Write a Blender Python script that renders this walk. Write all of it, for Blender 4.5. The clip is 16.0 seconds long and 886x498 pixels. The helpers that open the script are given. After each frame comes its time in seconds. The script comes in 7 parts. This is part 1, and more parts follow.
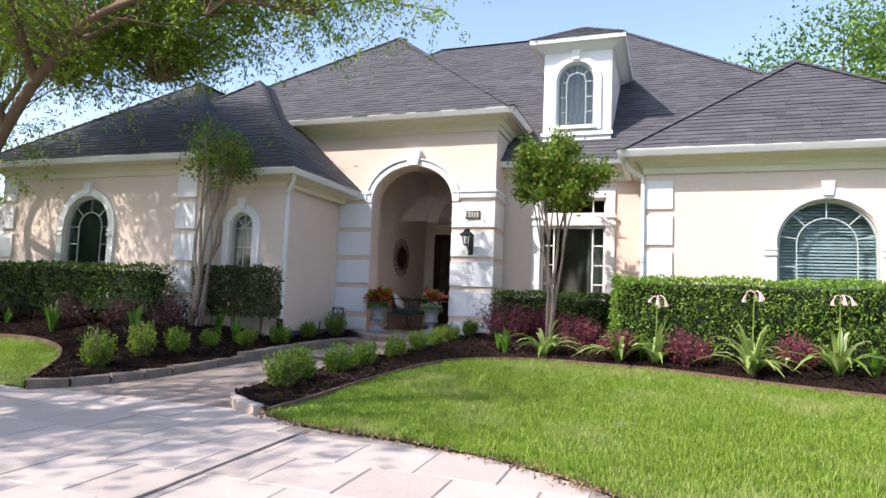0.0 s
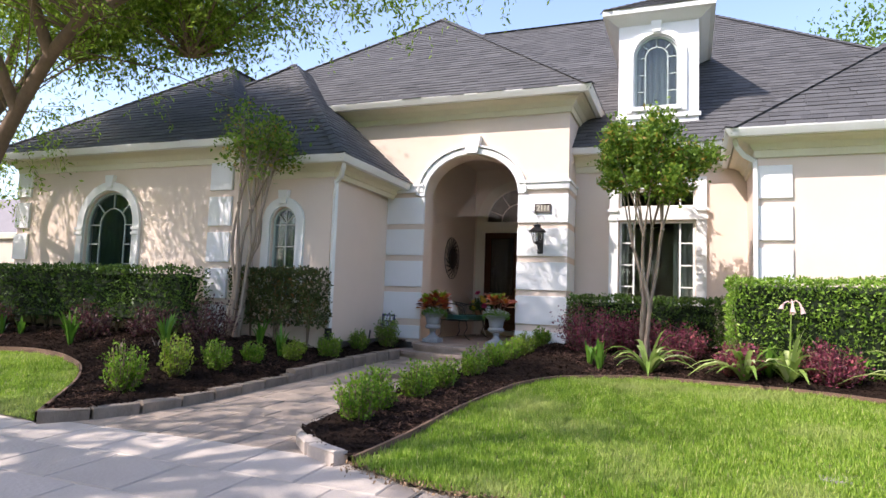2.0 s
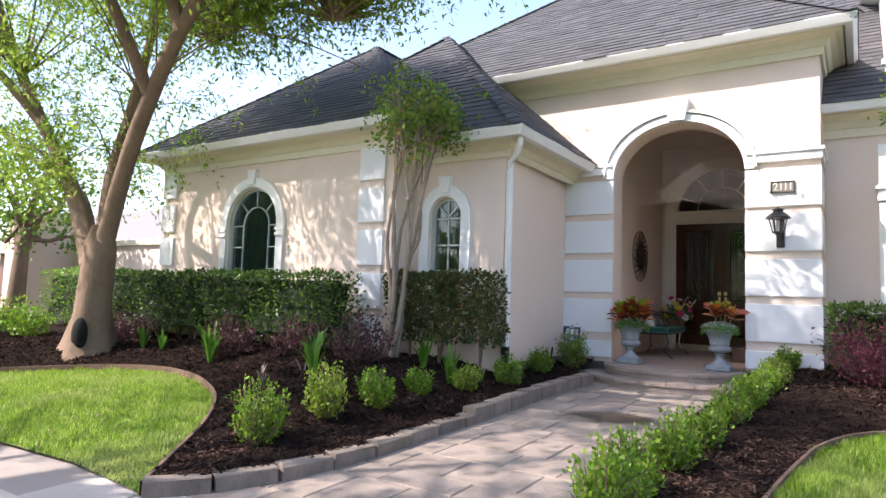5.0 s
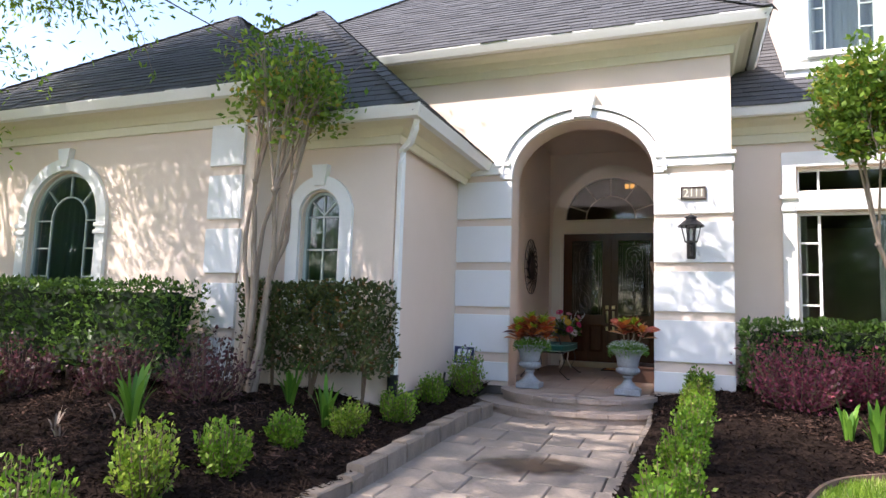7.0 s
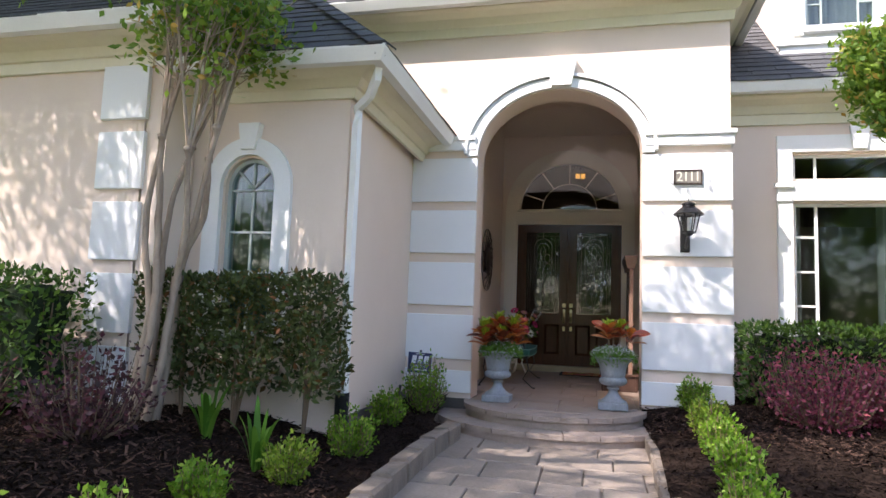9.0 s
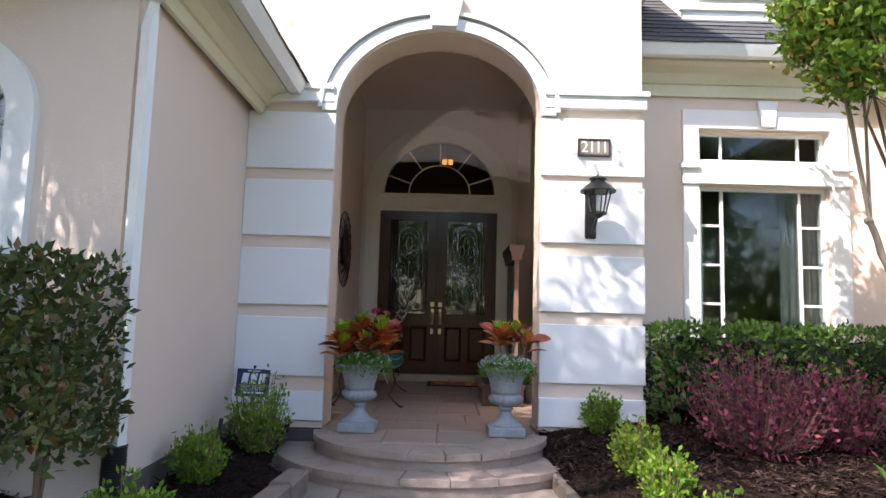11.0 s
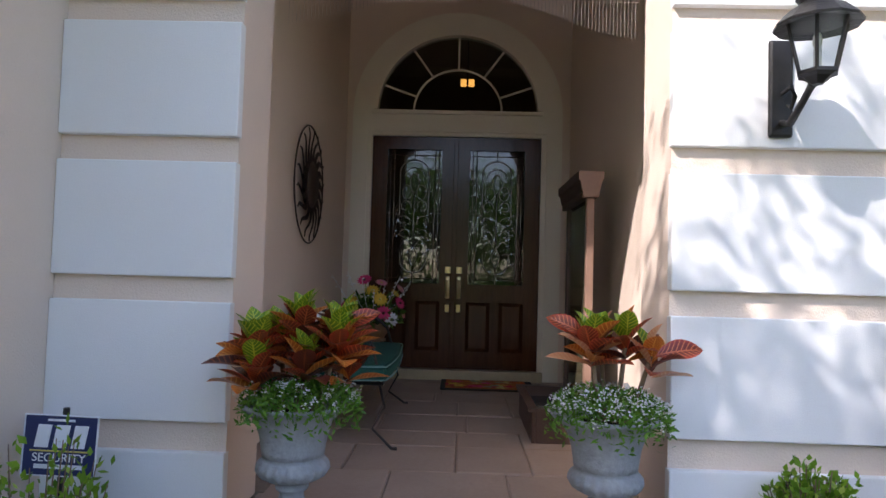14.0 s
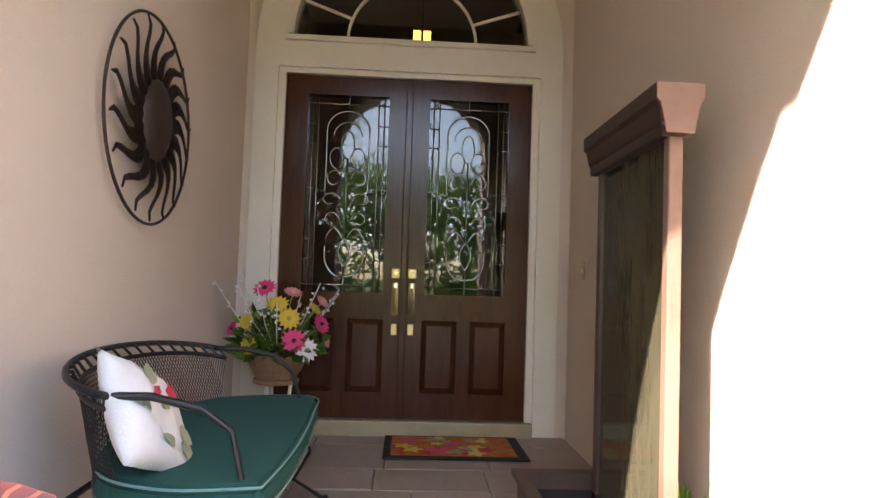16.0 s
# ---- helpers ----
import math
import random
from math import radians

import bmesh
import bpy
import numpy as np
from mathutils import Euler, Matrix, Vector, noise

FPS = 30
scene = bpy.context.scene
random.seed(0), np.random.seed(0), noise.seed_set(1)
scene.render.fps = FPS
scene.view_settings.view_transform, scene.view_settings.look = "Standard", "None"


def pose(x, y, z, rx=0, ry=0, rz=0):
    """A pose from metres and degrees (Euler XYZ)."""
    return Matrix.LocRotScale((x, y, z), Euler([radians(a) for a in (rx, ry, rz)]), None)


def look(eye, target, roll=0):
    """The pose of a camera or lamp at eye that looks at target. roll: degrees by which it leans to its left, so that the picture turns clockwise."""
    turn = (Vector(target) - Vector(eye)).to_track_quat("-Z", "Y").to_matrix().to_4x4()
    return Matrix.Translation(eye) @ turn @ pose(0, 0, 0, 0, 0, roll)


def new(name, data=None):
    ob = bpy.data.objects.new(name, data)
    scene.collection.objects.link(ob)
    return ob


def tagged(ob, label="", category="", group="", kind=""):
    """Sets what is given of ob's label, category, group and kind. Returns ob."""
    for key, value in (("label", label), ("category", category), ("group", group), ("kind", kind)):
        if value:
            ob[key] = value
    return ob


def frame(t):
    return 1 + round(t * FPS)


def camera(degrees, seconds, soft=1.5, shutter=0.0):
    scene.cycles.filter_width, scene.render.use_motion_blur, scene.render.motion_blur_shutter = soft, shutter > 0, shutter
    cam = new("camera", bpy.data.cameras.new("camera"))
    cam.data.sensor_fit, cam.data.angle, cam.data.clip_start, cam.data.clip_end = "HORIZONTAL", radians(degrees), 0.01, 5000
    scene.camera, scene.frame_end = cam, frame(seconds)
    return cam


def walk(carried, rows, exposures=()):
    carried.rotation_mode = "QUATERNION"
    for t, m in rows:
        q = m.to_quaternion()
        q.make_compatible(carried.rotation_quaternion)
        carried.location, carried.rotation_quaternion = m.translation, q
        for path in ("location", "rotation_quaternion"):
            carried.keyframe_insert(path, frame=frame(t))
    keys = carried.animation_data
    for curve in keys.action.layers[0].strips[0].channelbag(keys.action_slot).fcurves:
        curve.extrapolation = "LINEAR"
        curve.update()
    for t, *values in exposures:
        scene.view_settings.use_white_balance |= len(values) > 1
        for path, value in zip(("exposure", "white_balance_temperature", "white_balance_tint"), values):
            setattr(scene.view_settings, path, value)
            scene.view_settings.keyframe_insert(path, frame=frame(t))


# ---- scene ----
cam = camera(69.5, 16.0)
PATH = [
    (0, (3.367, -12.345, 0.971), (2.693, -10.469, 1.135), 2.3),
    (0.5, (3.035, -12.038, 0.971), (2.374, -10.158, 1.141), 2.2),
    (1, (2.708, -11.795, 0.986), (2.047, -9.916, 1.156), 2.2),
    (1.5, (2.343, -11.49, 0.988), (1.684, -9.609, 1.158), 2.2),
    (2, (1.996, -11.203, 1.001), (1.278, -9.344, 1.17), 2.1),
    (2.5, (1.665, -10.977, 1.008), (0.782, -9.19, 1.175), 2.1),
    (3, (1.427, -10.719, 0.988), (0.388, -9.018, 1.157), 1.9),
    (3.2, (1.304, -10.586, 1.005), (0.214, -8.917, 1.17), 2.0),
    (5.3, (0.251, -9.355, 1.118), (-0.844, -7.688, 1.271), 1.9),
    (5.5, (0.128, -9.227, 1.118), (-0.917, -7.528, 1.272), 2.0),
    (6, (-0.074, -8.937, 1.176), (-1.023, -7.183, 1.324), 1.8),
    (6.5, (-0.288, -8.635, 1.163), (-1.117, -6.825, 1.353), 1.8),
    (7, (-0.525, -8.35, 1.179), (-1.237, -6.492, 1.381), 1.8),
    (7.5, (-0.751, -8.029, 1.162), (-1.37, -6.139, 1.374), 1.8),
    (8, (-1.046, -7.758, 1.158), (-1.576, -5.841, 1.374), 1.8),
    (8.2, (-1.131, -7.654, 1.183), (-1.642, -5.732, 1.389), 1.9),
    (10.3, (-1.684, -6.223, 1.238), (-1.971, -4.253, 1.439), 1.6),
    (10.5, (-1.719, -6.044, 1.23), (-1.94, -4.067, 1.437), 1.5),
    (11, (-1.72, -5.566, 1.237), (-1.733, -3.576, 1.444), 1.6),
    (11.5, (-1.736, -5.17, 1.232), (-1.646, -3.183, 1.441), 1.7),
    (12, (-1.77, -4.699, 1.255), (-1.673, -2.713, 1.463), 1.7),
    (12.5, (-1.741, -4.18, 1.282), (-1.628, -2.193, 1.484), 1.5),
    (13, (-1.772, -3.709, 1.302), (-1.737, -1.719, 1.494), 1.4),
    (13.5, (-1.791, -3.197, 1.283), (-1.831, -1.202, 1.419), 1.6),
    (14, (-1.775, -2.677, 1.327), (-1.835, -0.68, 1.413), 1.6),
    (14.5, (-1.866, -2.177, 1.295), (-1.912, -0.18, 1.385), 1.6),
    (15, (-1.847, -1.632, 1.327), (-1.849, 0.366, 1.416), 1.6),
    (15.5, (-1.868, -1.071, 1.318), (-1.858, 0.927, 1.411), 1.7),
    (16, (-1.837, -0.577, 1.352), (-1.728, 1.417, 1.452), 1.9),
]
walk(cam, [(t, look(eye, target, roll)) for t, eye, target, roll in PATH],
     exposures=[(0.0, 1.25, 6450, 20), (3.0, 1.48, 6650, 20), (5.5, 1.8, 6550, 20), (11.0, 1.78, 6450, 20), (12.5, 1.44, 6250, 20), (13.5, 1.6, 6350, 20), (14.5, 2.08, 6350, 20), (15.0, 2.45, 6450, 20), (15.5, 2.8, 6650, 20), (16.0, 3.58, 6900, 20)])
# ---- world, sun ----
SUN_EL, SUN_AZ = 46.0, 222.0   # azimuth clockwise from +y
world = bpy.data.worlds.new("sky")
scene.world = world
world.use_nodes = True
wn = world.node_tree
sky = wn.nodes.new("ShaderNodeTexSky")
sky.sky_type = "NISHITA"
sky.sun_disc = False
sky.sun_elevation = radians(SUN_EL)
sky.sun_rotation = radians(SUN_AZ)
sky.air_density, sky.dust_density, sky.ozone_density = 1.0, 1.2, 1.0
wn.nodes["Background"].inputs["Strength"].default_value = 0.15
wn.links.new(sky.outputs["Color"], wn.nodes["Background"].inputs["Color"])
sun = new("sun", bpy.data.lights.new("sun", "SUN"))
sun.data.energy = 2.9
sun.data.angle = radians(0.55)
sun.data.color = (1.0, 0.95, 0.88)
SUN_DIR = Vector((math.sin(radians(SUN_AZ)) * math.cos(radians(SUN_EL)), math.cos(radians(SUN_AZ)) * math.cos(radians(SUN_EL)), math.sin(radians(SUN_EL))))
sun.matrix_world = look(SUN_DIR * 40, (0, 0, 0))


# ---- materials ----
def nodes_of(name):
    m = bpy.data.materials.new(name)
    m.use_nodes = True
    return m, m.node_tree.nodes, m.node_tree.links, m.node_tree.nodes["Principled BSDF"]


def mat(name, col, col2=None, rough=0.8, scale=6.0, fine=60.0, amount=0.5, bump=0.3, bump_scale=None, metal=0.0, island=0.0, rand=0.0, trans=0.0, spec=0.5, stretch=(1, 1, 1)):
    """Base colour that drifts between two tones at a large and a fine scale, with a fine relief."""
    m, n, l, p = nodes_of(name)
    col2 = col2 or tuple(c * 0.78 for c in col)
    tc = n.new("ShaderNodeTexCoord")
    mp = n.new("ShaderNodeMapping")
    mp.inputs["Scale"].default_value = stretch
    l.new(tc.outputs["Object"], mp.inputs["Vector"])
    big = n.new("ShaderNodeTexNoise")
    big.inputs["Scale"].default_value, big.inputs["Detail"].default_value, big.inputs["Roughness"].default_value = scale, 6, 0.65
    small = n.new("ShaderNodeTexNoise")
    small.inputs["Scale"].default_value, small.inputs["Detail"].default_value = fine, 4
    l.new(mp.outputs["Vector"], big.inputs["Vector"])
    l.new(mp.outputs["Vector"], small.inputs["Vector"])
    add = n.new("ShaderNodeMath")
    add.operation = "MULTIPLY_ADD"
    l.new(small.outputs["Fac"], add.inputs[0])
    add.inputs[1].default_value = 0.45
    l.new(big.outputs["Fac"], add.inputs[2])
    ramp = n.new("ShaderNodeMapRange")
    ramp.inputs["From Min"].default_value, ramp.inputs["From Max"].default_value = 0.5, 0.98
    l.new(add.outputs[0], ramp.inputs["Value"])
    sc = n.new("ShaderNodeMath")
    sc.operation = "MULTIPLY"
    sc.inputs[1].default_value = amount
    l.new(ramp.outputs["Result"], sc.inputs[0])
    mix = n.new("ShaderNodeMix")
    mix.data_type = "RGBA"
    mix.inputs["A"].default_value = (*col, 1)
    mix.inputs["B"].default_value = (*col2, 1)
    l.new(sc.outputs[0], mix.inputs["Factor"])
    out = mix.outputs["Result"]
    if island or rand:
        hsv = n.new("ShaderNodeHueSaturation")
        if island:
            src = n.new("ShaderNodeNewGeometry").outputs["Random Per Island"]
        else:
            src = n.new("ShaderNodeObjectInfo").outputs["Random"]
        mr = n.new("ShaderNodeMapRange")
        k = island or rand
        mr.inputs["To Min"].default_value, mr.inputs["To Max"].default_value = 1 - k, 1 + k
        l.new(src, mr.inputs["Value"])
        l.new(mr.outputs["Result"], hsv.inputs["Value"])
        l.new(out, hsv.inputs["Color"])
        out = hsv.outputs["Color"]
    l.new(out, p.inputs["Base Color"])
    p.inputs["Roughness"].default_value = rough
    p.inputs["Metallic"].default_value = metal
    p.inputs["Specular IOR Level"].default_value = spec
    if bump:
        bt = n.new("ShaderNodeTexNoise")
        bt.inputs["Scale"].default_value, bt.inputs["Detail"].default_value = bump_scale or fine, 5
        l.new(mp.outputs["Vector"], bt.inputs["Vector"])
        b = n.new("ShaderNodeBump")
        b.inputs["Strength"].default_value, b.inputs["Distance"].default_value = bump, 0.01
        l.new(bt.outputs["Fac"], b.inputs["Height"])
        l.new(b.outputs["Normal"], p.inputs["Normal"])
    if trans:
        o = n["Material Output"]
        tr = n.new("ShaderNodeBsdfTranslucent")
        l.new(out, tr.inputs["Color"])
        ms = n.new("ShaderNodeMixShader")
        ms.inputs[0].default_value = trans
        l.new(p.outputs[0], ms.inputs[1])
        l.new(tr.outputs[0], ms.inputs[2])
        l.new(ms.outputs[0], o.inputs["Surface"])
    return m


def leaf_mat(name, dark, light, trans=0.35, rough=0.5, tip=None, dry=None):
    """Leaves: every leaf takes its own tone between two colours, a few a third."""
    m, n, l, p = nodes_of(name)
    g = n.new("ShaderNodeNewGeometry")
    r = n.new("ShaderNodeValToRGB")
    r.color_ramp.elements[0].color, r.color_ramp.elements[1].color = (*dark, 1), (*light, 1)
    if tip:
        e = r.color_ramp.elements.new(0.86)
        e.color = (*light, 1)
        r.color_ramp.elements[2].color = (*tip, 1)
    l.new(g.outputs["Random Per Island"], r.inputs["Fac"])
    out = r.outputs["Color"]
    if dry:
        tc, nz, mr, mx = n.new("ShaderNodeTexCoord"), n.new("ShaderNodeTexNoise"), n.new("ShaderNodeMapRange"), n.new("ShaderNodeMix")
        nz.inputs["Scale"].default_value, nz.inputs["Detail"].default_value = 0.8, 7
        mr.inputs["From Min"].default_value, mr.inputs["From Max"].default_value, mr.inputs["To Max"].default_value = 0.50, 0.72, 0.7
        mx.data_type = "RGBA"
        mx.inputs["B"].default_value = (*dry, 1)
        l.new(tc.outputs["Object"], nz.inputs["Vector"])
        l.new(nz.outputs["Fac"], mr.inputs["Value"])
        l.new(mr.outputs["Result"], mx.inputs["Factor"])
        l.new(out, mx.inputs["A"])
        out = mx.outputs["Result"]
    l.new(out, p.inputs["Base Color"])
    p.inputs["Roughness"].default_value = rough
    p.inputs["Specular IOR Level"].default_value = 0.3
    tr = n.new("ShaderNodeBsdfTranslucent")
    l.new(out, tr.inputs["Color"])
    ms = n.new("ShaderNodeMixShader")
    ms.inputs[0].default_value = trans
    l.new(p.outputs[0], ms.inputs[1])
    l.new(tr.outputs[0], ms.inputs[2])
    l.new(ms.outputs[0], n["Material Output"].inputs["Surface"])
    return m


def glass_mat(name, tint=(0.86, 0.9, 0.9), ior=1.5, wobble=0.0, ripple=9):
    m, n, l, p = nodes_of(name)
    n.remove(p)
    t = n.new("ShaderNodeBsdfTransparent")
    t.inputs["Color"].default_value = (*tint, 1)
    gl = n.new("ShaderNodeBsdfGlossy")
    gl.inputs["Roughness"].default_value = 0.01
    f = n.new("ShaderNodeLayerWeight")
    f.inputs["Blend"].default_value = 0.5
    pw = n.new("ShaderNodeMath")
    pw.operation = "POWER"
    pw.inputs[1].default_value = 5.0
    l.new(f.outputs["Facing"], pw.inputs[0])
    f0 = ((ior - 1) / (ior + 1)) ** 2
    sc = n.new("ShaderNodeMath")
    sc.operation = "MULTIPLY_ADD"
    sc.inputs[1].default_value, sc.inputs[2].default_value = 1 - f0, f0
    l.new(pw.outputs[0], sc.inputs[0])
    ms = n.new("ShaderNodeMixShader")
    l.new(sc.outputs[0], ms.inputs[0])
    l.new(t.outputs[0], ms.inputs[1])
    l.new(gl.outputs[0], ms.inputs[2])
    if wobble:
        tc = n.new("ShaderNodeTexCoord")
        w = n.new("ShaderNodeTexNoise")
        w.inputs["Scale"].default_value = ripple
        l.new(tc.outputs["Object"], w.inputs["Vector"])
        b = n.new("ShaderNodeBump")
        b.inputs["Strength"].default_value, b.inputs["Distance"].default_value = wobble, 0.02
        l.new(w.outputs["Fac"], b.inputs["Height"])
        l.new(b.outputs["Normal"], gl.inputs["Normal"])
        l.new(b.outputs["Normal"], f.inputs["Normal"])
    l.new(ms.outputs[0], n["Material Output"].inputs["Surface"])
    return m


def glow_mat(name, col, strength):
    m, n, l, p = nodes_of(name)
    p.inputs["Base Color"].default_value = (*col, 1)
    p.inputs["Emission Color"].default_value = (*col, 1)
    p.inputs["Emission Strength"].default_value = strength
    return m


STUCCO = mat("stucco", (0.75, 0.62, 0.515), (0.67, 0.545, 0.445), 0.9, 1.3, 90, 0.5, 0.35, 130)
WHITE_STUCCO = mat("white_stucco", (0.80, 0.80, 0.79), (0.70, 0.70, 0.68), 0.88, 2.0, 80, 0.4, 0.16, 170)
WHITE = mat("white_paint", (0.80, 0.80, 0.77), (0.68, 0.67, 0.62), 0.55, 2.5, 40, 0.4, 0.08)
CREAM = mat("cream_paint", (0.74, 0.69, 0.52), (0.62, 0.56, 0.40), 0.6, 1.6, 30, 0.5, 0.08, stretch=(1, 1, 0.4))
PORCH_TRIM = mat("porch_trim", (0.78, 0.72, 0.60), (0.68, 0.61, 0.49), 0.6, 2.0, 40, 0.4, 0.06)
SHINGLE = mat("shingle", (0.080, 0.080, 0.081), (0.047, 0.047, 0.048), 0.92, 1.1, 120, 0.6, 0.5, 200, island=0.22)
FLASHING = mat("roof_deck", (0.05, 0.05, 0.055), None, 0.95, 2, 60)
FOUNDATION = mat("foundation", (0.13, 0.115, 0.10), (0.08, 0.07, 0.06), 0.95, 3, 50, 0.7, 0.4)
PAVER = mat("drive_paver", (0.46, 0.40, 0.345), (0.35, 0.30, 0.25), 0.85, 1.8, 45, 0.6, 0.5, 30, rand=0.09)
PATH_PAVER = mat("path_paver", (0.32, 0.26, 0.21), (0.18, 0.145, 0.112), 0.85, 2.4, 40, 0.75, 0.6, 25, rand=0.13)
JOINT = mat("joint", (0.32, 0.27, 0.23), (0.24, 0.20, 0.17), 0.95, 3, 60, 0.6)
PORCH_TILE = mat("porch_tile", (0.37, 0.285, 0.225), (0.27, 0.20, 0.16), 0.62, 2.2, 40, 0.7, 0.4, 20, rand=0.08)
STEP_STONE = mat("step_stone", (0.39, 0.305, 0.25), (0.22, 0.175, 0.14), 0.85, 3.0, 40, 0.8, 0.5, 25)
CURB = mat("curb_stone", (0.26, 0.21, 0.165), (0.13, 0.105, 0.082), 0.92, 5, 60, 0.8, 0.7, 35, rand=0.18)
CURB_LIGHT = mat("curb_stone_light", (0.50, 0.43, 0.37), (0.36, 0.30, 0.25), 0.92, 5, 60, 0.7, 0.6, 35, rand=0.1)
SOIL = mat("mulch_ground", (0.026, 0.017, 0.013), (0.012, 0.008, 0.006), 1.0, 2.5, 60, 0.9, 1.0, 45, spec=0.05)
CHIP = mat("mulch_chip", (0.027, 0.017, 0.013), (0.011, 0.008, 0.006), 1.0, 3, 50, 0.8, 0.3, island=0.6, spec=0.05)
CHIP_DRY = mat("mulch_dry", (0.085, 0.050, 0.037), (0.035, 0.021, 0.015), 1.0, 3, 50, 0.8, 0.3, island=0.6, spec=0.05)
TURF = mat("turf", (0.075, 0.125, 0.018), (0.14, 0.135, 0.04), 1.0, 1.2, 50, 0.7, 0.8, 60)
GRASS = leaf_mat("grass", (0.13, 0.26, 0.024), (0.37, 0.52, 0.065), 0.5, 0.6, (0.60, 0.56, 0.25), (0.50, 0.52, 0.20))
BARK = mat("bark", (0.23, 0.155, 0.10), (0.11, 0.075, 0.05), 0.95, 3, 30, 0.8, 0.8, 22, stretch=(1, 1, 0.35))
PALE_BARK = mat("pale_bark", (0.40, 0.315, 0.24), (0.19, 0.13, 0.09), 0.8, 7, 40, 1.0, 0.5, 30, stretch=(1, 1, 0.3))
TREE_LEAF = leaf_mat("elm_leaf", (0.14, 0.25, 0.025), (0.38, 0.50, 0.08), 0.7, 0.5)
HEDGE_LEAF = leaf_mat("hedge_leaf", (0.03, 0.07, 0.012), (0.11, 0.20, 0.032), 0.3, 0.42, (0.21, 0.34, 0.06))
HEDGE_BRIGHT = leaf_mat("hedge_leaf_bright", (0.09, 0.19, 0.02), (0.26, 0.42, 0.055), 0.35, 0.4, (0.34, 0.48, 0.09))
BRONZE_LEAF = leaf_mat("bronze_hedge_leaf", (0.035, 0.05, 0.015), (0.085, 0.115, 0.03), 0.25, 0.6, (0.20, 0.08, 0.03))
BOX_LEAF = leaf_mat("boxwood_leaf", (0.07, 0.17, 0.011), (0.22, 0.38, 0.03), 0.4, 0.45, (0.42, 0.52, 0.10))
LIME_LEAF = leaf_mat("lime_leaf", (0.10, 0.20, 0.015), (0.32, 0.44, 0.05), 0.4, 0.45, (0.52, 0.58, 0.11))
PURPLE_LEAF = leaf_mat("loropetalum_leaf", (0.09, 0.024, 0.042), (0.30, 0.065, 0.105), 0.35, 0.5, (0.46, 0.12, 0.13))
# left bed's copy: dark plum leaves, with their shade put into the colour
SHADED_PURPLE = leaf_mat("shaded_loropetalum_leaf", (0.035, 0.022, 0.02), (0.12, 0.04, 0.05), 0.3, 0.5, (0.22, 0.07, 0.08))
MYRTLE_LEAF = leaf_mat("myrtle_leaf", (0.06, 0.14, 0.015), (0.24, 0.36, 0.045), 0.4, 0.45, (0.40, 0.22, 0.05))
FAR_LEAF = leaf_mat("far_leaf", (0.06, 0.13, 0.015), (0.20, 0.34, 0.05), 0.4, 0.5)
STRAP = leaf_mat("strap_leaf", (0.15, 0.26, 0.04), (0.42, 0.52, 0.16), 0.35, 0.4, (0.62, 0.66, 0.38))
SWORD = leaf_mat("sword_leaf", (0.05, 0.15, 0.014), (0.16, 0.32, 0.04), 0.35, 0.45)
GLASS = glass_mat("window_glass", (0.75, 0.82, 0.82), 1.55, 0.03)
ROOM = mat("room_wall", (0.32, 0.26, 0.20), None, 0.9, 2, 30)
CURTAIN = mat("curtain", (0.78, 0.77, 0.74), None, 0.9, 3, 40, trans=0.4)
DARK_CURTAIN = mat("dark_curtain", (0.17, 0.26, 0.25), None, 0.9, 3, 40)
BLIND = mat("blind", (0.62, 0.66, 0.68), None, 0.6, 3, 40)
MUNTIN = mat("muntin", (0.42, 0.48, 0.45), None, 0.5, 3, 40, 0.3, 0.05)
EDGING = mat("edging", (0.17, 0.10, 0.065), (0.09, 0.06, 0.04), 0.9, 4, 40)


# ---- mesh helpers ----
def link(name, bm, material, parent=None, label="", smooth=False):
    me = bpy.data.meshes.new(name)
    if smooth:
        for f in bm.faces:
            f.smooth = True
    bm.to_mesh(me)
    bm.free()
    ob = new(name, me)
    me.materials.append(material)
    if parent:
        ob.parent = parent
    if label:
        ob["label"] = label
    return ob


def part(name, bm, material, parent, label="", smooth=False):
    return link(name, bm, material, parent, label, smooth)


def empty(name, at=(0, 0, 0)):
    e = new(name)
    e.location = at
    e.empty_display_size = 0.1
    return e


def thing(name, label, category, at=(0, 0, 0), group=""):
    return tagged(empty(name, at), label, category, group)


def structure(ob, label="", category=""):
    return tagged(ob, label, category, "", "structure")


def raw(name, verts, faces, material, parent=None, label="", smooth=False):
    me = bpy.data.meshes.new(name)
    me.from_pydata(verts, [], faces)
    if smooth:
        me.polygons.foreach_set("use_smooth", [True] * len(me.polygons))
    me.materials.append(material)
    ob = new(name, me)
    if parent:
        ob.parent = parent
    if label:
        ob["label"] = label
    return ob


def box(bm, x0, x1, y0, y1, z0, z1, bevel=0.0):
    r = bmesh.ops.create_cube(bm, size=1)
    bmesh.ops.transform(bm, verts=r["verts"], matrix=Matrix.Translation(((x0 + x1) / 2, (y0 + y1) / 2, (z0 + z1) / 2)) @ Matrix.Diagonal((abs(x1 - x0), abs(y1 - y0), abs(z1 - z0), 1)))
    if bevel:
        es = {e for v in r["verts"] for e in v.link_edges}
        bmesh.ops.bevel(bm, geom=list(es), offset=bevel, segments=2, affect="EDGES", profile=0.5)
    return bm


def B():
    return bmesh.new()


def bx(*a, bevel=0.0):
    return box(B(), *a, bevel=bevel)


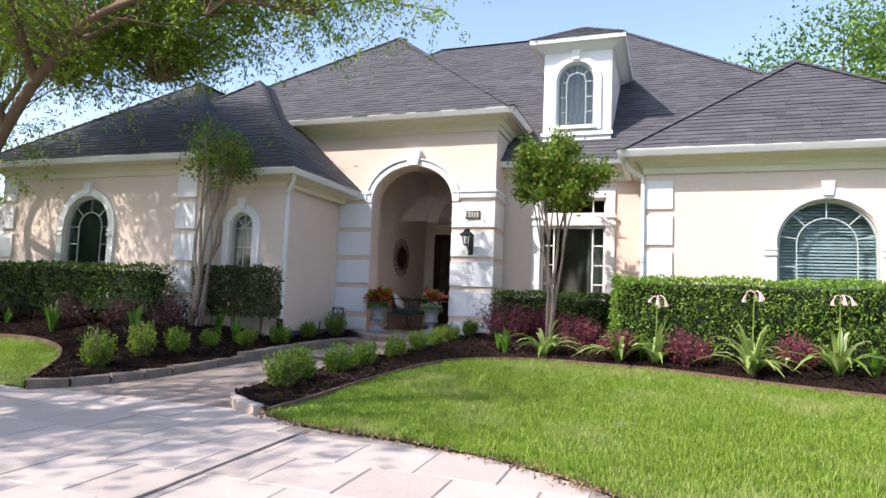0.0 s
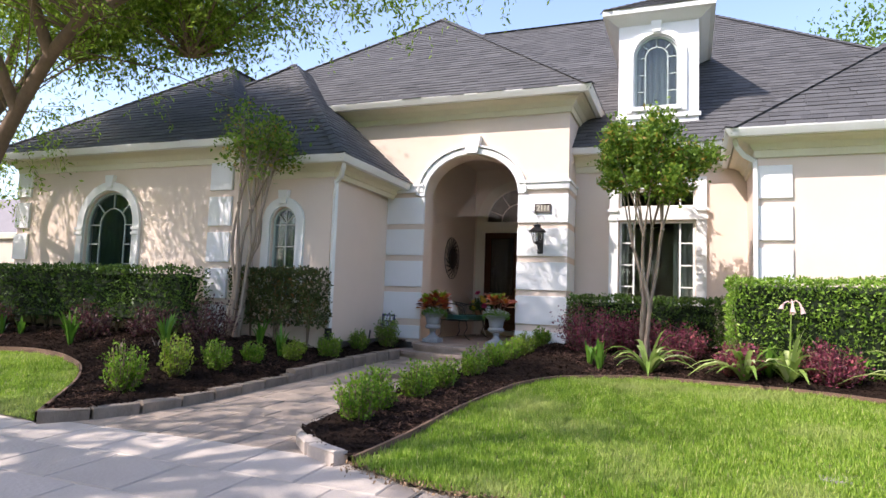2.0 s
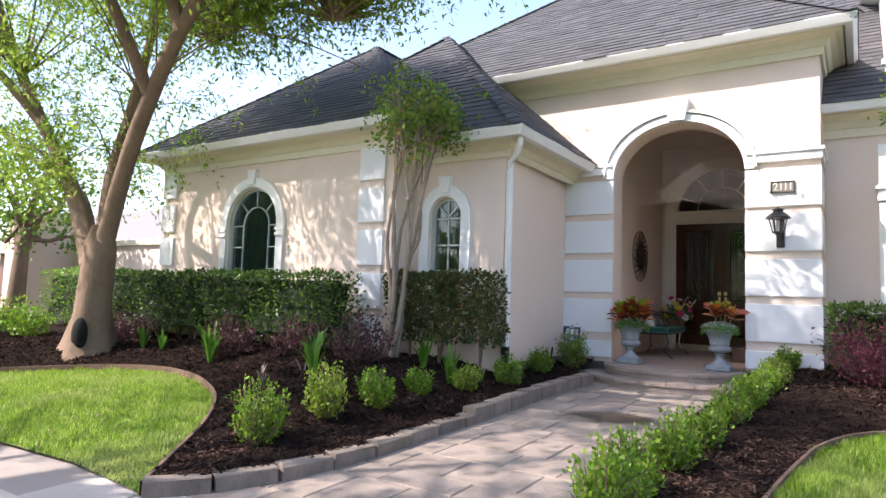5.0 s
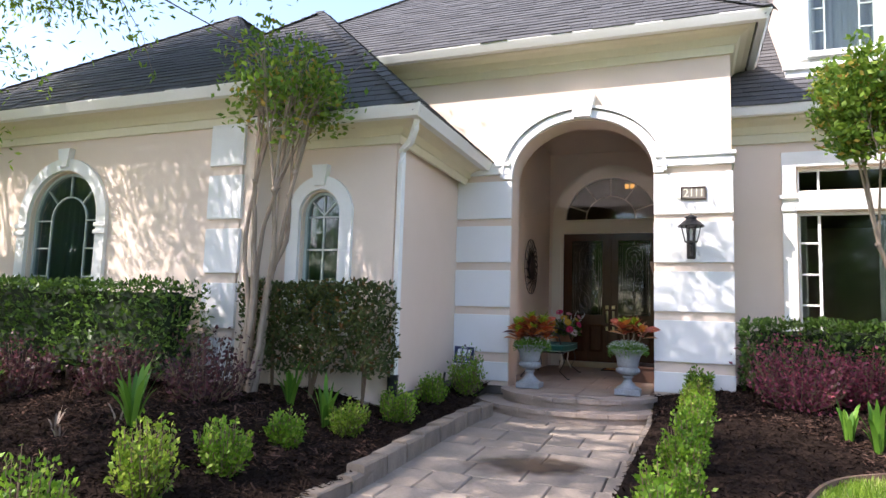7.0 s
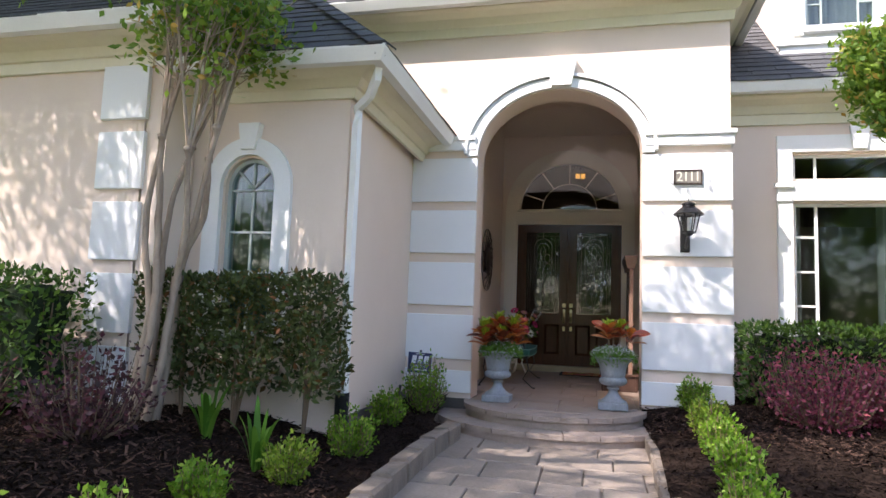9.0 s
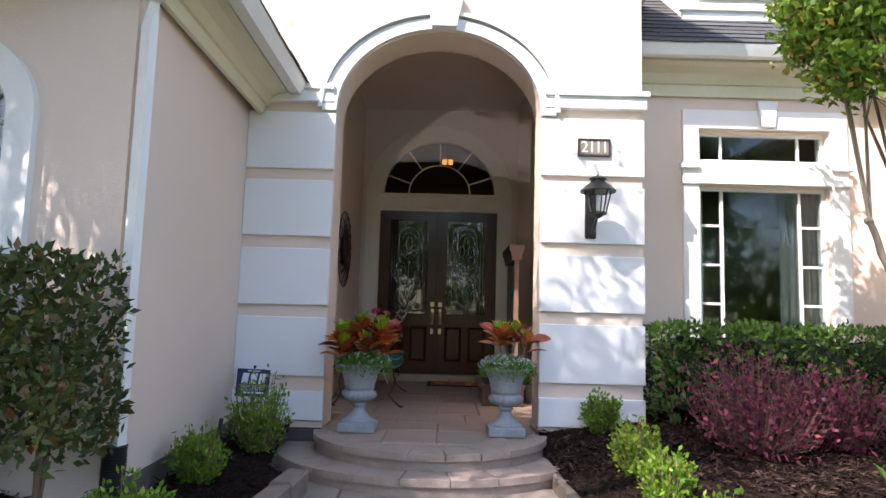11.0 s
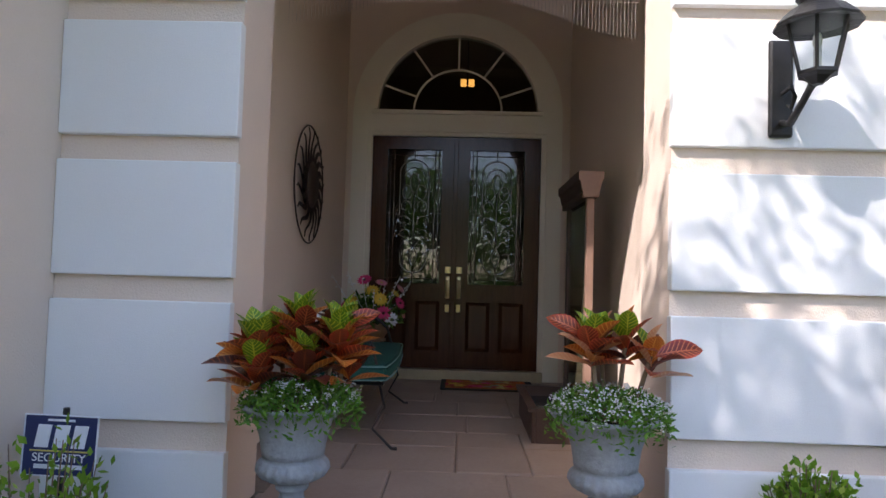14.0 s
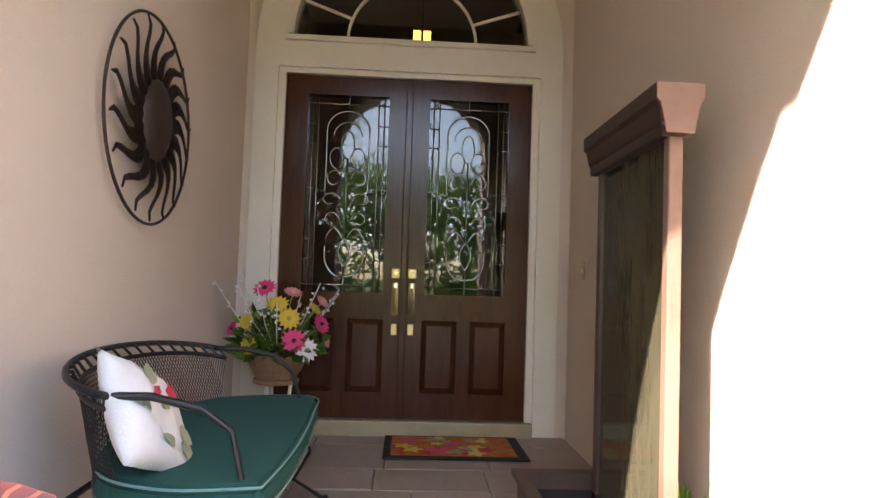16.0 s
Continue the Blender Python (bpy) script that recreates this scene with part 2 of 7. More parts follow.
def tube(bm, pts, radii, sides=8, cap=True):
    """A tapered tube along points."""
    pts = [Vector(p) for p in pts]
    if not hasattr(radii, "__len__"):
        radii = [radii] * len(pts)
    rings = []
    up = Vector((0.31, 0.17, 0.93))
    for i, p in enumerate(pts):
        d = (pts[min(i + 1, len(pts) - 1)] - pts[max(i - 1, 0)]).normalized()
        if abs(d.dot(up)) > 0.97:
            up = Vector((0.9, 0.1, 0.2))
        a = d.cross(up).normalized()
        b = d.cross(a).normalized()
        rings.append([bm.verts.new(p + (a * math.cos(k * 2 * math.pi / sides) + b * math.sin(k * 2 * math.pi / sides)) * radii[i]) for k in range(sides)])
    for r0, r1 in zip(rings, rings[1:]):
        for k in range(sides):
            bm.faces.new((r0[k], r0[(k + 1) % sides], r1[(k + 1) % sides], r1[k]))
    if cap:
        bm.faces.new(rings[0])
        bm.faces.new(rings[-1][::-1])
    return bm


def lathe(bm, profile, sides=32, centre=(0, 0, 0)):
    """profile: (radius, z) from the bottom up."""
    c = Vector(centre)
    rings = []
    for r, z in profile:
        rings.append([bm.verts.new(c + Vector((r * math.cos(k * 2 * math.pi / sides), r * math.sin(k * 2 * math.pi / sides), z))) for k in range(sides)])
    for r0, r1 in zip(rings, rings[1:]):
        for k in range(sides):
            bm.faces.new((r0[k], r0[(k + 1) % sides], r1[(k + 1) % sides], r1[k]))
    bm.faces.new(rings[0][::-1])
    bm.faces.new(rings[-1])
    return bm


def slab(bm, outline, holes, d0, d1, plane="xz"):
    """A plate with holes: outlines in its plane, from depth d0 to d1."""
    def put(p, d):
        return (p[0], d, p[1]) if plane == "xz" else (d, p[0], p[1]) if plane == "yz" else (p[0], p[1], d)
    edges = []
    for loop in (outline, *holes):
        vs = [bm.verts.new(put(p, d0)) for p in loop]
        edges += [bm.edges.new((vs[i], vs[(i + 1) % len(vs)])) for i in range(len(vs))]
    r = bmesh.ops.triangle_fill(bm, use_beauty=True, use_dissolve=False, edges=edges)
    fs = [f for f in r["geom"] if isinstance(f, bmesh.types.BMFace)]
    ex = bmesh.ops.extrude_face_region(bm, geom=fs)
    axis = {"xz": (0, d1 - d0, 0), "yz": (d1 - d0, 0, 0), "xy": (0, 0, d1 - d0)}[plane]
    bmesh.ops.translate(bm, verts=[v for v in ex["geom"] if isinstance(v, bmesh.types.BMVert)], vec=axis)
    bmesh.ops.recalc_face_normals(bm, faces=bm.faces)
    return bm


def rect(x0, x1, z0, z1):
    return [(x0, z0), (x1, z0), (x1, z1), (x0, z1)]


def arch(cx, hw, z0, zs, rise, n=24):
    """Outline of an arched opening."""
    return [(cx - hw, z0), (cx + hw, z0)] + [(cx + hw * math.cos(math.pi * k / n), zs + rise * math.sin(math.pi * k / n)) for k in range(n + 1)]


def sweep(bm, profile, path, closed_ends=True):
    """Sweeps a profile of (outward, height) along a polyline in plan; outward is to the right of the way."""
    p = [Vector((a, b)) for a, b in path]
    offs = []
    for i in range(len(p)):
        ns = []
        if i > 0:
            d = (p[i] - p[i - 1]).normalized()
            ns.append(Vector((d.y, -d.x)))
        if i < len(p) - 1:
            d = (p[i + 1] - p[i]).normalized()
            ns.append(Vector((d.y, -d.x)))
        if len(ns) == 2:
            m = (ns[0] + ns[1])
            m = m / max(m.dot(ns[0]), 0.2)
        else:
            m = ns[0]
        offs.append(m)
    rings = [[bm.verts.new((p[i].x + offs[i].x * o, p[i].y + offs[i].y * o, z)) for o, z in profile] for i in range(len(p))]
    k = len(profile)
    for r0, r1 in zip(rings, rings[1:]):
        for j in range(k):
            bm.faces.new((r0[j], r0[(j + 1) % k], r1[(j + 1) % k], r1[j]))
    if closed_ends:
        bm.faces.new(rings[0])
        bm.faces.new(rings[-1][::-1])
    bmesh.ops.recalc_face_normals(bm, faces=bm.faces)
    return bm


def smooth_line(pts, n=6):
    """Catmull-Rom through points in plan."""
    out = []
    for i in range(len(pts) - 1):
        p0, p1, p2, p3 = (Vector(pts[max(0, min(len(pts) - 1, i + j))]) for j in (-1, 0, 1, 2))
        for k in range(n):
            t = k / n
            out.append(tuple(0.5 * (2 * p1 + (p2 - p0) * t + (2 * p0 - 5 * p1 + 4 * p2 - p3) * t * t + (3 * p1 - p0 - 3 * p2 + p3) * t ** 3)))
    out.append(tuple(pts[-1]))
    return out


def inside(poly, x, y):
    """Which of the points lie in the polygon (arrays)."""
    x, y = np.asarray(x, float), np.asarray(y, float)
    r = np.zeros(x.shape, bool)
    for (x0, y0), (x1, y1) in zip(poly, poly[1:] + poly[:1]):
        c = (y0 > y) != (y1 > y)
        r ^= c & (x < (x1 - x0) * (y - y0) / ((y1 - y0) or 1e-9) + x0)
    return r


def edge_distance(line, x, y):
    x, y = np.asarray(x, float), np.asarray(y, float)
    best = np.full(x.shape, 1e9)
    for (x0, y0), (x1, y1) in zip(line, line[1:]):
        dx, dy = x1 - x0, y1 - y0
        t = np.clip(((x - x0) * dx + (y - y0) * dy) / (dx * dx + dy * dy + 1e-12), 0, 1)
        best = np.minimum(best, np.hypot(x - x0 - t * dx, y - y0 - t * dy))
    return best


def terrain(name, poly, step, height, material, parent=None):
    """A patch of ground: the polygon cut to a grid, then lifted to its height."""
    bm = B()
    vs = [bm.verts.new((*p, 0)) for p in poly]
    es = [bm.edges.new((vs[i], vs[(i + 1) % len(vs)])) for i in range(len(vs))]
    bmesh.ops.triangle_fill(bm, use_beauty=True, edges=es)
    for ax in (0, 1):
        lo, hi = min(p[ax] for p in poly), max(p[ax] for p in poly)
        c = math.ceil(lo / step) * step
        while c < hi:
            co, no = [0, 0, 0], [0, 0, 0]
            co[ax], no[ax] = c, 1
            bmesh.ops.bisect_plane(bm, geom=bm.verts[:] + bm.edges[:] + bm.faces[:], plane_co=co, plane_no=no)
            c += step
    bmesh.ops.recalc_face_normals(bm, faces=bm.faces)
    xs = np.array([v.co.x for v in bm.verts])
    ys = np.array([v.co.y for v in bm.verts])
    zs = height(xs, ys)
    for v, z in zip(bm.verts, zs):
        v.co.z = float(z)
    if sum(f.normal.z for f in bm.faces) < 0:
        bmesh.ops.reverse_faces(bm, faces=bm.faces)
    return link(name, bm, material, parent, "", True)


def leaves(name, pos, size, material, parent=None, normal=None, droop=0.0, width=0.5, spread=1.0, rng=None, label=""):
    """Many small folded leaves at the points pos (n x 3); normal leans them outward."""
    rng = rng or np.random.default_rng(3)
    n = len(pos)
    d = rng.normal(size=(n, 3)) * spread
    if normal is not None:
        d += normal
    d[:, 2] -= droop
    d /= np.linalg.norm(d, axis=1, keepdims=True) + 1e-9
    s = np.cross(d, rng.normal(size=(n, 3)))
    s /= np.linalg.norm(s, axis=1, keepdims=True) + 1e-9
    u = np.cross(s, d)
    ln = (size * rng.uniform(0.65, 1.3, n))[:, None]
    w = ln * width * 0.5
    base, tip = pos, pos + d * ln
    mid = pos + d * ln * 0.45 + u * ln * 0.12
    v = np.stack([base, mid - s * w - u * ln * 0.1, tip, mid + s * w - u * ln * 0.1, ], 1).reshape(-1, 3)
    i = np.arange(n)[:, None] * 4
    faces = (i + np.array([[0, 1, 2, 3]])).tolist()
    return raw(name, v.tolist(), faces, material, parent, label)


# ---- ground heights ----
def sstep(t):
    t = np.clip(t, 0, 1)
    return t * t * (3 - 2 * t)


def paving_z(y):
    return 0.03 + 0.0366 * (np.clip(y, -14, -1.5) + 1.5)


# outlines in plan
LEFT_CURB = smooth_line([(-3.36, -7.12), (-3.08, -6.75), (-2.88, -6.25), (-2.79, -5.6), (-2.77, -4.8), (-2.74, -4.0), (-2.75, -3.0), (-2.74, -2.0), (-2.68, -1.12)], 5)
LEFT_LAWN_EDGE = smooth_line([(-3.36, -7.12), (-3.78, -6.60), (-4.3, -5.98), (-4.95, -5.38), (-5.55, -5.0), (-6.3, -4.68), (-7.1, -4.58), (-7.9, -4.85), (-8.6, -5.4), (-9.3, -6.0), (-10.6, -6.6)], 5)
RIGHT_EDGE = smooth_line([(-0.2, -7.12), (-0.12, -6.4), (-0.07, -5.3), (0.05, -4.3), (0.16, -3.75), (0.42, -3.2), (0.9, -2.85), (1.6, -2.62), (2.4, -2.7), (3.3, -2.82), (4.15, -3.15), (4.9, -3.45), (6.0, -3.75), (9.5, -4.4)], 5)
RIGHT_BED_LEFT = [(-0.9, -0.4), (-0.86, -1.5), (-0.92, -3.0), (-0.98, -4.5), (-1.0, -6.0), (-0.95, -6.65), (-0.6, -6.95), (-0.2, -7.12)]
DRIVE_RIGHT = smooth_line([(-0.2, -7.12), (0.42, -7.34), (1.23, -7.42), (2.1, -7.62), (2.7, -7.88), (3.3, -8.3), (4.6, -9.4), (6.2, -11.2), (7.4, -14.0)], 4)


def left_lawn_z(x, y):
    return -0.155 + 0.085 * (y + 7.05)


def right_yard_z(x, y):
    return -0.15 + 0.06 * (np.minimum(y, 0) + 7.1)


def left_bed_z(x, y):
    d = edge_distance(LEFT_CURB, x, y)
    e = edge_distance(LEFT_LAWN_EDGE, x, y)
    top = 0.33 + 0.02 * np.sin(x * 2.3) * np.cos(y * 1.9)
    low = paving_z(y) + 0.09
    z = low + (top - low) * sstep(d / 1.7)
    lawn = left_lawn_z(x, y) + 0.05
    k = sstep(e / 1.2)
    return np.where(e < 1.2, np.minimum(z, lawn + (z - lawn) * k + 0.0), z)


def right_bed_z(x, y):
    d = edge_distance(RIGHT_BED_LEFT, x, y)
    z = right_yard_z(x, y) + 0.03
    low = paving_z(y) + 0.06
    return low + (z - low) * sstep(d / 0.8) + 0.06 * sstep(edge_distance(RIGHT_EDGE, x, y) / 1.2)


def rough(f, amp=0.02, freq=9.0):
    def g(x, y):
        return f(x, y) + amp * np.array([noise.noise((a * freq, b * freq, 0.3)) for a, b in zip(x, y)])
    return g


# ---- ground ----
far = raw("ground", [(-400, -400, -0.42), (400, -400, -0.42), (400, 400, -0.42), (-400, 400, -0.42)], [(0, 1, 2, 3)], TURF)
structure(far, "flat grassy ground reaching the horizon", "ground")

drive = raw("road", [(x, y, float(paving_z(y)) - 0.009) for x, y in ((-30, -30), (12, -30), (12, -14), (12, -6), (-0.6, -0.3), (-3.2, -0.3), (-3.2, -5), (-30, -5), (-30, -14))],
            [(0, 1, 2, 8), (8, 2, 3, 6, 7), (6, 3, 4, 5)], JOINT)
structure(drive, "pale stamped concrete driveway and front walk", "driveway")

LEFT_LAWN = LEFT_LAWN_EDGE + [(-13.5, -7.3), (-8.0, -7.22), (-6.2, -7.16), (-5.3, -7.06), (-4.4, -7.02)]
left_lawn = terrain("ground_lawn_left", LEFT_LAWN, 0.4, left_lawn_z, TURF)
structure(left_lawn, "small sunlit lawn inside a curved border", "lawn")
LEFT_BED = LEFT_CURB + [(-2.95, -0.9), (-3.02, 0.02), (-3.4, 0.02), (-3.4, -2.2), (-5.1, -2.3), (-5.1, -2.6), (-10.2, -2.6), (-10.2, -0.5), (-22, -0.5), (-22, -7.0), (-11.5, -7.0)] + LEFT_LAWN_EDGE[::-1][:-1]
left_bed = terrain("ground_bed_left", LEFT_BED, 0.14, rough(left_bed_z), SOIL)
structure(left_bed, "dark mulch planting bed before the house", "planting bed")
RIGHT_LAWN = RIGHT_EDGE + [(14, -6), (14, -14), (7.4, -14.0)] + DRIVE_RIGHT[::-1][1:-1]
right_lawn = terrain("ground_lawn_right", RIGHT_LAWN, 0.4, lambda x, y: np.maximum(right_yard_z(x, y), paving_z(y) + 0.02), TURF)
structure(right_lawn, "mown front lawn, dappled with shade", "lawn")
RIGHT_BED = RIGHT_BED_LEFT + RIGHT_EDGE[1:] + [(9.5, -0.9), (2.9, -0.9), (2.9, 0.85), (0.02, 0.85), (0.02, 0.1), (-0.9, 0.1)]
right_bed = terrain("ground_bed_right", RIGHT_BED, 0.14, rough(right_bed_z), SOIL)
structure(right_bed, "brown mulch planting bed along the front lawn", "planting bed")

# ---- house: walls ----


def wall(name, outline, holes, d0, d1, plane="xz", material=STUCCO, label=""):
    return structure(link(name, slab(B(), outline, holes, d0, d1, plane), material), label or "beige painted stucco wall", "wall")


W1 = arch(-7.80, 0.58, 1.0, 2.20, 0.60)
W2 = arch(-4.33, 0.24, 1.0, 2.24, 0.26)
W3 = arch(5.66, 0.70, 0.95, 2.10, 0.70)
wall("wall_left", rect(-10.2, -5.1, 0.0, 3.4), [W1], -2.65, -2.42)
wall("wall_left_return", rect(-2.65, -2.26, 0.0, 3.4), [], -5.12, -4.9, "yz")
wall("wall_small", rect(-5.12, -3.43, 0.12, 3.2), [W2], -2.25, -2.05)
wall("wall_side", [(-3.64, -2.05), (-3.45, -2.05), (-3.532, 0.034), (-3.72, 0.034)], [], 0.12, 3.2, "xy")
ow = [(-5.6, 0.25), (-2.751, 0.25)] + arch(-1.826, 0.925, 0, 3.04, 0.765)[2:][::-1] + [(-0.901, 0.25), (0.0, 0.25), (0.0, 4.8), (-5.6, 4.8)]
wall("wall_entry", ow, [], 0.035, 0.45)
wall("wall_entry_side", rect(0.45, 5.0, 0.25, 4.8), [], -0.25, 0.0, "yz")
wall("wall_window", rect(0.0, 2.95, 0.1, 3.9), [rect(0.812, 2.102, 1.0, 2.61), rect(0.812, 2.102, 2.87, 3.18)], 0.80, 1.0)
wall("wall_wing_side", rect(-0.78, 0.8, 0.0, 3.6), [], 2.93, 3.13, "yz")
wall("wall_wing", rect(2.93, 8.3, 0.0, 3.6), [W3], -1.0, -0.78)
wall("wall_outer_left", rect(-2.42, 12.8, 0.0, 3.6), [], -10.2, -10.0, "yz")
wall("wall_outer_right", rect(-0.78, 12.8, 0.0, 3.9), [], 8.1, 8.3, "yz")
wall("wall_back", rect(-10.2, 8.3, 0.0, 4.2), [], 12.8, 13.0)
wall("wall_porch_left", rect(0.45, 3.96, 0.2, 4.5), [], -3.2, -3.02, "yz")
wall("wall_porch_right", rect(0.45, 3.96, 0.2, 4.5), [], -0.68, -0.5, "yz")
DOOR = arch(-1.86, 1.0, 0.25, 3.02, 0.9)
wall("wall_door", rect(-3.2, -0.5, 0.2, 4.5), [DOOR], 3.96, 4.16)
structure(link("ceiling_porch", bx(-3.2, -0.5, 0.45, 3.96, 4.36, 4.45), STUCCO), "beige painted porch ceiling", "ceiling")
structure(link("floor_inside", box(box(box(B(), -10.0, 8.1, 4.05, 12.8, 0.1, 0.24), -10.0, -3.62, -2.4, 4.05, 0.1, 0.24), 0.0, 8.1, 1.0, 4.05, 0.1, 0.24), ROOM), "dark indoor floor", "floor")
structure(link("floor_wing", bx(3.13, 8.1, -0.78, 1.0, 0.1, 0.24), ROOM), "dark indoor floor", "floor")
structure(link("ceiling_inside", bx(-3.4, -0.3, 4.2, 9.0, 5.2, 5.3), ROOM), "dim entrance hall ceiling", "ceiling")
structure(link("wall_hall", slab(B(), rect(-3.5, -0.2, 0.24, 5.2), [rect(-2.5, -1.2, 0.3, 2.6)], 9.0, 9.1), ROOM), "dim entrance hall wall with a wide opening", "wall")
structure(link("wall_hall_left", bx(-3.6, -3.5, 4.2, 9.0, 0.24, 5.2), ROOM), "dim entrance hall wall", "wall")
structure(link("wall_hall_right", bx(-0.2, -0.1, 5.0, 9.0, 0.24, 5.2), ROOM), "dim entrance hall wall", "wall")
bm = B()
box(bm, -3.52, -2.765, 0.055, 0.44, -0.1, 0.33)
box(bm, -0.887, -0.02, 0.055, 0.44, -0.1, 0.33)
slab(bm, [(-3.62, -2.22), (-3.44, -2.22), (-3.522, 0.05), (-3.70, 0.05)], [], -0.1, 0.30, "xy")
box(bm, -0.24, -0.02, 0.44, 0.8, -0.1, 0.3)
structure(link("trim_foundation", bm, FOUNDATION), "dark exposed foundation below the stucco", "foundation")

# rusticated blocks of the entry and quoins
def block(x0, x1, y0, y1, z0, z1, parent):
    part("block", bx(x0, x1, y0, y1, z0, z1, bevel=0.006), WHITE_STUCCO, parent)


pier_l = structure(empty("trim_pier_left"), "white rusticated stucco blocks beside the entrance arch", "rustication")
pier_r = structure(empty("trim_pier_right"), "white rusticated stucco blocks beside the entrance arch", "rustication")
ZB = [(2.503, 3.02), (1.90, 2.40), (1.295, 1.79), (0.686, 1.19), (0.315, 0.56)]
for z0, z1 in ZB:
    block(-3.53, -2.748, 0.0, 0.06, z0, z1, pier_l)
    block(-0.904, 0.012, 0.0, 0.06, z0, z1, pier_r)
    block(0.0, 0.012, 0.062, 0.78, z0, z1, pier_r)
quoins = structure(empty("trim_quoins"), "white stucco corner blocks on the wing", "quoin")
for z0, z1 in ((2.75, 3.22), (2.15, 2.64), (1.55, 2.04), (0.95, 1.44), (0.4, 0.84)):
    block(-5.54, -5.085, -2.69, -2.64, z0, z1, quoins)
    block(-5.10, -5.085, -2.64, -2.26, z0, z1, quoins)
    block(-10.23, -9.85, -2.69, -2.64, z0, z1, quoins)
    block(-10.23, -10.19, -2.64, -2.2, z0, z1, quoins)
quoins_r = structure(empty("trim_quoins_wing"), "white stucco corner blocks on the wing", "quoin")
for z0, z1 in ((2.68, 3.16), (2.07, 2.57), (1.46, 1.96), (0.85, 1.35)):
    block(2.935, 3.38, -1.04, -0.99, z0, z1, quoins_r)

# band course and arch moulding of the entrance
bm = B()
for x0, x1 in ((-3.50, -2.77), (-0.885, 0.03)):
    box(bm, x0, x1, -0.03, 0.05, 3.11, 3.22, 0.005)
    box(bm, x0, x1 + (0.02 if x1 > -1 else 0), -0.055, 0.05, 3.22, 3.27, 0.005)
box(bm, 0.0, 0.03, 0.052, 0.79, 3.11, 3.22)
box(bm, 0.0, 0.055, 0.052, 0.79, 3.22, 3.27)
structure(link("trim_band", bm, WHITE_STUCCO), "white stucco band at the springing of the arch", "band course")


def arch_band(cx, hw0, r0, hw1, r1, zs, d0, d1, material, n=28, z0=None):
    """A curved moulding between two arcs, with legs down to z0."""
    o = [(cx + hw1 * math.cos(math.pi * k / n), zs + r1 * math.sin(math.pi * k / n)) for k in range(n + 1)]
    i = [(cx + hw0 * math.cos(math.pi * k / n), zs + r0 * math.sin(math.pi * k / n)) for k in range(n + 1)]
    if z0 is not None:
        o = [(cx + hw1, z0)] + o + [(cx - hw1, z0)]
        i = [(cx + hw0, z0)] + i + [(cx - hw0, z0)]
    bm = B()
    q = len(o)
    v = [[bm.verts.new((p[0], d, p[1])) for p in loop] for loop in (o, i) for d in (d0, d1)]
    for k in range(q - 1):
        for a, b in ((0, 2), (2, 3), (3, 1), (1, 0)):
            bm.faces.new((v[a][k], v[a][k + 1], v[b][k + 1], v[b][k]))
    bm.faces.new([v[a][0] for a in (0, 2, 3, 1)])
    bm.faces.new([v[a][-1] for a in (0, 1, 3, 2)])
    bmesh.ops.recalc_face_normals(bm, faces=bm.faces)
    return bm


def keystone(bm, cx, z0, z1, w0, w1, y0, y1):
    slab(bm, [(cx - w0, z0), (cx + w0, z0), (cx + w1, z1), (cx - w1, z1)], [], y0, y1)
    return bm


arch_trim = structure(empty("trim_entrance_arch"), "white moulded arch with keystone over the entrance", "arch moulding")
part("moulding", arch_band(-1.826, 0.921, 0.78, 1.045, 0.885, 3.04, -0.02, 0.05, WHITE_STUCCO), WHITE_STUCCO, arch_trim)
part("moulding_outer", arch_band(-1.826, 1.045, 0.885, 1.08, 0.92, 3.06, -0.05, 0.05, WHITE_STUCCO), WHITE_STUCCO, arch_trim)
part("keystone", keystone(B(), -1.80, 3.82, 4.13, 0.11, 0.17, -0.09, 0.06), WHITE_STUCCO, arch_trim)

# ---- eaves: crown moulding and gutters ----
def eave(name, path, z, over=0.45, drop=0.34):
    e = structure(empty(name), "cream crown moulding under a white gutter", "eave")
    prof = [(0.0, z - drop), (0.035, z - drop), (0.05, z - drop * 0.72), (0.075, z - drop * 0.70), (0.12, z - drop * 0.48), (0.20, z - drop * 0.36), (over - 0.16, z - drop * 0.33), (over - 0.14, z - 0.02), (0.0, z - 0.02)]
    part("crown", sweep(B(), prof, path), CREAM, e, "cream painted crown moulding")
    g = [(over - 0.135, z - 0.02), (over - 0.135, z - 0.115), (over - 0.05, z - 0.115), (over - 0.02, z - 0.06), (over, z - 0.02), (over, z), (over - 0.012, z), (over - 0.02, z - 0.018)]
    part("gutter", sweep(B(), g, path), WHITE, e, "white metal gutter")
    return e


eave("trim_eave_left", [(-10.2, 2.0), (-10.2, -2.65), (-5.1, -2.65), (-5.1, -1.0)], 3.53, 0.45, 0.33)
eave("trim_eave_small", [(-5.1, -2.25), (-3.42, -2.25), (-3.44, 0.03)], 3.28, 0.42, 0.29)
eave("trim_eave_entry", [(-5.2, 0.035), (0.0, 0.035), (0.0, 4.0)], 4.86, 0.43, 0.36)
eave("trim_eave_window", [(0.0, 0.80), (2.95, 0.80)], 3.93, 0.45, 0.40)
eave("trim_eave_wing", [(2.93, 0.8), (2.93, -1.0), (8.3, -1.0), (8.3, 3.0)], 3.64, 0.45, 0.36)

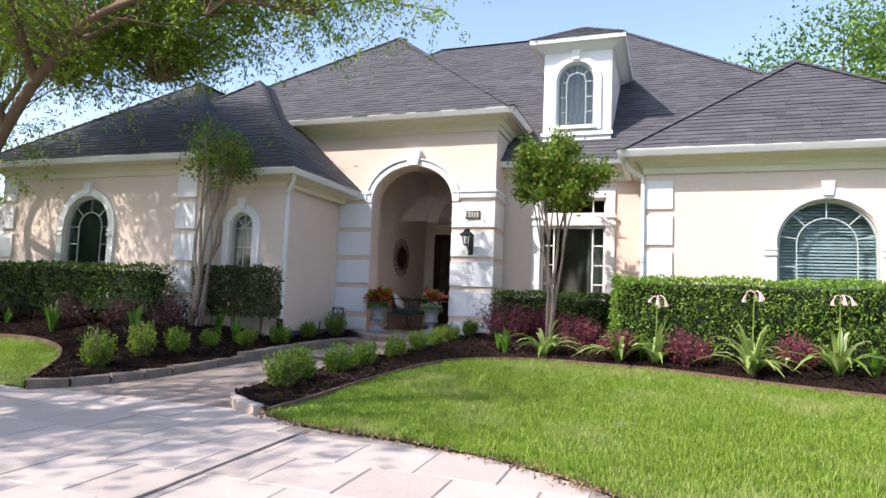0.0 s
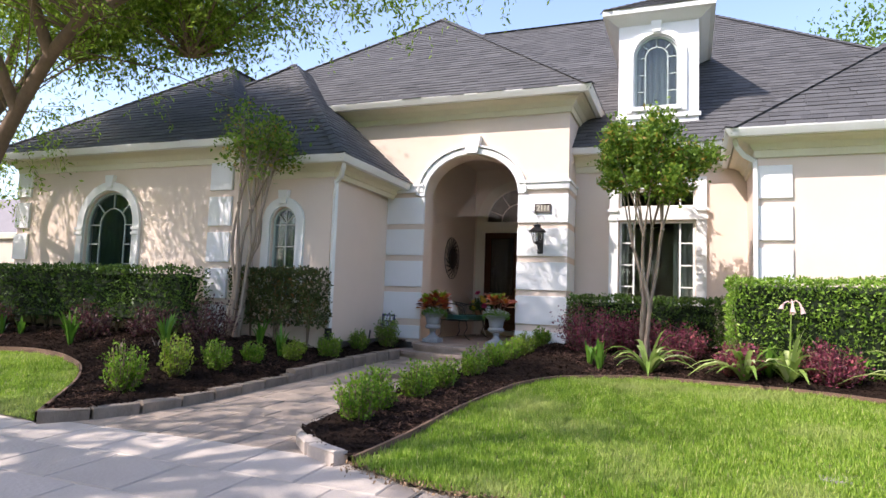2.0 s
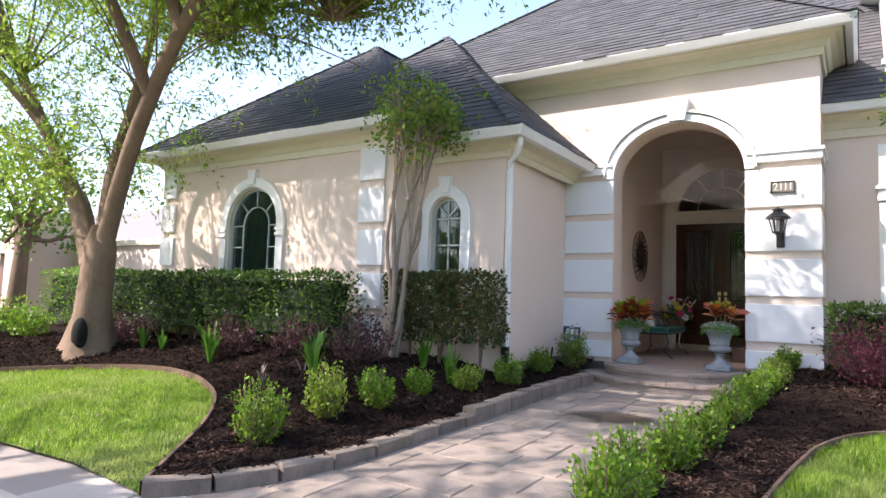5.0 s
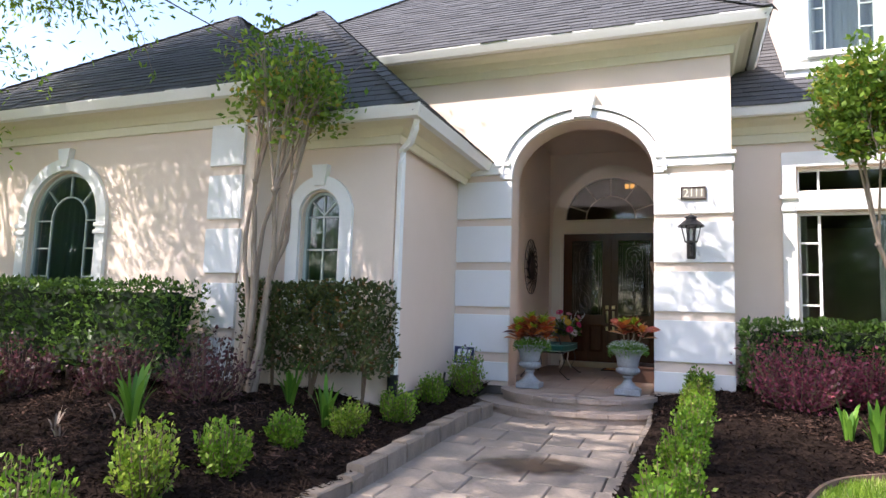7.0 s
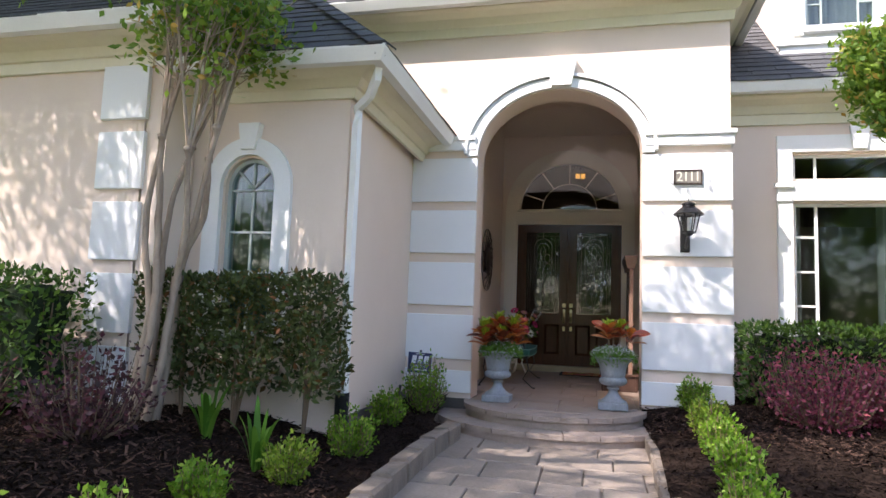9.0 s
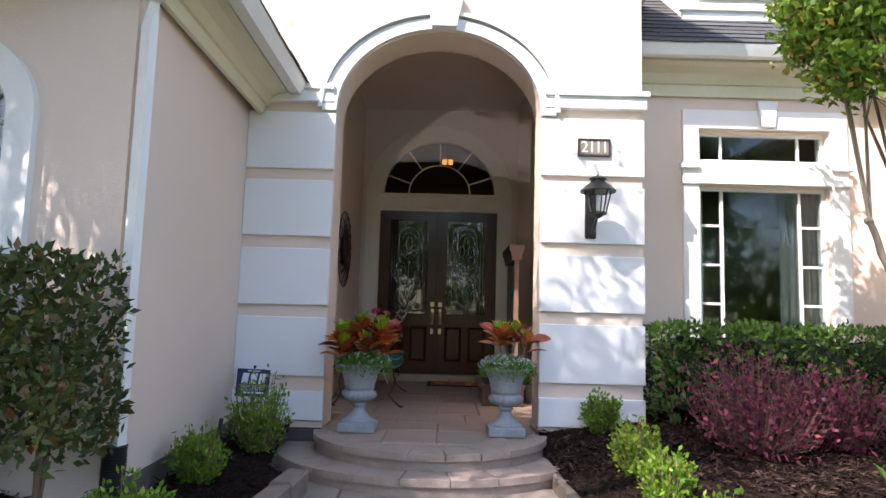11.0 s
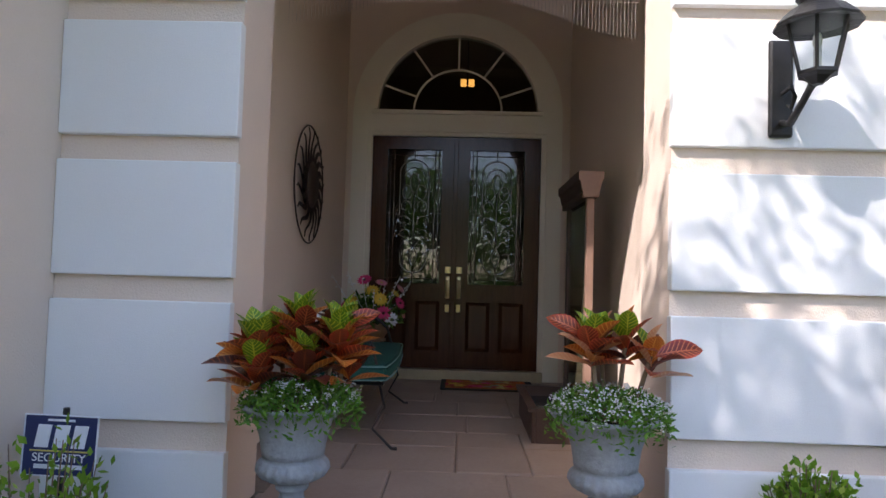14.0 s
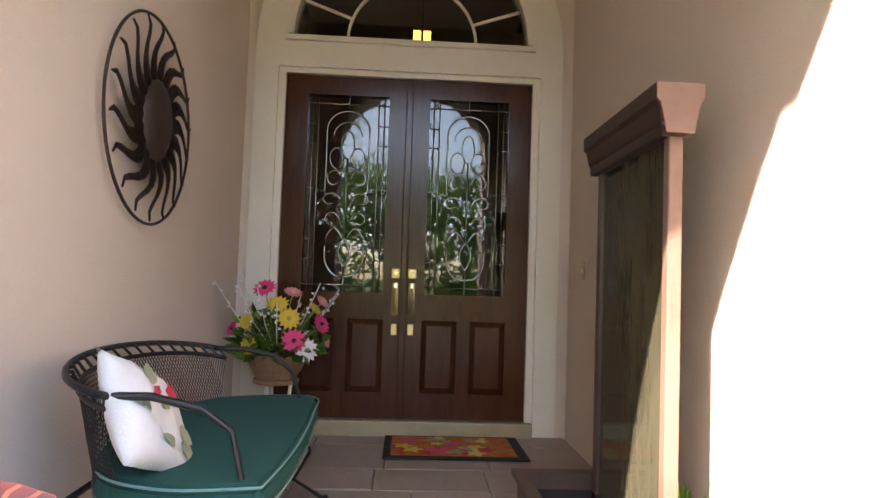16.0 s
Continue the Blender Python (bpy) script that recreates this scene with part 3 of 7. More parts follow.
# ---- roofs, in courses of shingles ----
def clip(poly, p, q, inner):
    """Keeps the side of the line p-q on which inner lies."""
    d = (q[0] - p[0], q[1] - p[1])
    s = lambda v: d[0] * (v[1] - p[1]) - d[1] * (v[0] - p[0])
    sign = 1 if s(inner) > 0 else -1
    out = []
    for a, b in zip(poly, poly[1:] + poly[:1]):
        fa, fb = s(a) * sign, s(b) * sign
        if fa >= 0:
            out.append(a)
        if fa * fb < 0:
            t = fa / (fa - fb)
            out.append((a[0] + (b[0] - a[0]) * t, a[1] + (b[1] - a[1]) * t))
    return out


roof_rng = random.Random(5)


def roof_face(corners, parent, course=0.15, tab=0.32, lift=0.014, single=0):
    """corners: the two eave corners first, then up and round. Lays tabs over the plane."""
    c = [Vector(p) for p in corners]
    ex = (c[1] - c[0]).normalized()
    nz = ex.cross(c[2] - c[1]).normalized()
    if nz.z < 0:
        nz = -nz
    ey = nz.cross(ex)
    if ey.z < 0:
        ey = -ey
    flat = [((p - c[0]).dot(ex), (p - c[0]).dot(ey)) for p in c]
    mid = (sum(p[0] for p in flat) / len(flat), sum(p[1] for p in flat) / len(flat))
    deck = raw("roof_deck", [tuple(p - nz * 0.02) for p in c] + [tuple(p - nz * 0.10) for p in c], [tuple(range(len(c))), tuple(range(2 * len(c) - 1, len(c) - 1, -1))] + [(i, (i + 1) % len(c), len(c) + (i + 1) % len(c), len(c) + i) for i in range(len(c))], FLASHING, parent)
    top = max(p[1] for p in flat)
    x_lo, x_hi = min(p[0] for p in flat), max(p[0] for p in flat)
    verts, faces, made = [], [], 0
    row = 0
    y = -0.02
    while y < top:
        x = x_lo - roof_rng.uniform(0, tab)
        while x < x_hi:
            w = tab * roof_rng.uniform(0.75, 1.25)
            dy = roof_rng.uniform(-0.006, 0.006)
            poly = [(x, y + dy), (x + w - 0.006, y + dy), (x + w - 0.006, y + course + 0.03), (x, y + course + 0.03)]
            for a, b in zip(flat, flat[1:] + flat[:1]):
                if a is flat[0] and b is flat[1]:
                    continue
                poly = clip(poly, a, b, mid)
                if not poly:
                    break
            x += w
            if len(poly) < 3:
                continue
            hh = lift * roof_rng.uniform(0.7, 1.3)
            up = [c[0] + ex * px + ey * py + nz * (hh * max(0.15, 1 - (py - y) / (course + 0.03)) + 0.002) for px, py in poly]
            dn = [p - nz * 0.012 for p in up]
            k = len(poly)
            fs = [tuple(range(k))] + [(i, k + i, k + (i + 1) % k, (i + 1) % k) for i in range(k)]
            if made < single and row < 8:
                raw("shingle", [tuple(p) for p in up + dn], fs, SHINGLE, parent)
                made += 1
                continue
            o = len(verts)
            verts += [tuple(p) for p in up + dn]
            faces += [tuple(o + i for i in f) for f in fs]
        y += course
        row += 1
    s = raw("shingles", verts, faces, SHINGLE, parent)
    s["kind"] = "stuff"
    s["label"] = "dark grey asphalt shingles in courses"


def ridge_caps(a, b, parent):
    a, b = Vector(a), Vector(b)
    n = max(2, int((b - a).length / 0.2))
    bm = B()
    d = (b - a).normalized()
    s = d.cross(Vector((0, 0, 1))).normalized()
    u = s.cross(d)
    for k in range(n):
        p, q = a + (b - a) * (k / n), a + (b - a) * ((k + 1.25) / n)
        up0, up1 = u * 0.035, u * 0.02
        v = [bm.verts.new(x) for x in (p + s * 0.12 - u * 0.045 + up0, p + up0, p - s * 0.12 - u * 0.045 + up0, q + s * 0.12 - u * 0.045 + up1, q + up1, q - s * 0.12 - u * 0.045 + up1)]
        w = [bm.verts.new(x.co - u * 0.014) for x in v[:3]]
        bm.faces.new((v[0], v[1], v[4], v[3]))
        bm.faces.new((v[1], v[2], v[5], v[4]))
        bm.faces.new((v[0], w[0], w[1], v[1]))
        bm.faces.new((v[1], w[1], w[2], v[2]))
    o = part("ridge_caps", bm, SHINGLE, parent)
    o["kind"] = "stuff"


def roof(name, faces, hips, single=0):
    r = structure(empty(name), "hipped roof of dark grey asphalt shingles", "roof")
    for i, f in enumerate(faces):
        roof_face(f, r, single=single if i == 0 else 0)
    for a, b in hips:
        ridge_caps(a, b, r)
    return r


A1 = (-7.75, 0.2, 6.15)
roof("roof_left", [[(-10.63, -3.08, 3.53), (-4.67, -3.08, 3.53), A1], [(-4.67, -3.08, 3.53), (-4.67, 6, 3.53), (-7.75, 6, 6.15), A1], [(-10.63, 6, 3.53), (-10.63, -3.08, 3.53), A1, (-7.75, 6, 6.15)]],
     [((-4.67, -3.08, 3.53), A1), ((-10.63, -3.08, 3.53), A1), (A1, (-7.75, 6, 6.15))])
A2 = (-6.26, 0.56, 6.2)
roof("roof_small", [[(-9.5, -2.65, 3.28), (-3.02, -2.65, 3.28), A2], [(-3.02, -2.65, 3.28), (-3.02, 0.2, 3.28), (-3.3, 3, 3.532), (-6.26, 3, 6.2), A2]],
     [((-3.02, -2.65, 3.28), A2), ((-8.3, -1.46, 4.36), A2)], single=150)
A3 = (-4.1, 4.0, 8.5)
roof("roof_entry", [[(-8.6, -0.38, 4.86), (0.42, -0.38, 4.86), A3], [(0.42, -0.38, 4.86), (0.42, 8, 4.86), (-4.1, 8, 8.5), A3], [(-8.6, 8, 4.86), (-8.6, -0.38, 4.86), A3, (-4.1, 8, 8.5)]],
     [((0.42, -0.38, 4.86), A3), ((-8.6, -0.38, 4.86), A3), (A3, (-4.1, 8, 8.5))])
R1, R2 = (-3.8, 6.75, 9.2), (1.95, 6.75, 9.2)
roof("roof_main", [[(-10.2, 0.36, 3.93), (8.4, 0.36, 3.93), R2, R1], [(8.4, 0.36, 3.93), (8.4, 13.2, 3.93), R2], [(8.4, 13.2, 3.93), (-10.2, 13.2, 3.93), R1, R2], [(-10.2, 13.2, 3.93), (-10.2, 0.36, 3.93), R1]],
     [(R1, R2), ((8.4, 0.36, 3.93), R2), ((-10.2, 0.36, 3.93), R1)])
A4 = (5.6, 1.4, 5.95)
roof("roof_wing", [[(2.5, -1.43, 3.64), (8.72, -1.43, 3.64), A4], [(2.5, 5, 3.64), (2.5, -1.43, 3.64), A4, (5.6, 5, 5.95)], [(8.72, -1.43, 3.64), (8.72, 5, 3.64), (5.6, 5, 5.95), A4]],
     [((2.5, -1.43, 3.64), A4), ((8.72, -1.43, 3.64), A4), (A4, (5.6, 5, 5.95))])
A5 = (1.45, 1.9, 7.30)
roof("roof_dormer", [[(0.49, 0.72, 6.62), (2.40, 0.72, 6.62), A5], [(2.40, 0.72, 6.62), (2.40, 4.2, 6.62), (1.45, 4.2, 7.30), A5], [(0.49, 4.2, 6.62), (0.49, 0.72, 6.62), A5, (1.45, 4.2, 7.30)]],
     [((2.40, 0.72, 6.62), A5), ((0.49, 0.72, 6.62), A5)])
DW = arch(1.42, 0.39, 4.78, 5.75, 0.40)
wall("wall_dormer", rect(0.74, 2.16, 4.3, 6.5), [DW], 1.0, 1.15, material=WHITE_STUCCO, label="white stucco dormer front")
wall("wall_dormer_right", rect(1.15, 4.2, 4.3, 6.5), [], 2.04, 2.16, "yz")
wall("wall_dormer_left", rect(1.15, 4.2, 4.3, 6.5), [], 0.74, 0.86, "yz")
bm = sweep(B(), [(0.0, 6.38), (0.05, 6.40), (0.20, 6.50), (0.28, 6.52), (0.28, 6.62), (0.0, 6.62)], [(0.74, 4.0), (0.74, 1.0), (2.16, 1.0), (2.16, 4.0)])
structure(link("trim_dormer_eave", bm, WHITE), "white boxed eave of the dormer", "eave")
structure(link("trim_dormer_sill", bx(0.70, 2.20, 0.96, 1.02, 4.56, 4.64, bevel=0.006), WHITE), "white trim at the foot of the dormer", "trim")
structure(link("ceiling_attic", box(box(box(B(), -10.0, -3.64, 1.2, 12.8, 4.0, 4.05), 0.0, 8.1, 1.2, 12.8, 4.0, 4.05), -3.64, 0.0, 9.1, 12.8, 4.0, 4.05), ROOM), "plain attic floor above the rooms", "ceiling")

# ---- windows ----
def bar(bm, p, q, w, y0, y1):
    """A flat bar from p to q in the plane of a wall."""
    d = Vector((q[0] - p[0], q[1] - p[1]))
    n = Vector((-d.y, d.x)).normalized() * (w / 2)
    slab(bm, [(p[0] + n.x, p[1] + n.y), (p[0] - n.x, p[1] - n.y), (q[0] - n.x, q[1] - n.y), (q[0] + n.x, q[1] + n.y)], [], y0, y1)
    return bm


def arched_window(name, cx, hw, z0, zs, rise, y, trim_w, key, label, bars, inner=None, trim=WHITE, impost=True):
    w = structure(empty(name), label, "window")
    if trim_w:
        part("window_trim", arch_band(cx, hw + 0.02, rise + 0.02, hw + trim_w, rise + trim_w, zs, y - 0.05, y + 0.01, trim, z0=z0 - 0.1), trim, w)
    if key:
        part("keystone", keystone(B(), cx, zs + rise + trim_w * 0.35, zs + rise + trim_w + 0.12, 0.065, 0.1, y - 0.085, y - 0.002), trim, w)
    if impost:
        for s in (-1, 1):
            for k, (a, b) in enumerate(((0.0, 0.05), (-0.09, -0.04))):
                x0, x1 = sorted((cx + s * (hw + 0.01), cx + s * (hw + trim_w + 0.03)))
                part("impost", bx(x0, x1, y - 0.075, y - 0.04, zs + a - 0.1, zs + b - 0.1, bevel=0.004), trim, w)
    part("window_frame", arch_band(cx, hw - 0.035, rise - 0.035, hw - 0.002, rise - 0.002, zs, y + 0.05, y + 0.12, MUNTIN, z0=z0), MUNTIN, w)
    for p, q in bars:
        part("muntin", bar(B(), p, q, 0.017, y + 0.065, y + 0.10), MUNTIN, w)
    if inner:
        part("muntin_arch", arch_band(cx, inner[0] - 0.009, inner[1] - 0.009, inner[0] + 0.009, inner[1] + 0.009, zs, y + 0.066, y + 0.099, MUNTIN, z0=z0), MUNTIN, w)
    o = arch(cx, hw - 0.03, z0, zs, rise - 0.03)
    g = part("pane", slab(B(), o, [], y + 0.08, y + 0.085), GLASS, w, "clear window glass")
    part("window_sill", bx(cx - hw - 0.05, cx + hw + 0.05, y - 0.08, y + 0.1, z0 - 0.08, z0, bevel=0.006), trim, w)
    return w


def spokes(cx, zs, r0, r1, angles, k=1.0):
    return [((cx + r0 * math.cos(radians(a)), zs + r0 * k * math.sin(radians(a))), (cx + r1 * math.cos(radians(a)), zs + r1 * k * math.sin(radians(a)))) for a in angles]


b1 = spokes(-7.80, 2.2, 0.30, 0.56, (45, 90, 135)) + [((-8.37, z), (-8.1, z)) for z in (1.5, 1.85, 2.2)] + [((-7.5, z), (-7.23, z)) for z in (1.5, 1.85, 2.2)]
arched_window("window_1", -7.80, 0.58, 1.0, 2.20, 0.60, -2.65, 0.17, True, "tall arched window with white surround and dark drapes", b1, (0.30, 0.30))
b2 = spokes(-4.33, 2.24, 0.0, 0.23, (45, 90, 135)) + [((-4.56, z), (-4.1, z)) for z in (1.5, 1.85, 2.22)] + [((-4.33, 1.0), (-4.33, 2.24))]
arched_window("window_2", -4.33, 0.24, 1.0, 2.24, 0.26, -2.25, 0.17, True, "narrow arched window with white surround", b2, None, impost=False)
b3 = spokes(5.66, 2.10, 0.42, 0.68, (12, 45, 90, 135, 168)) + [((4.97, z), (5.24, z)) for z in (1.4, 1.75)] + [((6.08, z), (6.35, z)) for z in (1.4, 1.75)]
arched_window("window_3", 5.66, 0.70, 0.95, 2.10, 0.70, -1.0, 0.19, True, "wide arched window with white surround and blinds", b3, (0.42, 0.42))
b4 = spokes(1.42, 5.75, 0.20, 0.38, (0, 45, 90, 135, 180)) + [((1.04, z), (1.22, z)) for z in (5.1, 5.42)] + [((1.62, z), (1.80, z)) for z in (5.1, 5.42)]
arched_window("window_4", 1.42, 0.39, 4.78, 5.75, 0.40, 1.0, 0.14, True, "arched dormer window with pale curtains", b4, (0.20, 0.20), impost=False)

win5 = structure(empty("window_5", (0.012, 0, 0)), "large picture window with transom and white surround", "window")
part("window_trim", slab(B(), rect(0.62, 2.28, 0.9, 3.39), [rect(0.78, 2.11, 0.98, 2.63), rect(0.78, 2.11, 2.85, 3.20)], 0.75, 0.81), WHITE, win5)
for x0, x1 in ((0.58, 0.78), (2.11, 2.32)):
    part("impost", bx(x0, x1, 0.71, 0.752, 2.78, 2.83, bevel=0.004), WHITE, win5)
    part("impost", bx(x0 + 0.02, x1 - 0.02, 0.725, 0.752, 2.62, 2.70, bevel=0.004), WHITE, win5)
part("keystone", keystone(B(), 1.47, 3.22, 3.48, 0.065, 0.1, 0.71, 0.752), WHITE, win5)
part("window_frame", slab(B(), rect(0.80, 2.09, 1.0, 2.61), [rect(0.835, 2.055, 1.035, 2.575)], 0.85, 0.92), WHITE, win5)
part("window_frame", slab(B(), rect(0.80, 2.09, 2.87, 3.18), [rect(0.83, 2.06, 2.90, 3.15)], 0.85, 0.92), WHITE, win5)
for x in (1.05, 1.84):
    part("muntin", bx(x - 0.015, x + 0.015, 0.87, 0.90, 1.03, 2.58), WHITE, win5)
    part("muntin", bx(x - 0.012, x + 0.012, 0.87, 0.90, 2.90, 3.15), WHITE, win5)
for z in (1.43, 1.82, 2.22):
    part("muntin", bx(0.83, 1.035, 0.872, 0.898, z - 0.012, z + 0.012), WHITE, win5)
    part("muntin", bx(1.855, 2.06, 0.872, 0.898, z - 0.012, z + 0.012), WHITE, win5)
part("pane", bx(0.83, 2.06, 0.883, 0.888, 1.03, 2.58), GLASS, win5, "clear window glass")
part("pane", bx(0.83, 2.06, 0.883, 0.888, 2.90, 3.15), GLASS, win5, "clear window glass")
part("window_sill", bx(0.6, 2.3, 0.72, 0.9, 0.9, 0.98, bevel=0.006), WHITE, win5)


def drape(name, x0, x1, y, z0, z1, material, label, folds=9, deep=0.05):
    bm = B()
    n = folds * 8
    lo, hi = [], []
    for k in range(n + 1):
        x = x0 + (x1 - x0) * k / n
        d = deep * math.sin(k / 8 * 2 * math.pi) + 0.4 * deep * math.sin(k / 8 * 4.4)
        lo.append(bm.verts.new((x, y + d, z0)))
        hi.append(bm.verts.new((x, y + d * 0.7, z1)))
    for k in range(n):
        bm.faces.new((lo[k], lo[k + 1], hi[k + 1], hi[k]))
    bmesh.ops.solidify(bm, geom=bm.faces[:], thickness=0.006)
    return tagged(link(name, bm, material, None, "", True), label, "curtain")


drape("curtain", 1.74, 2.2, 1.06, 0.242, 2.75, CURTAIN, "gathered white sheer curtain behind the picture window", 6, 0.035)
drape("curtain", 0.7, 0.95, 1.06, 0.242, 2.75, CURTAIN, "gathered white sheer curtain behind the picture window", 3, 0.035)
drape("curtain", -8.37, -7.23, -2.50, 1.002, 2.78, DARK_CURTAIN, "dark green drapes drawn behind the arched window", 11, 0.02)
drape("curtain", 1.0, 1.85, 1.2, 4.055, 6.3, CURTAIN, "pale curtain drawn across the dormer window", 8, 0.03)
drape("curtain", -4.7, -4.0, -1.85, 0.242, 2.8, DARK_CURTAIN, "dark drapes behind the narrow window", 6, 0.03)
blind = thing("window_blind", "pale horizontal slat blind drawn down behind the wide window", "blind")
part("head_rail", bx(4.95, 6.37, -0.779, -0.73, 2.84, 2.89), BLIND, blind)
for k in range(36):
    z = 0.95 + k * 0.053
    bm = bx(4.95, 6.37, -0.765, -0.72, z, z + 0.004)
    bmesh.ops.rotate(bm, verts=bm.verts, cent=(5.6, -0.742, z), matrix=Matrix.Rotation(radians(55), 3, "X"))
    part("slat", bm, BLIND, blind)


# ---- porch, steps, door ----
WOOD = mat("mahogany", (0.080, 0.027, 0.012), (0.034, 0.012, 0.006), 0.16, 5, 60, 0.8, 0.1, 40, stretch=(6, 6, 0.6), spec=0.3)
BRASS = mat("brass", (0.56, 0.44, 0.22), (0.36, 0.27, 0.13), 0.28, 8, 60, 0.4, 0.05, metal=1.0)
CAME = mat("lead_came", (0.34, 0.35, 0.34), None, 0.22, 10, 60, 0.4, 0.1, metal=1.0)
LEADED = glass_mat("leaded_glass", (0.35, 0.38, 0.33), 1.62, 0.03, 7)
BEVEL = glass_mat("bevelled_glass", (0.75, 0.78, 0.76), 2.0, 0.3)
BLACK = mat("black_iron", (0.018, 0.017, 0.017), (0.03, 0.026, 0.024), 0.45, 20, 90, 0.5, 0.2, metal=0.3)


def half_round(cx, cy, hw, depth, x0, x1, n=40):
    pts = [(cx + hw * math.cos(math.pi + math.pi * k / n), cy + depth * math.sin(math.pi + math.pi * k / n)) for k in range(n + 1)]
    return [p for p in pts if x0 <= p[0] <= x1]


floor = structure(link("floor_porch", bx(-3.02, -0.68, 0.45, 3.96, 0.1, 0.255), CURB), "tan stone-tiled porch floor", "floor")
step_top = [(-2.73, 0.44)] + half_round(-1.82, -0.08, 0.94, 0.88, -2.75, -0.9) + [(-0.91, 0.44)]
bm = slab(B(), step_top, [], 0.14, 0.255, "xy")
upper = structure(link("floor_step_upper", bm, STEP_STONE), "curved stone porch step", "step")
low = [(-3.05, 0.03), (-3.05, -0.55)] + half_round(-1.82, -0.15, 1.22, 1.03, -2.98, -0.66) + [(-0.6, -0.5), (-0.6, 0.03)]
lower = structure(link("floor_step_lower", slab(B(), low, [], -0.1, 0.135, "xy"), STEP_STONE), "weathered curved stone porch step", "step")
for owner, cy, hw, dep, z, w in ((upper, -0.08, 0.94, 0.88, 0.255, 0.24), (lower, -0.15, 1.22, 1.03, 0.135, 0.28)):
    n = 11
    for k in range(n):
        a0, a1 = math.pi * (1.02 + 0.96 * k / n), math.pi * (1.02 + 0.96 * (k + 0.97) / n)
        o = [(-1.82 + (hw + 0.025) * math.cos(a0 + (a1 - a0) * j / 4), cy + (dep + 0.025) * math.sin(a0 + (a1 - a0) * j / 4)) for j in range(5)]
        i = [(-1.82 + (hw - w) * math.cos(a1 + (a0 - a1) * j / 4), cy + (dep - w) * math.sin(a1 + (a0 - a1) * j / 4)) for j in range(5)]
        if min(p[0] for p in o) < -3.04 or max(p[0] for p in o) > -0.61:
            continue
        part("tread_stone", slab(B(), o + i, [], z - 0.035, z + 0.014, "xy"), STEP_STONE, owner)

tile_mesh = {}


def tile(x0, x1, y0, y1, zf, thick, material, owner, slope, gap=0.008, name="tile"):
    """A slab with chamfered edges; alike sizes share one mesh."""
    w, h = round(x1 - x0, 2), round(y1 - y0, 2)
    key = (w, h, thick, material.name)
    if key not in tile_mesh:
        a, b, c = w / 2 - gap / 2, h / 2 - gap / 2, 0.008
        vs = [(sx * a, sy * b, -thick) for sx, sy in ((-1, -1), (1, -1), (1, 1), (-1, 1))] + [(sx * a, sy * b, -c) for sx, sy in ((-1, -1), (1, -1), (1, 1), (-1, 1))] + [(sx * (a - c), sy * (b - c), 0) for sx, sy in ((-1, -1), (1, -1), (1, 1), (-1, 1))]
        fs = [(8, 9, 10, 11)] + [(4 + i, 4 + (i + 1) % 4, 8 + (i + 1) % 4, 8 + i) for i in range(4)] + [(i, (i + 1) % 4, 4 + (i + 1) % 4, 4 + i) for i in range(4)]
        me = bpy.data.meshes.new(name)
        me.from_pydata(vs, [], fs)
        me.materials.append(material)
        tile_mesh[key] = me
    ob = new(name, tile_mesh[key])
    ob.parent = owner
    cy = (y0 + y1) / 2
    ob.matrix_local = pose((x0 + x1) / 2, cy, float(zf(cy)) + tile_rng.uniform(-0.003, 0.003), slope + tile_rng.uniform(-0.25, 0.25), tile_rng.uniform(-0.25, 0.25))
    return ob


tile_rng = random.Random(11)
y = -0.60
row = 0
while y < 3.9:
    h = (0.52, 0.38, 0.52)[row % 3]
    y1 = min(y + h, 3.95)
    x = -3.02 + (0.0, -0.2, -0.35)[row % 3]
    while x < -0.69:
        w = tile_rng.choice((0.62, 0.82, 0.62, 0.42))
        lo, hi = (-3.01, -0.69) if y >= 0.45 else (-2.70, -0.94)
        if y < -0.3:
            lo, hi = -2.45, -1.2
        a, b = max(x, lo), min(x + w, hi)
        if b - a > 0.05:
            tile(a, b, y, y1, lambda q: 0.272, 0.02, PORCH_TILE, floor, 0, 0.005)
        x += w
    y = y1
    row += 1

# walk and drive pavers
y = -6.95
row = 0
while y < -1.0:
    h = (0.40, 0.55, 0.30, 0.45)[row % 4]
    x = -3.2 + (0.0, -0.25, -0.1, -0.4)[row % 4]
    while x < -0.7:
        w = tile_rng.choice((0.45, 0.60, 0.60, 0.32))
        tile(max(x, -3.2), min(x + w, -0.65), y, y + h, paving_z, 0.035, PATH_PAVER, drive, 2.1, 0.010, "paver")
        x += w
    y += h
    row += 1
y = -6.95
row = 0
while y > -11.6:
    x = -9.4 - (0.3 if row % 2 else 0)
    while x < 4.4:
        if not bool(inside(RIGHT_LAWN, [x + 0.3], [y - 0.3])[0]) and not (x < -4.4 and y > -7.3):
            tile(x, x + 0.6, y - 0.6, y, paving_z, 0.035, PAVER, drive, 2.1, 0.006, "paver")
        x += 0.6
    y -= 0.6
    row += 1
rest = raw("pavement_rest", [(x, y, float(paving_z(y)) - 0.004) for x, y in ((-30, -14), (-9.42, -14), (-9.42, -7.2), (-30, -7.2), (-9.42, -11.56), (8, -11.56), (8, -14), (-30, -30), (12, -30))], [(0, 1, 2, 3), (1, 6, 5, 4), (7, 8, 6, 1, 0)], PAVER)
structure(rest, "pale concrete driveway", "driveway")

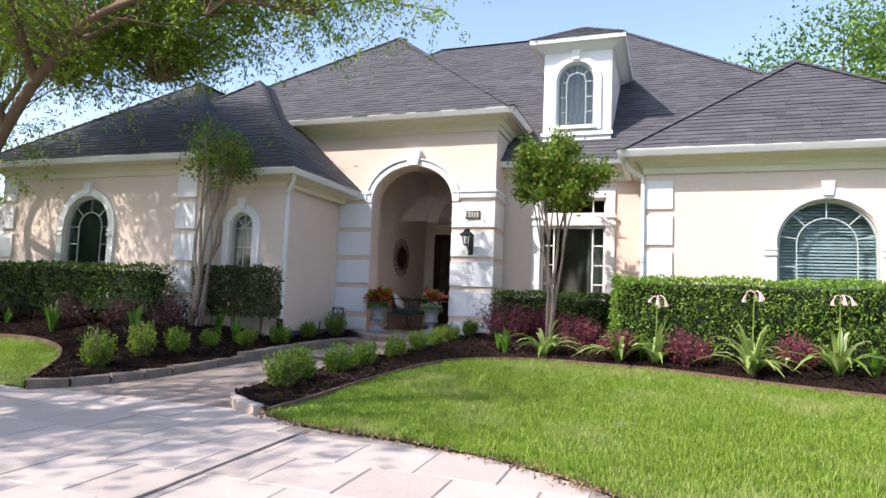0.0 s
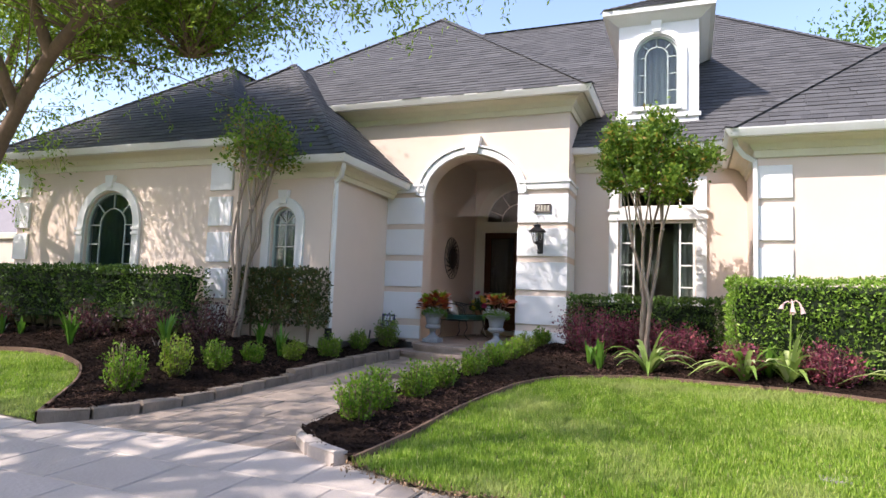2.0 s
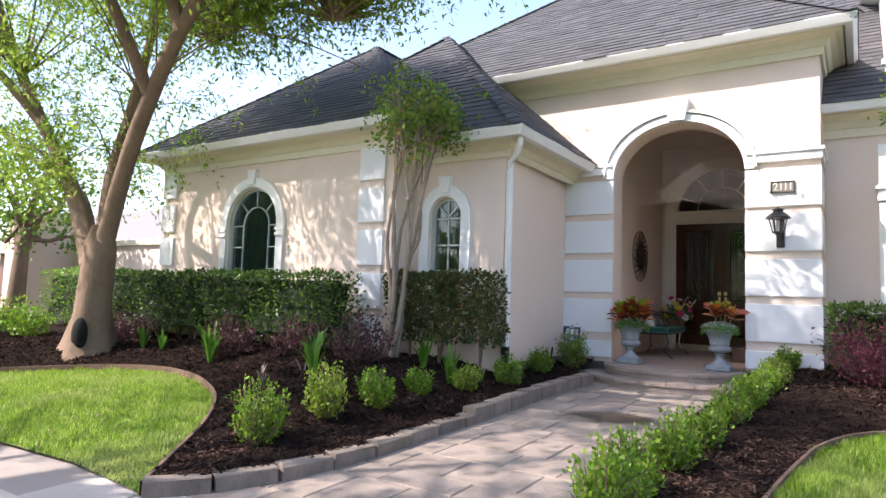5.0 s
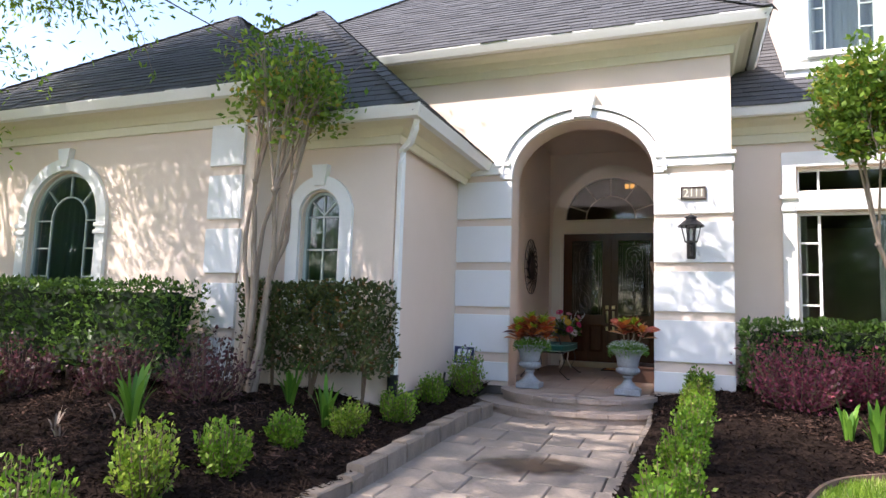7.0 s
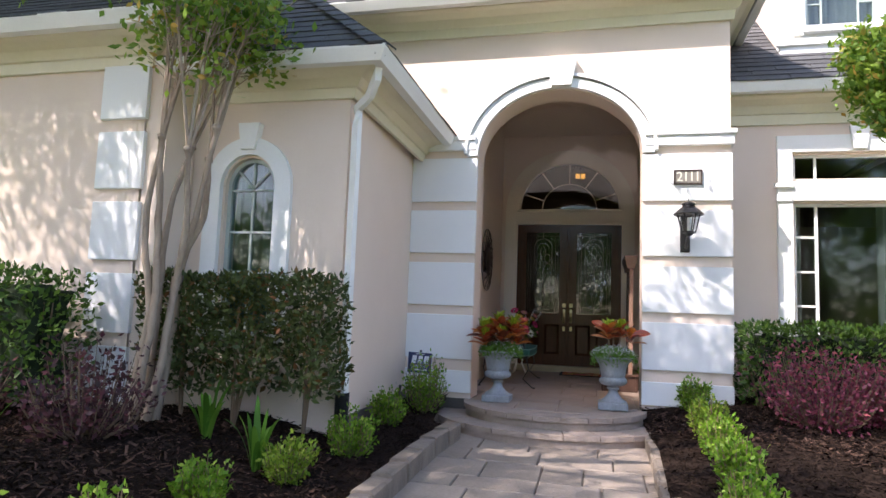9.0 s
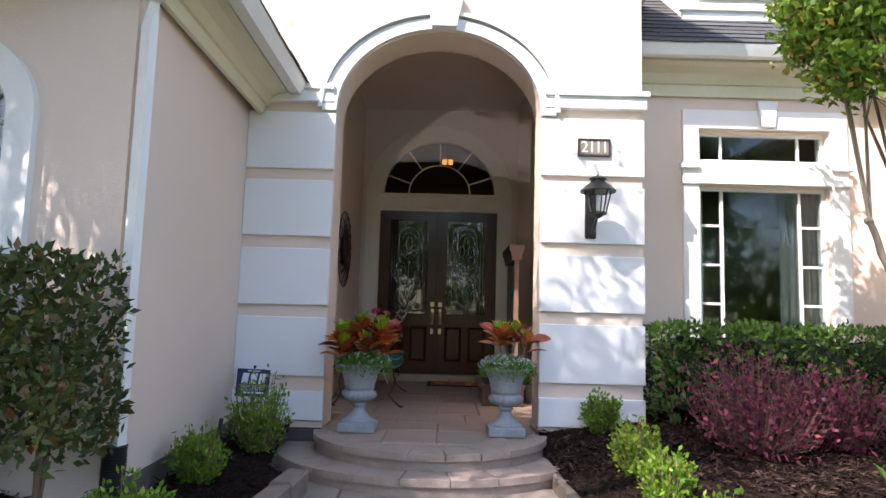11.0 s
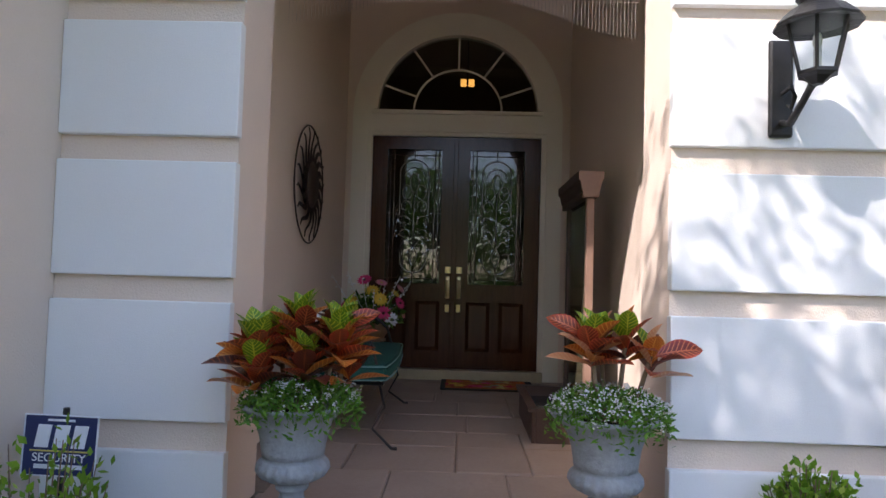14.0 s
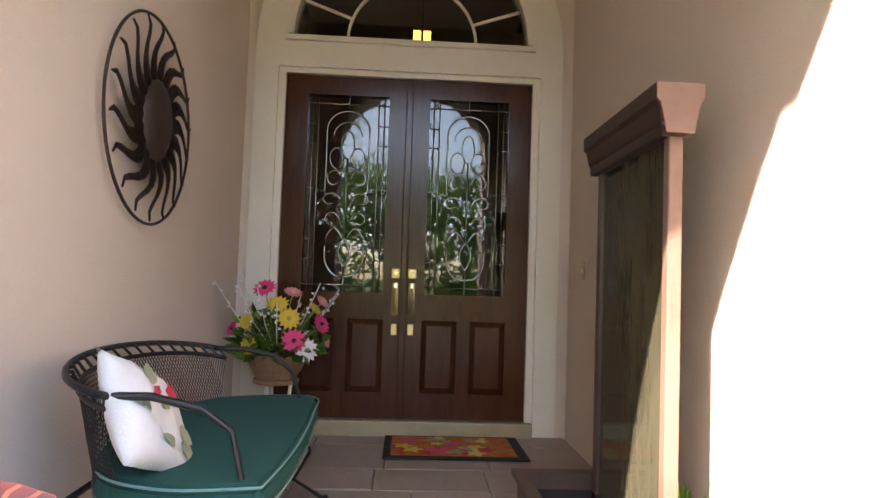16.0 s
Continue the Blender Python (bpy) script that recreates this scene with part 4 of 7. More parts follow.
joint = raw("trim_expansion_joint", [(x, y, float(paving_z(y)) + 0.006) for x, y in ((0.39, -11.6), (0.415, -11.6), (0.435, -7.38), (0.41, -7.38))], [(0, 1, 2, 3)], FOUNDATION)
structure(joint, "dark expansion joint across the driveway", "joint")

# curb stones
def stones(name, line, length, w, h, zf, label, material=CURB, gap=0.012):
    c = structure(empty(name), label, "curb")
    pts = [Vector(p) for p in line]
    acc, out = 0.0, [pts[0]]
    for a, b in zip(pts, pts[1:]):
        d = (b - a).length
        while acc + d >= length:
            t = (length - acc) / d
            a = a + (b - a) * t
            out.append(a)
            d = (b - a).length
            acc = 0.0
        acc += d
    if acc > length * 0.4:
        out.append(pts[-1])
    rr = random.Random(3)
    meshes = []
    for k in range(4):
        bm = bx(-0.5, 0.5, -w / 2, w / 2, -0.1, h, bevel=0.014)
        for v in bm.verts:
            v.co += Vector((0, rr.uniform(-0.008, 0.008), rr.uniform(-0.008, 0.008)))
        me = bpy.data.meshes.new("stone")
        bm.to_mesh(me)
        bm.free()
        me.materials.append(material)
        meshes.append(me)
    for a, b in zip(out, out[1:]):
        o = new("stone", rr.choice(meshes))
        o.parent = c
        m = (a + b) / 2
        d = b - a
        o.matrix_local = pose(m.x, m.y, float(zf(m.y)) + rr.uniform(-0.006, 0.006), 0, rr.uniform(-1, 1), math.degrees(math.atan2(d.y, d.x)) + rr.uniform(-1.5, 1.5)) @ Matrix.Diagonal((d.length - gap, 1, 1, 1))
    return c


stones("trim_curb_left", [p for p in LEFT_CURB if p[1] < -3.95], 0.42, 0.13, 0.10, paving_z, "low curb of grey-brown stones along the walk")
stones("trim_curb_left_raised", [p for p in LEFT_CURB if p[1] > -4.2], 0.38, 0.14, 0.15, paving_z, "raised curb of grey-brown stones along the walk")
stones("trim_curb_right", [(-0.86, -0.75), (-0.86, -1.5), (-0.90, -3.1)], 0.34, 0.13, 0.11, paving_z, "low curb of grey-brown stones along the walk")
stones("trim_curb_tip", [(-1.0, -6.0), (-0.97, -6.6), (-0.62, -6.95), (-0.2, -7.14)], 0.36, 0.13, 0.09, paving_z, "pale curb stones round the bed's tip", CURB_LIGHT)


def edging(name, line, zf, h=0.07):
    bm = B()
    p = [Vector(q) for q in line]
    prev = None
    for i, q in enumerate(p):
        d = (p[min(i + 1, len(p) - 1)] - p[max(i - 1, 0)]).normalized()
        n = Vector((-d.y, d.x)) * 0.012
        z = float(zf(np.array([q.x]), np.array([q.y]))[0])
        ring = [bm.verts.new((q.x + s * n.x, q.y + s * n.y, zz)) for s, zz in ((1, z - 0.15), (1, z + h), (-1, z + h), (-1, z - 0.15))]
        if prev:
            for k in range(4):
                bm.faces.new((prev[k], prev[(k + 1) % 4], ring[(k + 1) % 4], ring[k]))
        prev = ring
    bmesh.ops.recalc_face_normals(bm, faces=bm.faces)
    return structure(link(name, bm, EDGING), "thin brown edging strip round the lawn", "edging")


edging("trim_edging_left", LEFT_LAWN_EDGE, left_lawn_z, 0.08)
edging("trim_edging_right", RIGHT_EDGE, right_yard_z, 0.06)

# door surround, doors, fanlight
surround = structure(empty("trim_door_surround"), "cream moulded surround of the double door and fanlight", "door surround")
FAN = arch(-1.86, 0.83, 3.05, 3.06, 0.79)
outer = [(-2.95, 0.28), (-2.79, 0.28), (-2.79, 2.83), (-0.93, 2.83), (-0.93, 0.28), (-0.77, 0.28)] + arch(-1.86, 1.09, 0, 3.03, 1.06)[2:]
part("casing", slab(B(), outer, [FAN], 3.90, 4.02), PORCH_TRIM, surround)
part("stop", slab(B(), [(-2.79, 0.28), (-2.74, 0.28), (-2.74, 2.79), (-0.98, 2.79), (-0.98, 0.28), (-0.93, 0.28), (-0.93, 2.83), (-2.79, 2.83)], [], 3.925, 4.05), PORCH_TRIM, surround)
part("fan_moulding", arch_band(-1.86, 0.83, 0.79, 0.865, 0.825, 3.06, 3.885, 3.905, PORCH_TRIM), PORCH_TRIM, surround)
part("fan_sill", bx(-2.75, -0.97, 3.87, 3.905, 3.01, 3.05, bevel=0.006), PORCH_TRIM, surround)
part("threshold", bx(-2.79, -0.93, 3.88, 4.06, 0.255, 0.375, bevel=0.01), mat("worn_threshold", (0.40, 0.33, 0.20), (0.26, 0.21, 0.13), 0.5, 8, 60, 0.6, 0.1, metal=0.4), surround, "worn dull brass threshold")
fan = structure(empty("window_fanlight"), "half-round fanlight with white glazing bars above the door", "window")
for p, q in spokes(-1.86, 3.06, 0.46, 0.82, (20, 55, 90, 125, 160), 0.95):
    part("muntin", bar(B(), p, q, 0.02, 3.95, 3.975), PORCH_TRIM, fan)
part("muntin_arch", arch_band(-1.86, 0.45, 0.43, 0.47, 0.45, 3.06, 3.951, 3.974, PORCH_TRIM), PORCH_TRIM, fan)
part("pane", slab(B(), FAN, [], 3.962, 3.967), GLASS, fan, "clear window glass")


def door_leaf(name, x0, x1, hinge_left):
    """A leaf with a tall leaded light above two raised panels."""
    d = structure(empty(name), "closed dark mahogany door with leaded glass and brass handles", "door")
    z0, z1 = 0.38, 2.785
    gx0, gx1 = (x0 + 0.15, x1 - 0.13) if hinge_left else (x0 + 0.13, x1 - 0.15)
    glass = rect(gx0, gx1, 1.24, 2.66)
    pm = (gx0 + gx1) / 2
    pan = [rect(gx0 - 0.01, pm - 0.035, 0.55, 1.08), rect(pm + 0.035, gx1 + 0.01, 0.55, 1.08)]
    part("stile_frame", slab(B(), rect(x0, x1, z0, z1), [glass] + pan, 3.955, 4.0), WOOD, d)
    part("glass_moulding", slab(B(), rect(gx0 - 0.028, gx1 + 0.028, 1.212, 2.688), [rect(gx0 + 0.012, gx1 - 0.012, 1.252, 2.648)], 3.938, 3.962), WOOD, d)
    for p in pan:
        (a, b), (c, e) = p[0], p[2]
        bm = B()
        v0 = [bm.verts.new((x, 3.975, z)) for x, z in p]
        v1 = [bm.verts.new((x, 3.950, z)) for x, z in ((a + 0.05, b + 0.05), (c - 0.05, b + 0.05), (c - 0.05, e - 0.05), (a + 0.05, e - 0.05))]
        bm.faces.new(v1)
        for k in range(4):
            bm.faces.new((v0[k], v0[(k + 1) % 4], v1[(k + 1) % 4], v1[k]))
        bmesh.ops.recalc_face_normals(bm, faces=bm.faces)
        part("raised_panel", bm, WOOD, d)
        part("panel_moulding", slab(B(), rect(a - 0.012, c + 0.012, b - 0.012, e + 0.012), [rect(a + 0.012, c - 0.012, b + 0.012, e - 0.012)], 3.943, 3.962), WOOD, d)
    part("leaded_pane", bx(gx0, gx1, 3.974, 3.979, 1.24, 2.66), LEADED, d, "textured leaded glass")
    cx, gw = pm, (gx1 - gx0) / 2
    bm = B()

    def came(pts, r=0.0055):
        tube(bm, [(x, 3.969, z) for x, z in pts], r, 6)

    def curve(fx, n=26):
        return [fx(k / n) for k in range(n + 1)]
    def loop(x, z, a, b, n=20, t0=0.0, t1=1.0):
        return [(x + a * math.cos(2 * math.pi * (t0 + (t1 - t0) * k / n)), z + b * math.sin(2 * math.pi * (t0 + (t1 - t0) * k / n))) for k in range(n + 1)]
    for s in (-1, 1):
        for off in (0.045, 0.085):
            came([(cx + s * (gw - off), 1.25), (cx + s * (gw - off), 2.65)])
        for z in (1.48, 1.62, 1.98, 2.30, 2.44):
            came([(cx + s * (gw - 0.01), z), (cx + s * (gw - 0.085), z)])
        # tulip cup and its stem leaves
        came(curve(lambda t: (cx + s * 0.135 * math.sin(min(1, t * 1.25) * math.pi / 2), 1.36 + 0.27 * max(0.0, t - 0.2) ** 1.4 + 0.02 * t)), 0.009)
        came(curve(lambda t: (cx + s * 0.04 * math.sin(t * math.pi), 1.43 + 0.20 * t)), 0.008)
        came(curve(lambda t: (cx + s * (0.135 - 0.12 * t), 1.63 + 0.07 * math.sin(t * math.pi))))
        # scrolls of the middle
        came(curve(lambda t: (cx + s * (0.10 - 0.06 * math.cos(t * 5.4) * (1 - t * 0.6)), 1.76 + 0.06 * math.sin(t * 5.4) * (1 - t * 0.6))))
        came(curve(lambda t: (cx + s * (0.11 - 0.07 * math.cos(t * 5.2) * (1 - t * 0.6)), 1.90 + 0.06 * math.sin(t * 5.2) * (1 - t * 0.6))))
        came(curve(lambda t: (cx + s * (0.09 - 0.06 * math.cos(t * 5.5) * (1 - t * 0.5)), 2.05 + 0.07 * math.sin(t * 5.5) * (1 - t * 0.5))))
        came(loop(cx + s * 0.075, 2.20, 0.05, 0.075))
        came(curve(lambda t: (cx + s * 0.15, 1.96 + 0.44 * t)))
        came([(cx + s * 0.15, 1.96), (cx + s * (gw - 0.085), 1.98)])
    for z in (1.30, 2.59):
        came([(gx0 + 0.01, z), (gx1 - 0.01, z)])
    came(loop(cx, 2.40, 0.15, 0.14, 26, 0.0, 0.5), 0.008)
    came(loop(cx, 2.36, 0.10, 0.10, 26, 0.0, 0.5))
    came(loop(cx, 2.30, 0.045, 0.10))
    came([(cx, 1.25), (cx, 1.43)], 0.008)
    came([(cx, 1.63), (cx, 2.20)])
    came([(cx, 2.54), (cx, 2.65)])
    part("came", bm, CAME, d, "lead cames in a scrolling tulip pattern", True)
    rr = random.Random(7 if hinge_left else 8)
    bm = B()
    for k in range(64):
        zx, zz = cx + rr.uniform(-gw + 0.10, gw - 0.10), rr.gauss(1.82, 0.2)
        if zz > 2.5 or zz < 1.32:
            continue
        r = rr.uniform(0.008, 0.02)
        bmesh.ops.create_icosphere(bm, subdivisions=1, radius=r, matrix=pose(zx, 3.966, zz, 0, rr.uniform(0, 90), 0) @ Matrix.Diagonal((1, 0.3, rr.uniform(0.8, 1.8), 1)))
    part("bevels", bm, BEVEL, d, "small bevelled glass jewels")
    hx = x1 - 0.055 if hinge_left else x0 + 0.055
    bm = bx(hx - 0.03, hx + 0.03, 3.938, 3.956, 1.36, 1.43, bevel=0.006)
    bmesh.ops.create_cone(bm, cap_ends=True, segments=16, radius1=0.02, radius2=0.016, depth=0.02, matrix=pose(hx, 3.932, 1.395, 90))
    part("deadbolt", bm, BRASS, d, "brass deadbolt")
    bm = bx(hx - 0.022, hx + 0.022, 3.944, 3.956, 1.10, 1.33, bevel=0.008)
    tube(bm, [(hx, 3.95, 1.29), (hx, 3.905, 1.28), (hx, 3.895, 1.22), (hx, 3.91, 1.15), (hx, 3.95, 1.12)], [0.008, 0.010, 0.012, 0.010, 0.008], 8)
    part("handle", bm, BRASS, d, "brass grip handle", True)
    bm = bx(hx - 0.022, hx + 0.022, 3.942, 3.956, 0.96, 1.04, bevel=0.006)
    part("latch", bm, BRASS, d, "brass latch plate")
    return d


door_leaf("door_1", -2.738, -1.863, True)
door_leaf("door_2", -1.857, -0.982, False)
structure(link("trim_astragal", bx(-1.885, -1.835, 3.935, 3.953, 0.38, 2.785, bevel=0.006), WOOD), "dark mahogany strip where the doors meet", "trim")
bell = thing("doorbell", "small brass doorbell beside the door surround", "doorbell", (-0.68, 3.55, 1.45))
part("plate", bx(-0.012, 0.0, -0.025, 0.025, -0.06, 0.06, bevel=0.004), BRASS, bell)
part("button", bx(-0.018, -0.012, -0.01, 0.01, -0.012, 0.012, bevel=0.002), WHITE, bell)
# light seen in the hall
AMBER = glow_mat("amber_glow", (1.0, 0.42, 0.08), 0.55)
hall = thing("hall_lantern", "small lit amber lantern hanging in the hall", "hanging lamp", (-1.76, 7.0, 4.30))
for s in (-1, 1):
    part("shade", bx(s * 0.06 - 0.045, s * 0.06 + 0.045, -0.04, 0.04, -0.05, 0.05, bevel=0.01), AMBER, hall, "glowing amber shade")
part("rod", tube(B(), [(0, 0, 0.05), (0, 0, 0.9)], 0.01), BLACK, hall)
part("bracket", bx(-0.1, 0.1, -0.01, 0.01, 0.05, 0.07), BLACK, hall)


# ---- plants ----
# near-black fill for the hedges' middles; stands in for shade among the leaves
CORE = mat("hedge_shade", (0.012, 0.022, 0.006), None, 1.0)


def g_left(x, y):
    return float(left_bed_z(np.array([x]), np.array([y]))[0])


def g_right(x, y):
    return float(right_bed_z(np.array([x]), np.array([y]))[0])


def hedge(label, x0, x1, y0, y1, z0, z1, ground, material, seed, per=620, leaf=0.06, lumps=0.06, stems=0, ragged=0.0):
    rng = np.random.default_rng(seed)
    h = thing("hedge", label, "hedge", ((x0 + x1) / 2, (y0 + y1) / 2, ground))
    ox, oy, oz = h.location
    areas = {"top": (x1 - x0) * (y1 - y0), "front": (x1 - x0) * (z1 - z0), "back": (x1 - x0) * (z1 - z0) * 0.4, "l": (y1 - y0) * (z1 - z0), "r": (y1 - y0) * (z1 - z0)}
    P, N = [], []
    for side, a in areas.items():
        n = int(a * per)
        u, v = rng.random(n), rng.random(n)
        if side == "top":
            p = np.stack([x0 + u * (x1 - x0), y0 + v * (y1 - y0), np.full(n, z1)], 1)
            nn = (0, 0, 1)
        elif side in ("front", "back"):
            p = np.stack([x0 + u * (x1 - x0), np.full(n, y0 if side == "front" else y1), z0 + (v ** 0.85) * (z1 - z0)], 1)
            nn = (0, -1 if side == "front" else 1, 0.3)
        else:
            p = np.stack([np.full(n, x0 if side == "l" else x1), y0 + u * (y1 - y0), z0 + v * (z1 - z0)], 1)
            nn = (-1 if side == "l" else 1, 0, 0.3)
        nn = np.array(nn, float)
        wob = np.array([noise.noise((q[0] * 2.6, q[1] * 2.6 + 3 * seed, q[2] * 2.6)) for q in p])
        wob2 = np.array([noise.noise((q[0] * 8, q[1] * 8 + seed, q[2] * 8)) for q in p])
        depth = lumps * wob + lumps * 0.9 * wob2 - np.abs(rng.normal(0, 0.05, n)) + 0.01
        keep = (wob2 > -0.55) & ~((p[:, 2] < z0 + 0.3 * (z1 - z0)) & (wob < ragged - 0.35))
        p = p + nn * depth[:, None]
        P.append(p[keep])
        N.append(np.repeat(nn[None], keep.sum(), 0))
    P, N = np.concatenate(P), np.concatenate(N)
    leaves("foliage", P - np.array([ox, oy, oz]), leaf, material, h, N * 0.9 + np.array([0, 0, 0.35]), rng=rng)
    n = int((x1 - x0) * (y1 - y0) * (z1 - z0) * per * 1.3)
    inner = np.stack([rng.uniform(x0 + 0.06, x1 - 0.06, n), rng.uniform(y0 + 0.06, y1 - 0.06, n), rng.uniform(z0 + 0.02, z1 - 0.08, n)], 1)
    leaves("inner_foliage", inner - np.array([ox, oy, oz]), leaf * 1.4, HEDGE_LEAF if material is not BRONZE_LEAF else BRONZE_LEAF, h, rng=rng)
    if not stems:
        # rough block coloured as the hedge's inner shade
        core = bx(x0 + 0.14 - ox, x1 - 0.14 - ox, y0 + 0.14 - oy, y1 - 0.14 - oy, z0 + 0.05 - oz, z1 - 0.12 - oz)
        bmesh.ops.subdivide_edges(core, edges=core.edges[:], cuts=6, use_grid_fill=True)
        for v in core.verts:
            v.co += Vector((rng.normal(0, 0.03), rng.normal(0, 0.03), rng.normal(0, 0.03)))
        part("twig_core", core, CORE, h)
    bm = B()
    k = max(2, stems or int((x1 - x0) / 0.35))
    rr = random.Random(seed)
    for i in range(k):
        x = x0 + (i + 0.5) * (x1 - x0) / k + rr.uniform(-0.06, 0.06)
        y = (y0 + y1) / 2 + rr.uniform(-0.1, 0.1)
        for j in range(3):
            dx, dy = rr.uniform(-0.2, 0.2), rr.uniform(-0.15, 0.15)
            tube(bm, [(x - ox, y - oy, -0.05), (x + dx * 0.4 - ox, y + dy * 0.5 - oy, 0.25 + 0.1 * j), (x + dx - ox, y + dy - oy, (z1 - ground) * 0.8)], [0.016, 0.012, 0.006], 6)
    part("stems", bm, BARK, h)["kind"] = "stuff"
    return h


hedge("clipped dark green hedge along the wing's front wall", -10.9, -5.25, -3.5, -2.85, 0.5, 1.40, 0.3, HEDGE_LEAF, 1, 560)
hedge("clipped green hedge behind the spreading tree", -13.2, -10.95, -3.3, -2.6, 0.4, 1.42, 0.3, HEDGE_BRIGHT, 2, 420)
hedge("clipped bronze-green shrub hedge under the narrow window", -4.75, -3.3, -2.98, -2.4, 0.56, 1.42, 0.32, BRONZE_LEAF, 3, 1500, 0.055, stems=3, ragged=0.2)
hedge("clipped dark green hedge under the picture window", 0.1, 2.5, -0.25, 0.45, 0.42, 1.20, 0.25, HEDGE_LEAF, 4, 800, 0.06)
hedge("clipped bright green hedge before the wing", 2.5, 8.9, -2.05, -1.32, 0.22, 1.47, 0.2, HEDGE_BRIGHT, 5, 1150, 0.052)


def bush(name, label, category, x, y, z, r, h, material, seed, n=420, leaf=0.04, upright=0.6, group="", stem_r=0.006):
    """A small shrub: stems that fan out of the ground with leaves along them."""
    rng = np.random.default_rng(seed)
    b = thing(name, label, category, (x, y, z), group)
    k = max(8, n // 26)
    bm = B()
    P, N = [], []
    for i in range(k):
        a = rng.uniform(0, 2 * math.pi)
        rad = r * math.sqrt(rng.uniform(0.02, 1))
        top = h * rng.uniform(0.5, 1.18) * (1 - 0.3 * (rad / r) ** 2)
        p0 = np.array([0.15 * rad * math.cos(a), 0.15 * rad * math.sin(a), -0.03])
        p2 = np.array([rad * math.cos(a), rad * math.sin(a), top])
        p1 = (p0 + p2) / 2 + np.array([0.15 * rad * math.cos(a), 0.15 * rad * math.sin(a), -0.05 * h])
        tube(bm, [p0, p1, p2], [stem_r, stem_r * 0.7, stem_r * 0.3], 4, False)
        m = n // k
        t = rng.uniform(0.12, 1.0, m)[:, None] ** 0.8
        q = (1 - t) ** 2 * p0 + 2 * t * (1 - t) * p1 + t * t * p2 + rng.normal(0, r * 0.11, (m, 3))
        P.append(q)
        N.append(np.repeat(((p2 - p0) / np.linalg.norm(p2 - p0) * upright)[None], m, 0))
    part("stems", bm, BARK, b)["kind"] = "stuff"
    leaves("foliage", np.concatenate(P), leaf, material, b, np.concatenate(N), rng=rng, width=0.55, spread=0.55)
    return b


BOX_LABEL = "young boxwood shrub with fresh green leaves in mulch"
boxes = [(-3.38, -6.2, 0.30, 0.47, 0), (-3.40, -5.45, 0.29, 0.43, 1), (-3.36, -4.84, 0.26, 0.33, 0), (-3.42, -4.05, 0.22, 0.25, 0), (-3.27, -3.35, 0.24, 0.27, 1), (-3.16, -2.55, 0.27, 0.33, 0), (-3.22, -1.5, 0.26, 0.32, 0), (-3.10, -0.66, 0.36, 0.54, 0),
         (-0.40, -0.12, 0.24, 0.36, 0), (-0.42, -1.2, 0.28, 0.38, 1), (-0.45, -1.85, 0.26, 0.34, 0), (-0.48, -2.65, 0.26, 0.36, 0), (-0.56, -3.4, 0.28, 0.38, 0), (-0.62, -4.3, 0.29, 0.38, 0), (-0.68, -4.95, 0.30, 0.42, 0), (-0.76, -5.7, 0.32, 0.46, 0), (-0.70, -6.15, 0.32, 0.46, 0)]
for i, (x, y, r, h, lime) in enumerate(boxes):
    z = g_left(x, y) if x < -2 else g_right(x, y)
    bush("boxwood", "young boxwood shrub with lime-yellow new leaves in mulch" if lime else BOX_LABEL, "shrub", x, y, z, r * (0.68 if x < -2 else 0.64), h * (0.98 if x < -2 else 0.84), LIME_LEAF if lime else BOX_LEAF, 20 + i, 1900, 0.037, 0.7, "young boxwoods along the walk")

for i, (x, y, r, h) in enumerate([(-4.5, -3.7, 0.40, 0.60), (-5.6, -3.7, 0.36, 0.5), (-6.6, -3.9, 0.34, 0.5), (-9.2, -3.75, 0.4, 0.42), (0.55, -0.80, 0.56, 0.72), (1.2, -0.6, 0.46, 0.60), (1.9, -1.3, 0.36, 0.5), (3.6, -2.3, 0.34, 0.45), (5.0, -2.35, 0.3, 0.45), (2.6, -2.2, 0.3, 0.42)]):
    z = g_left(x, y) if x < -2 else g_right(x, y)
    bush("loropetalum", "loose shrub with dark plum leaves, deepened for shade, in mulch" if x < -2 else "low shrub with burgundy red leaves in mulch", "shrub", x, y, z, r, h, SHADED_PURPLE if x < -2 else PURPLE_LEAF, 60 + i, 1500 if x < -2 else 2900, 0.046, 0.35, "burgundy shrubs in the beds")


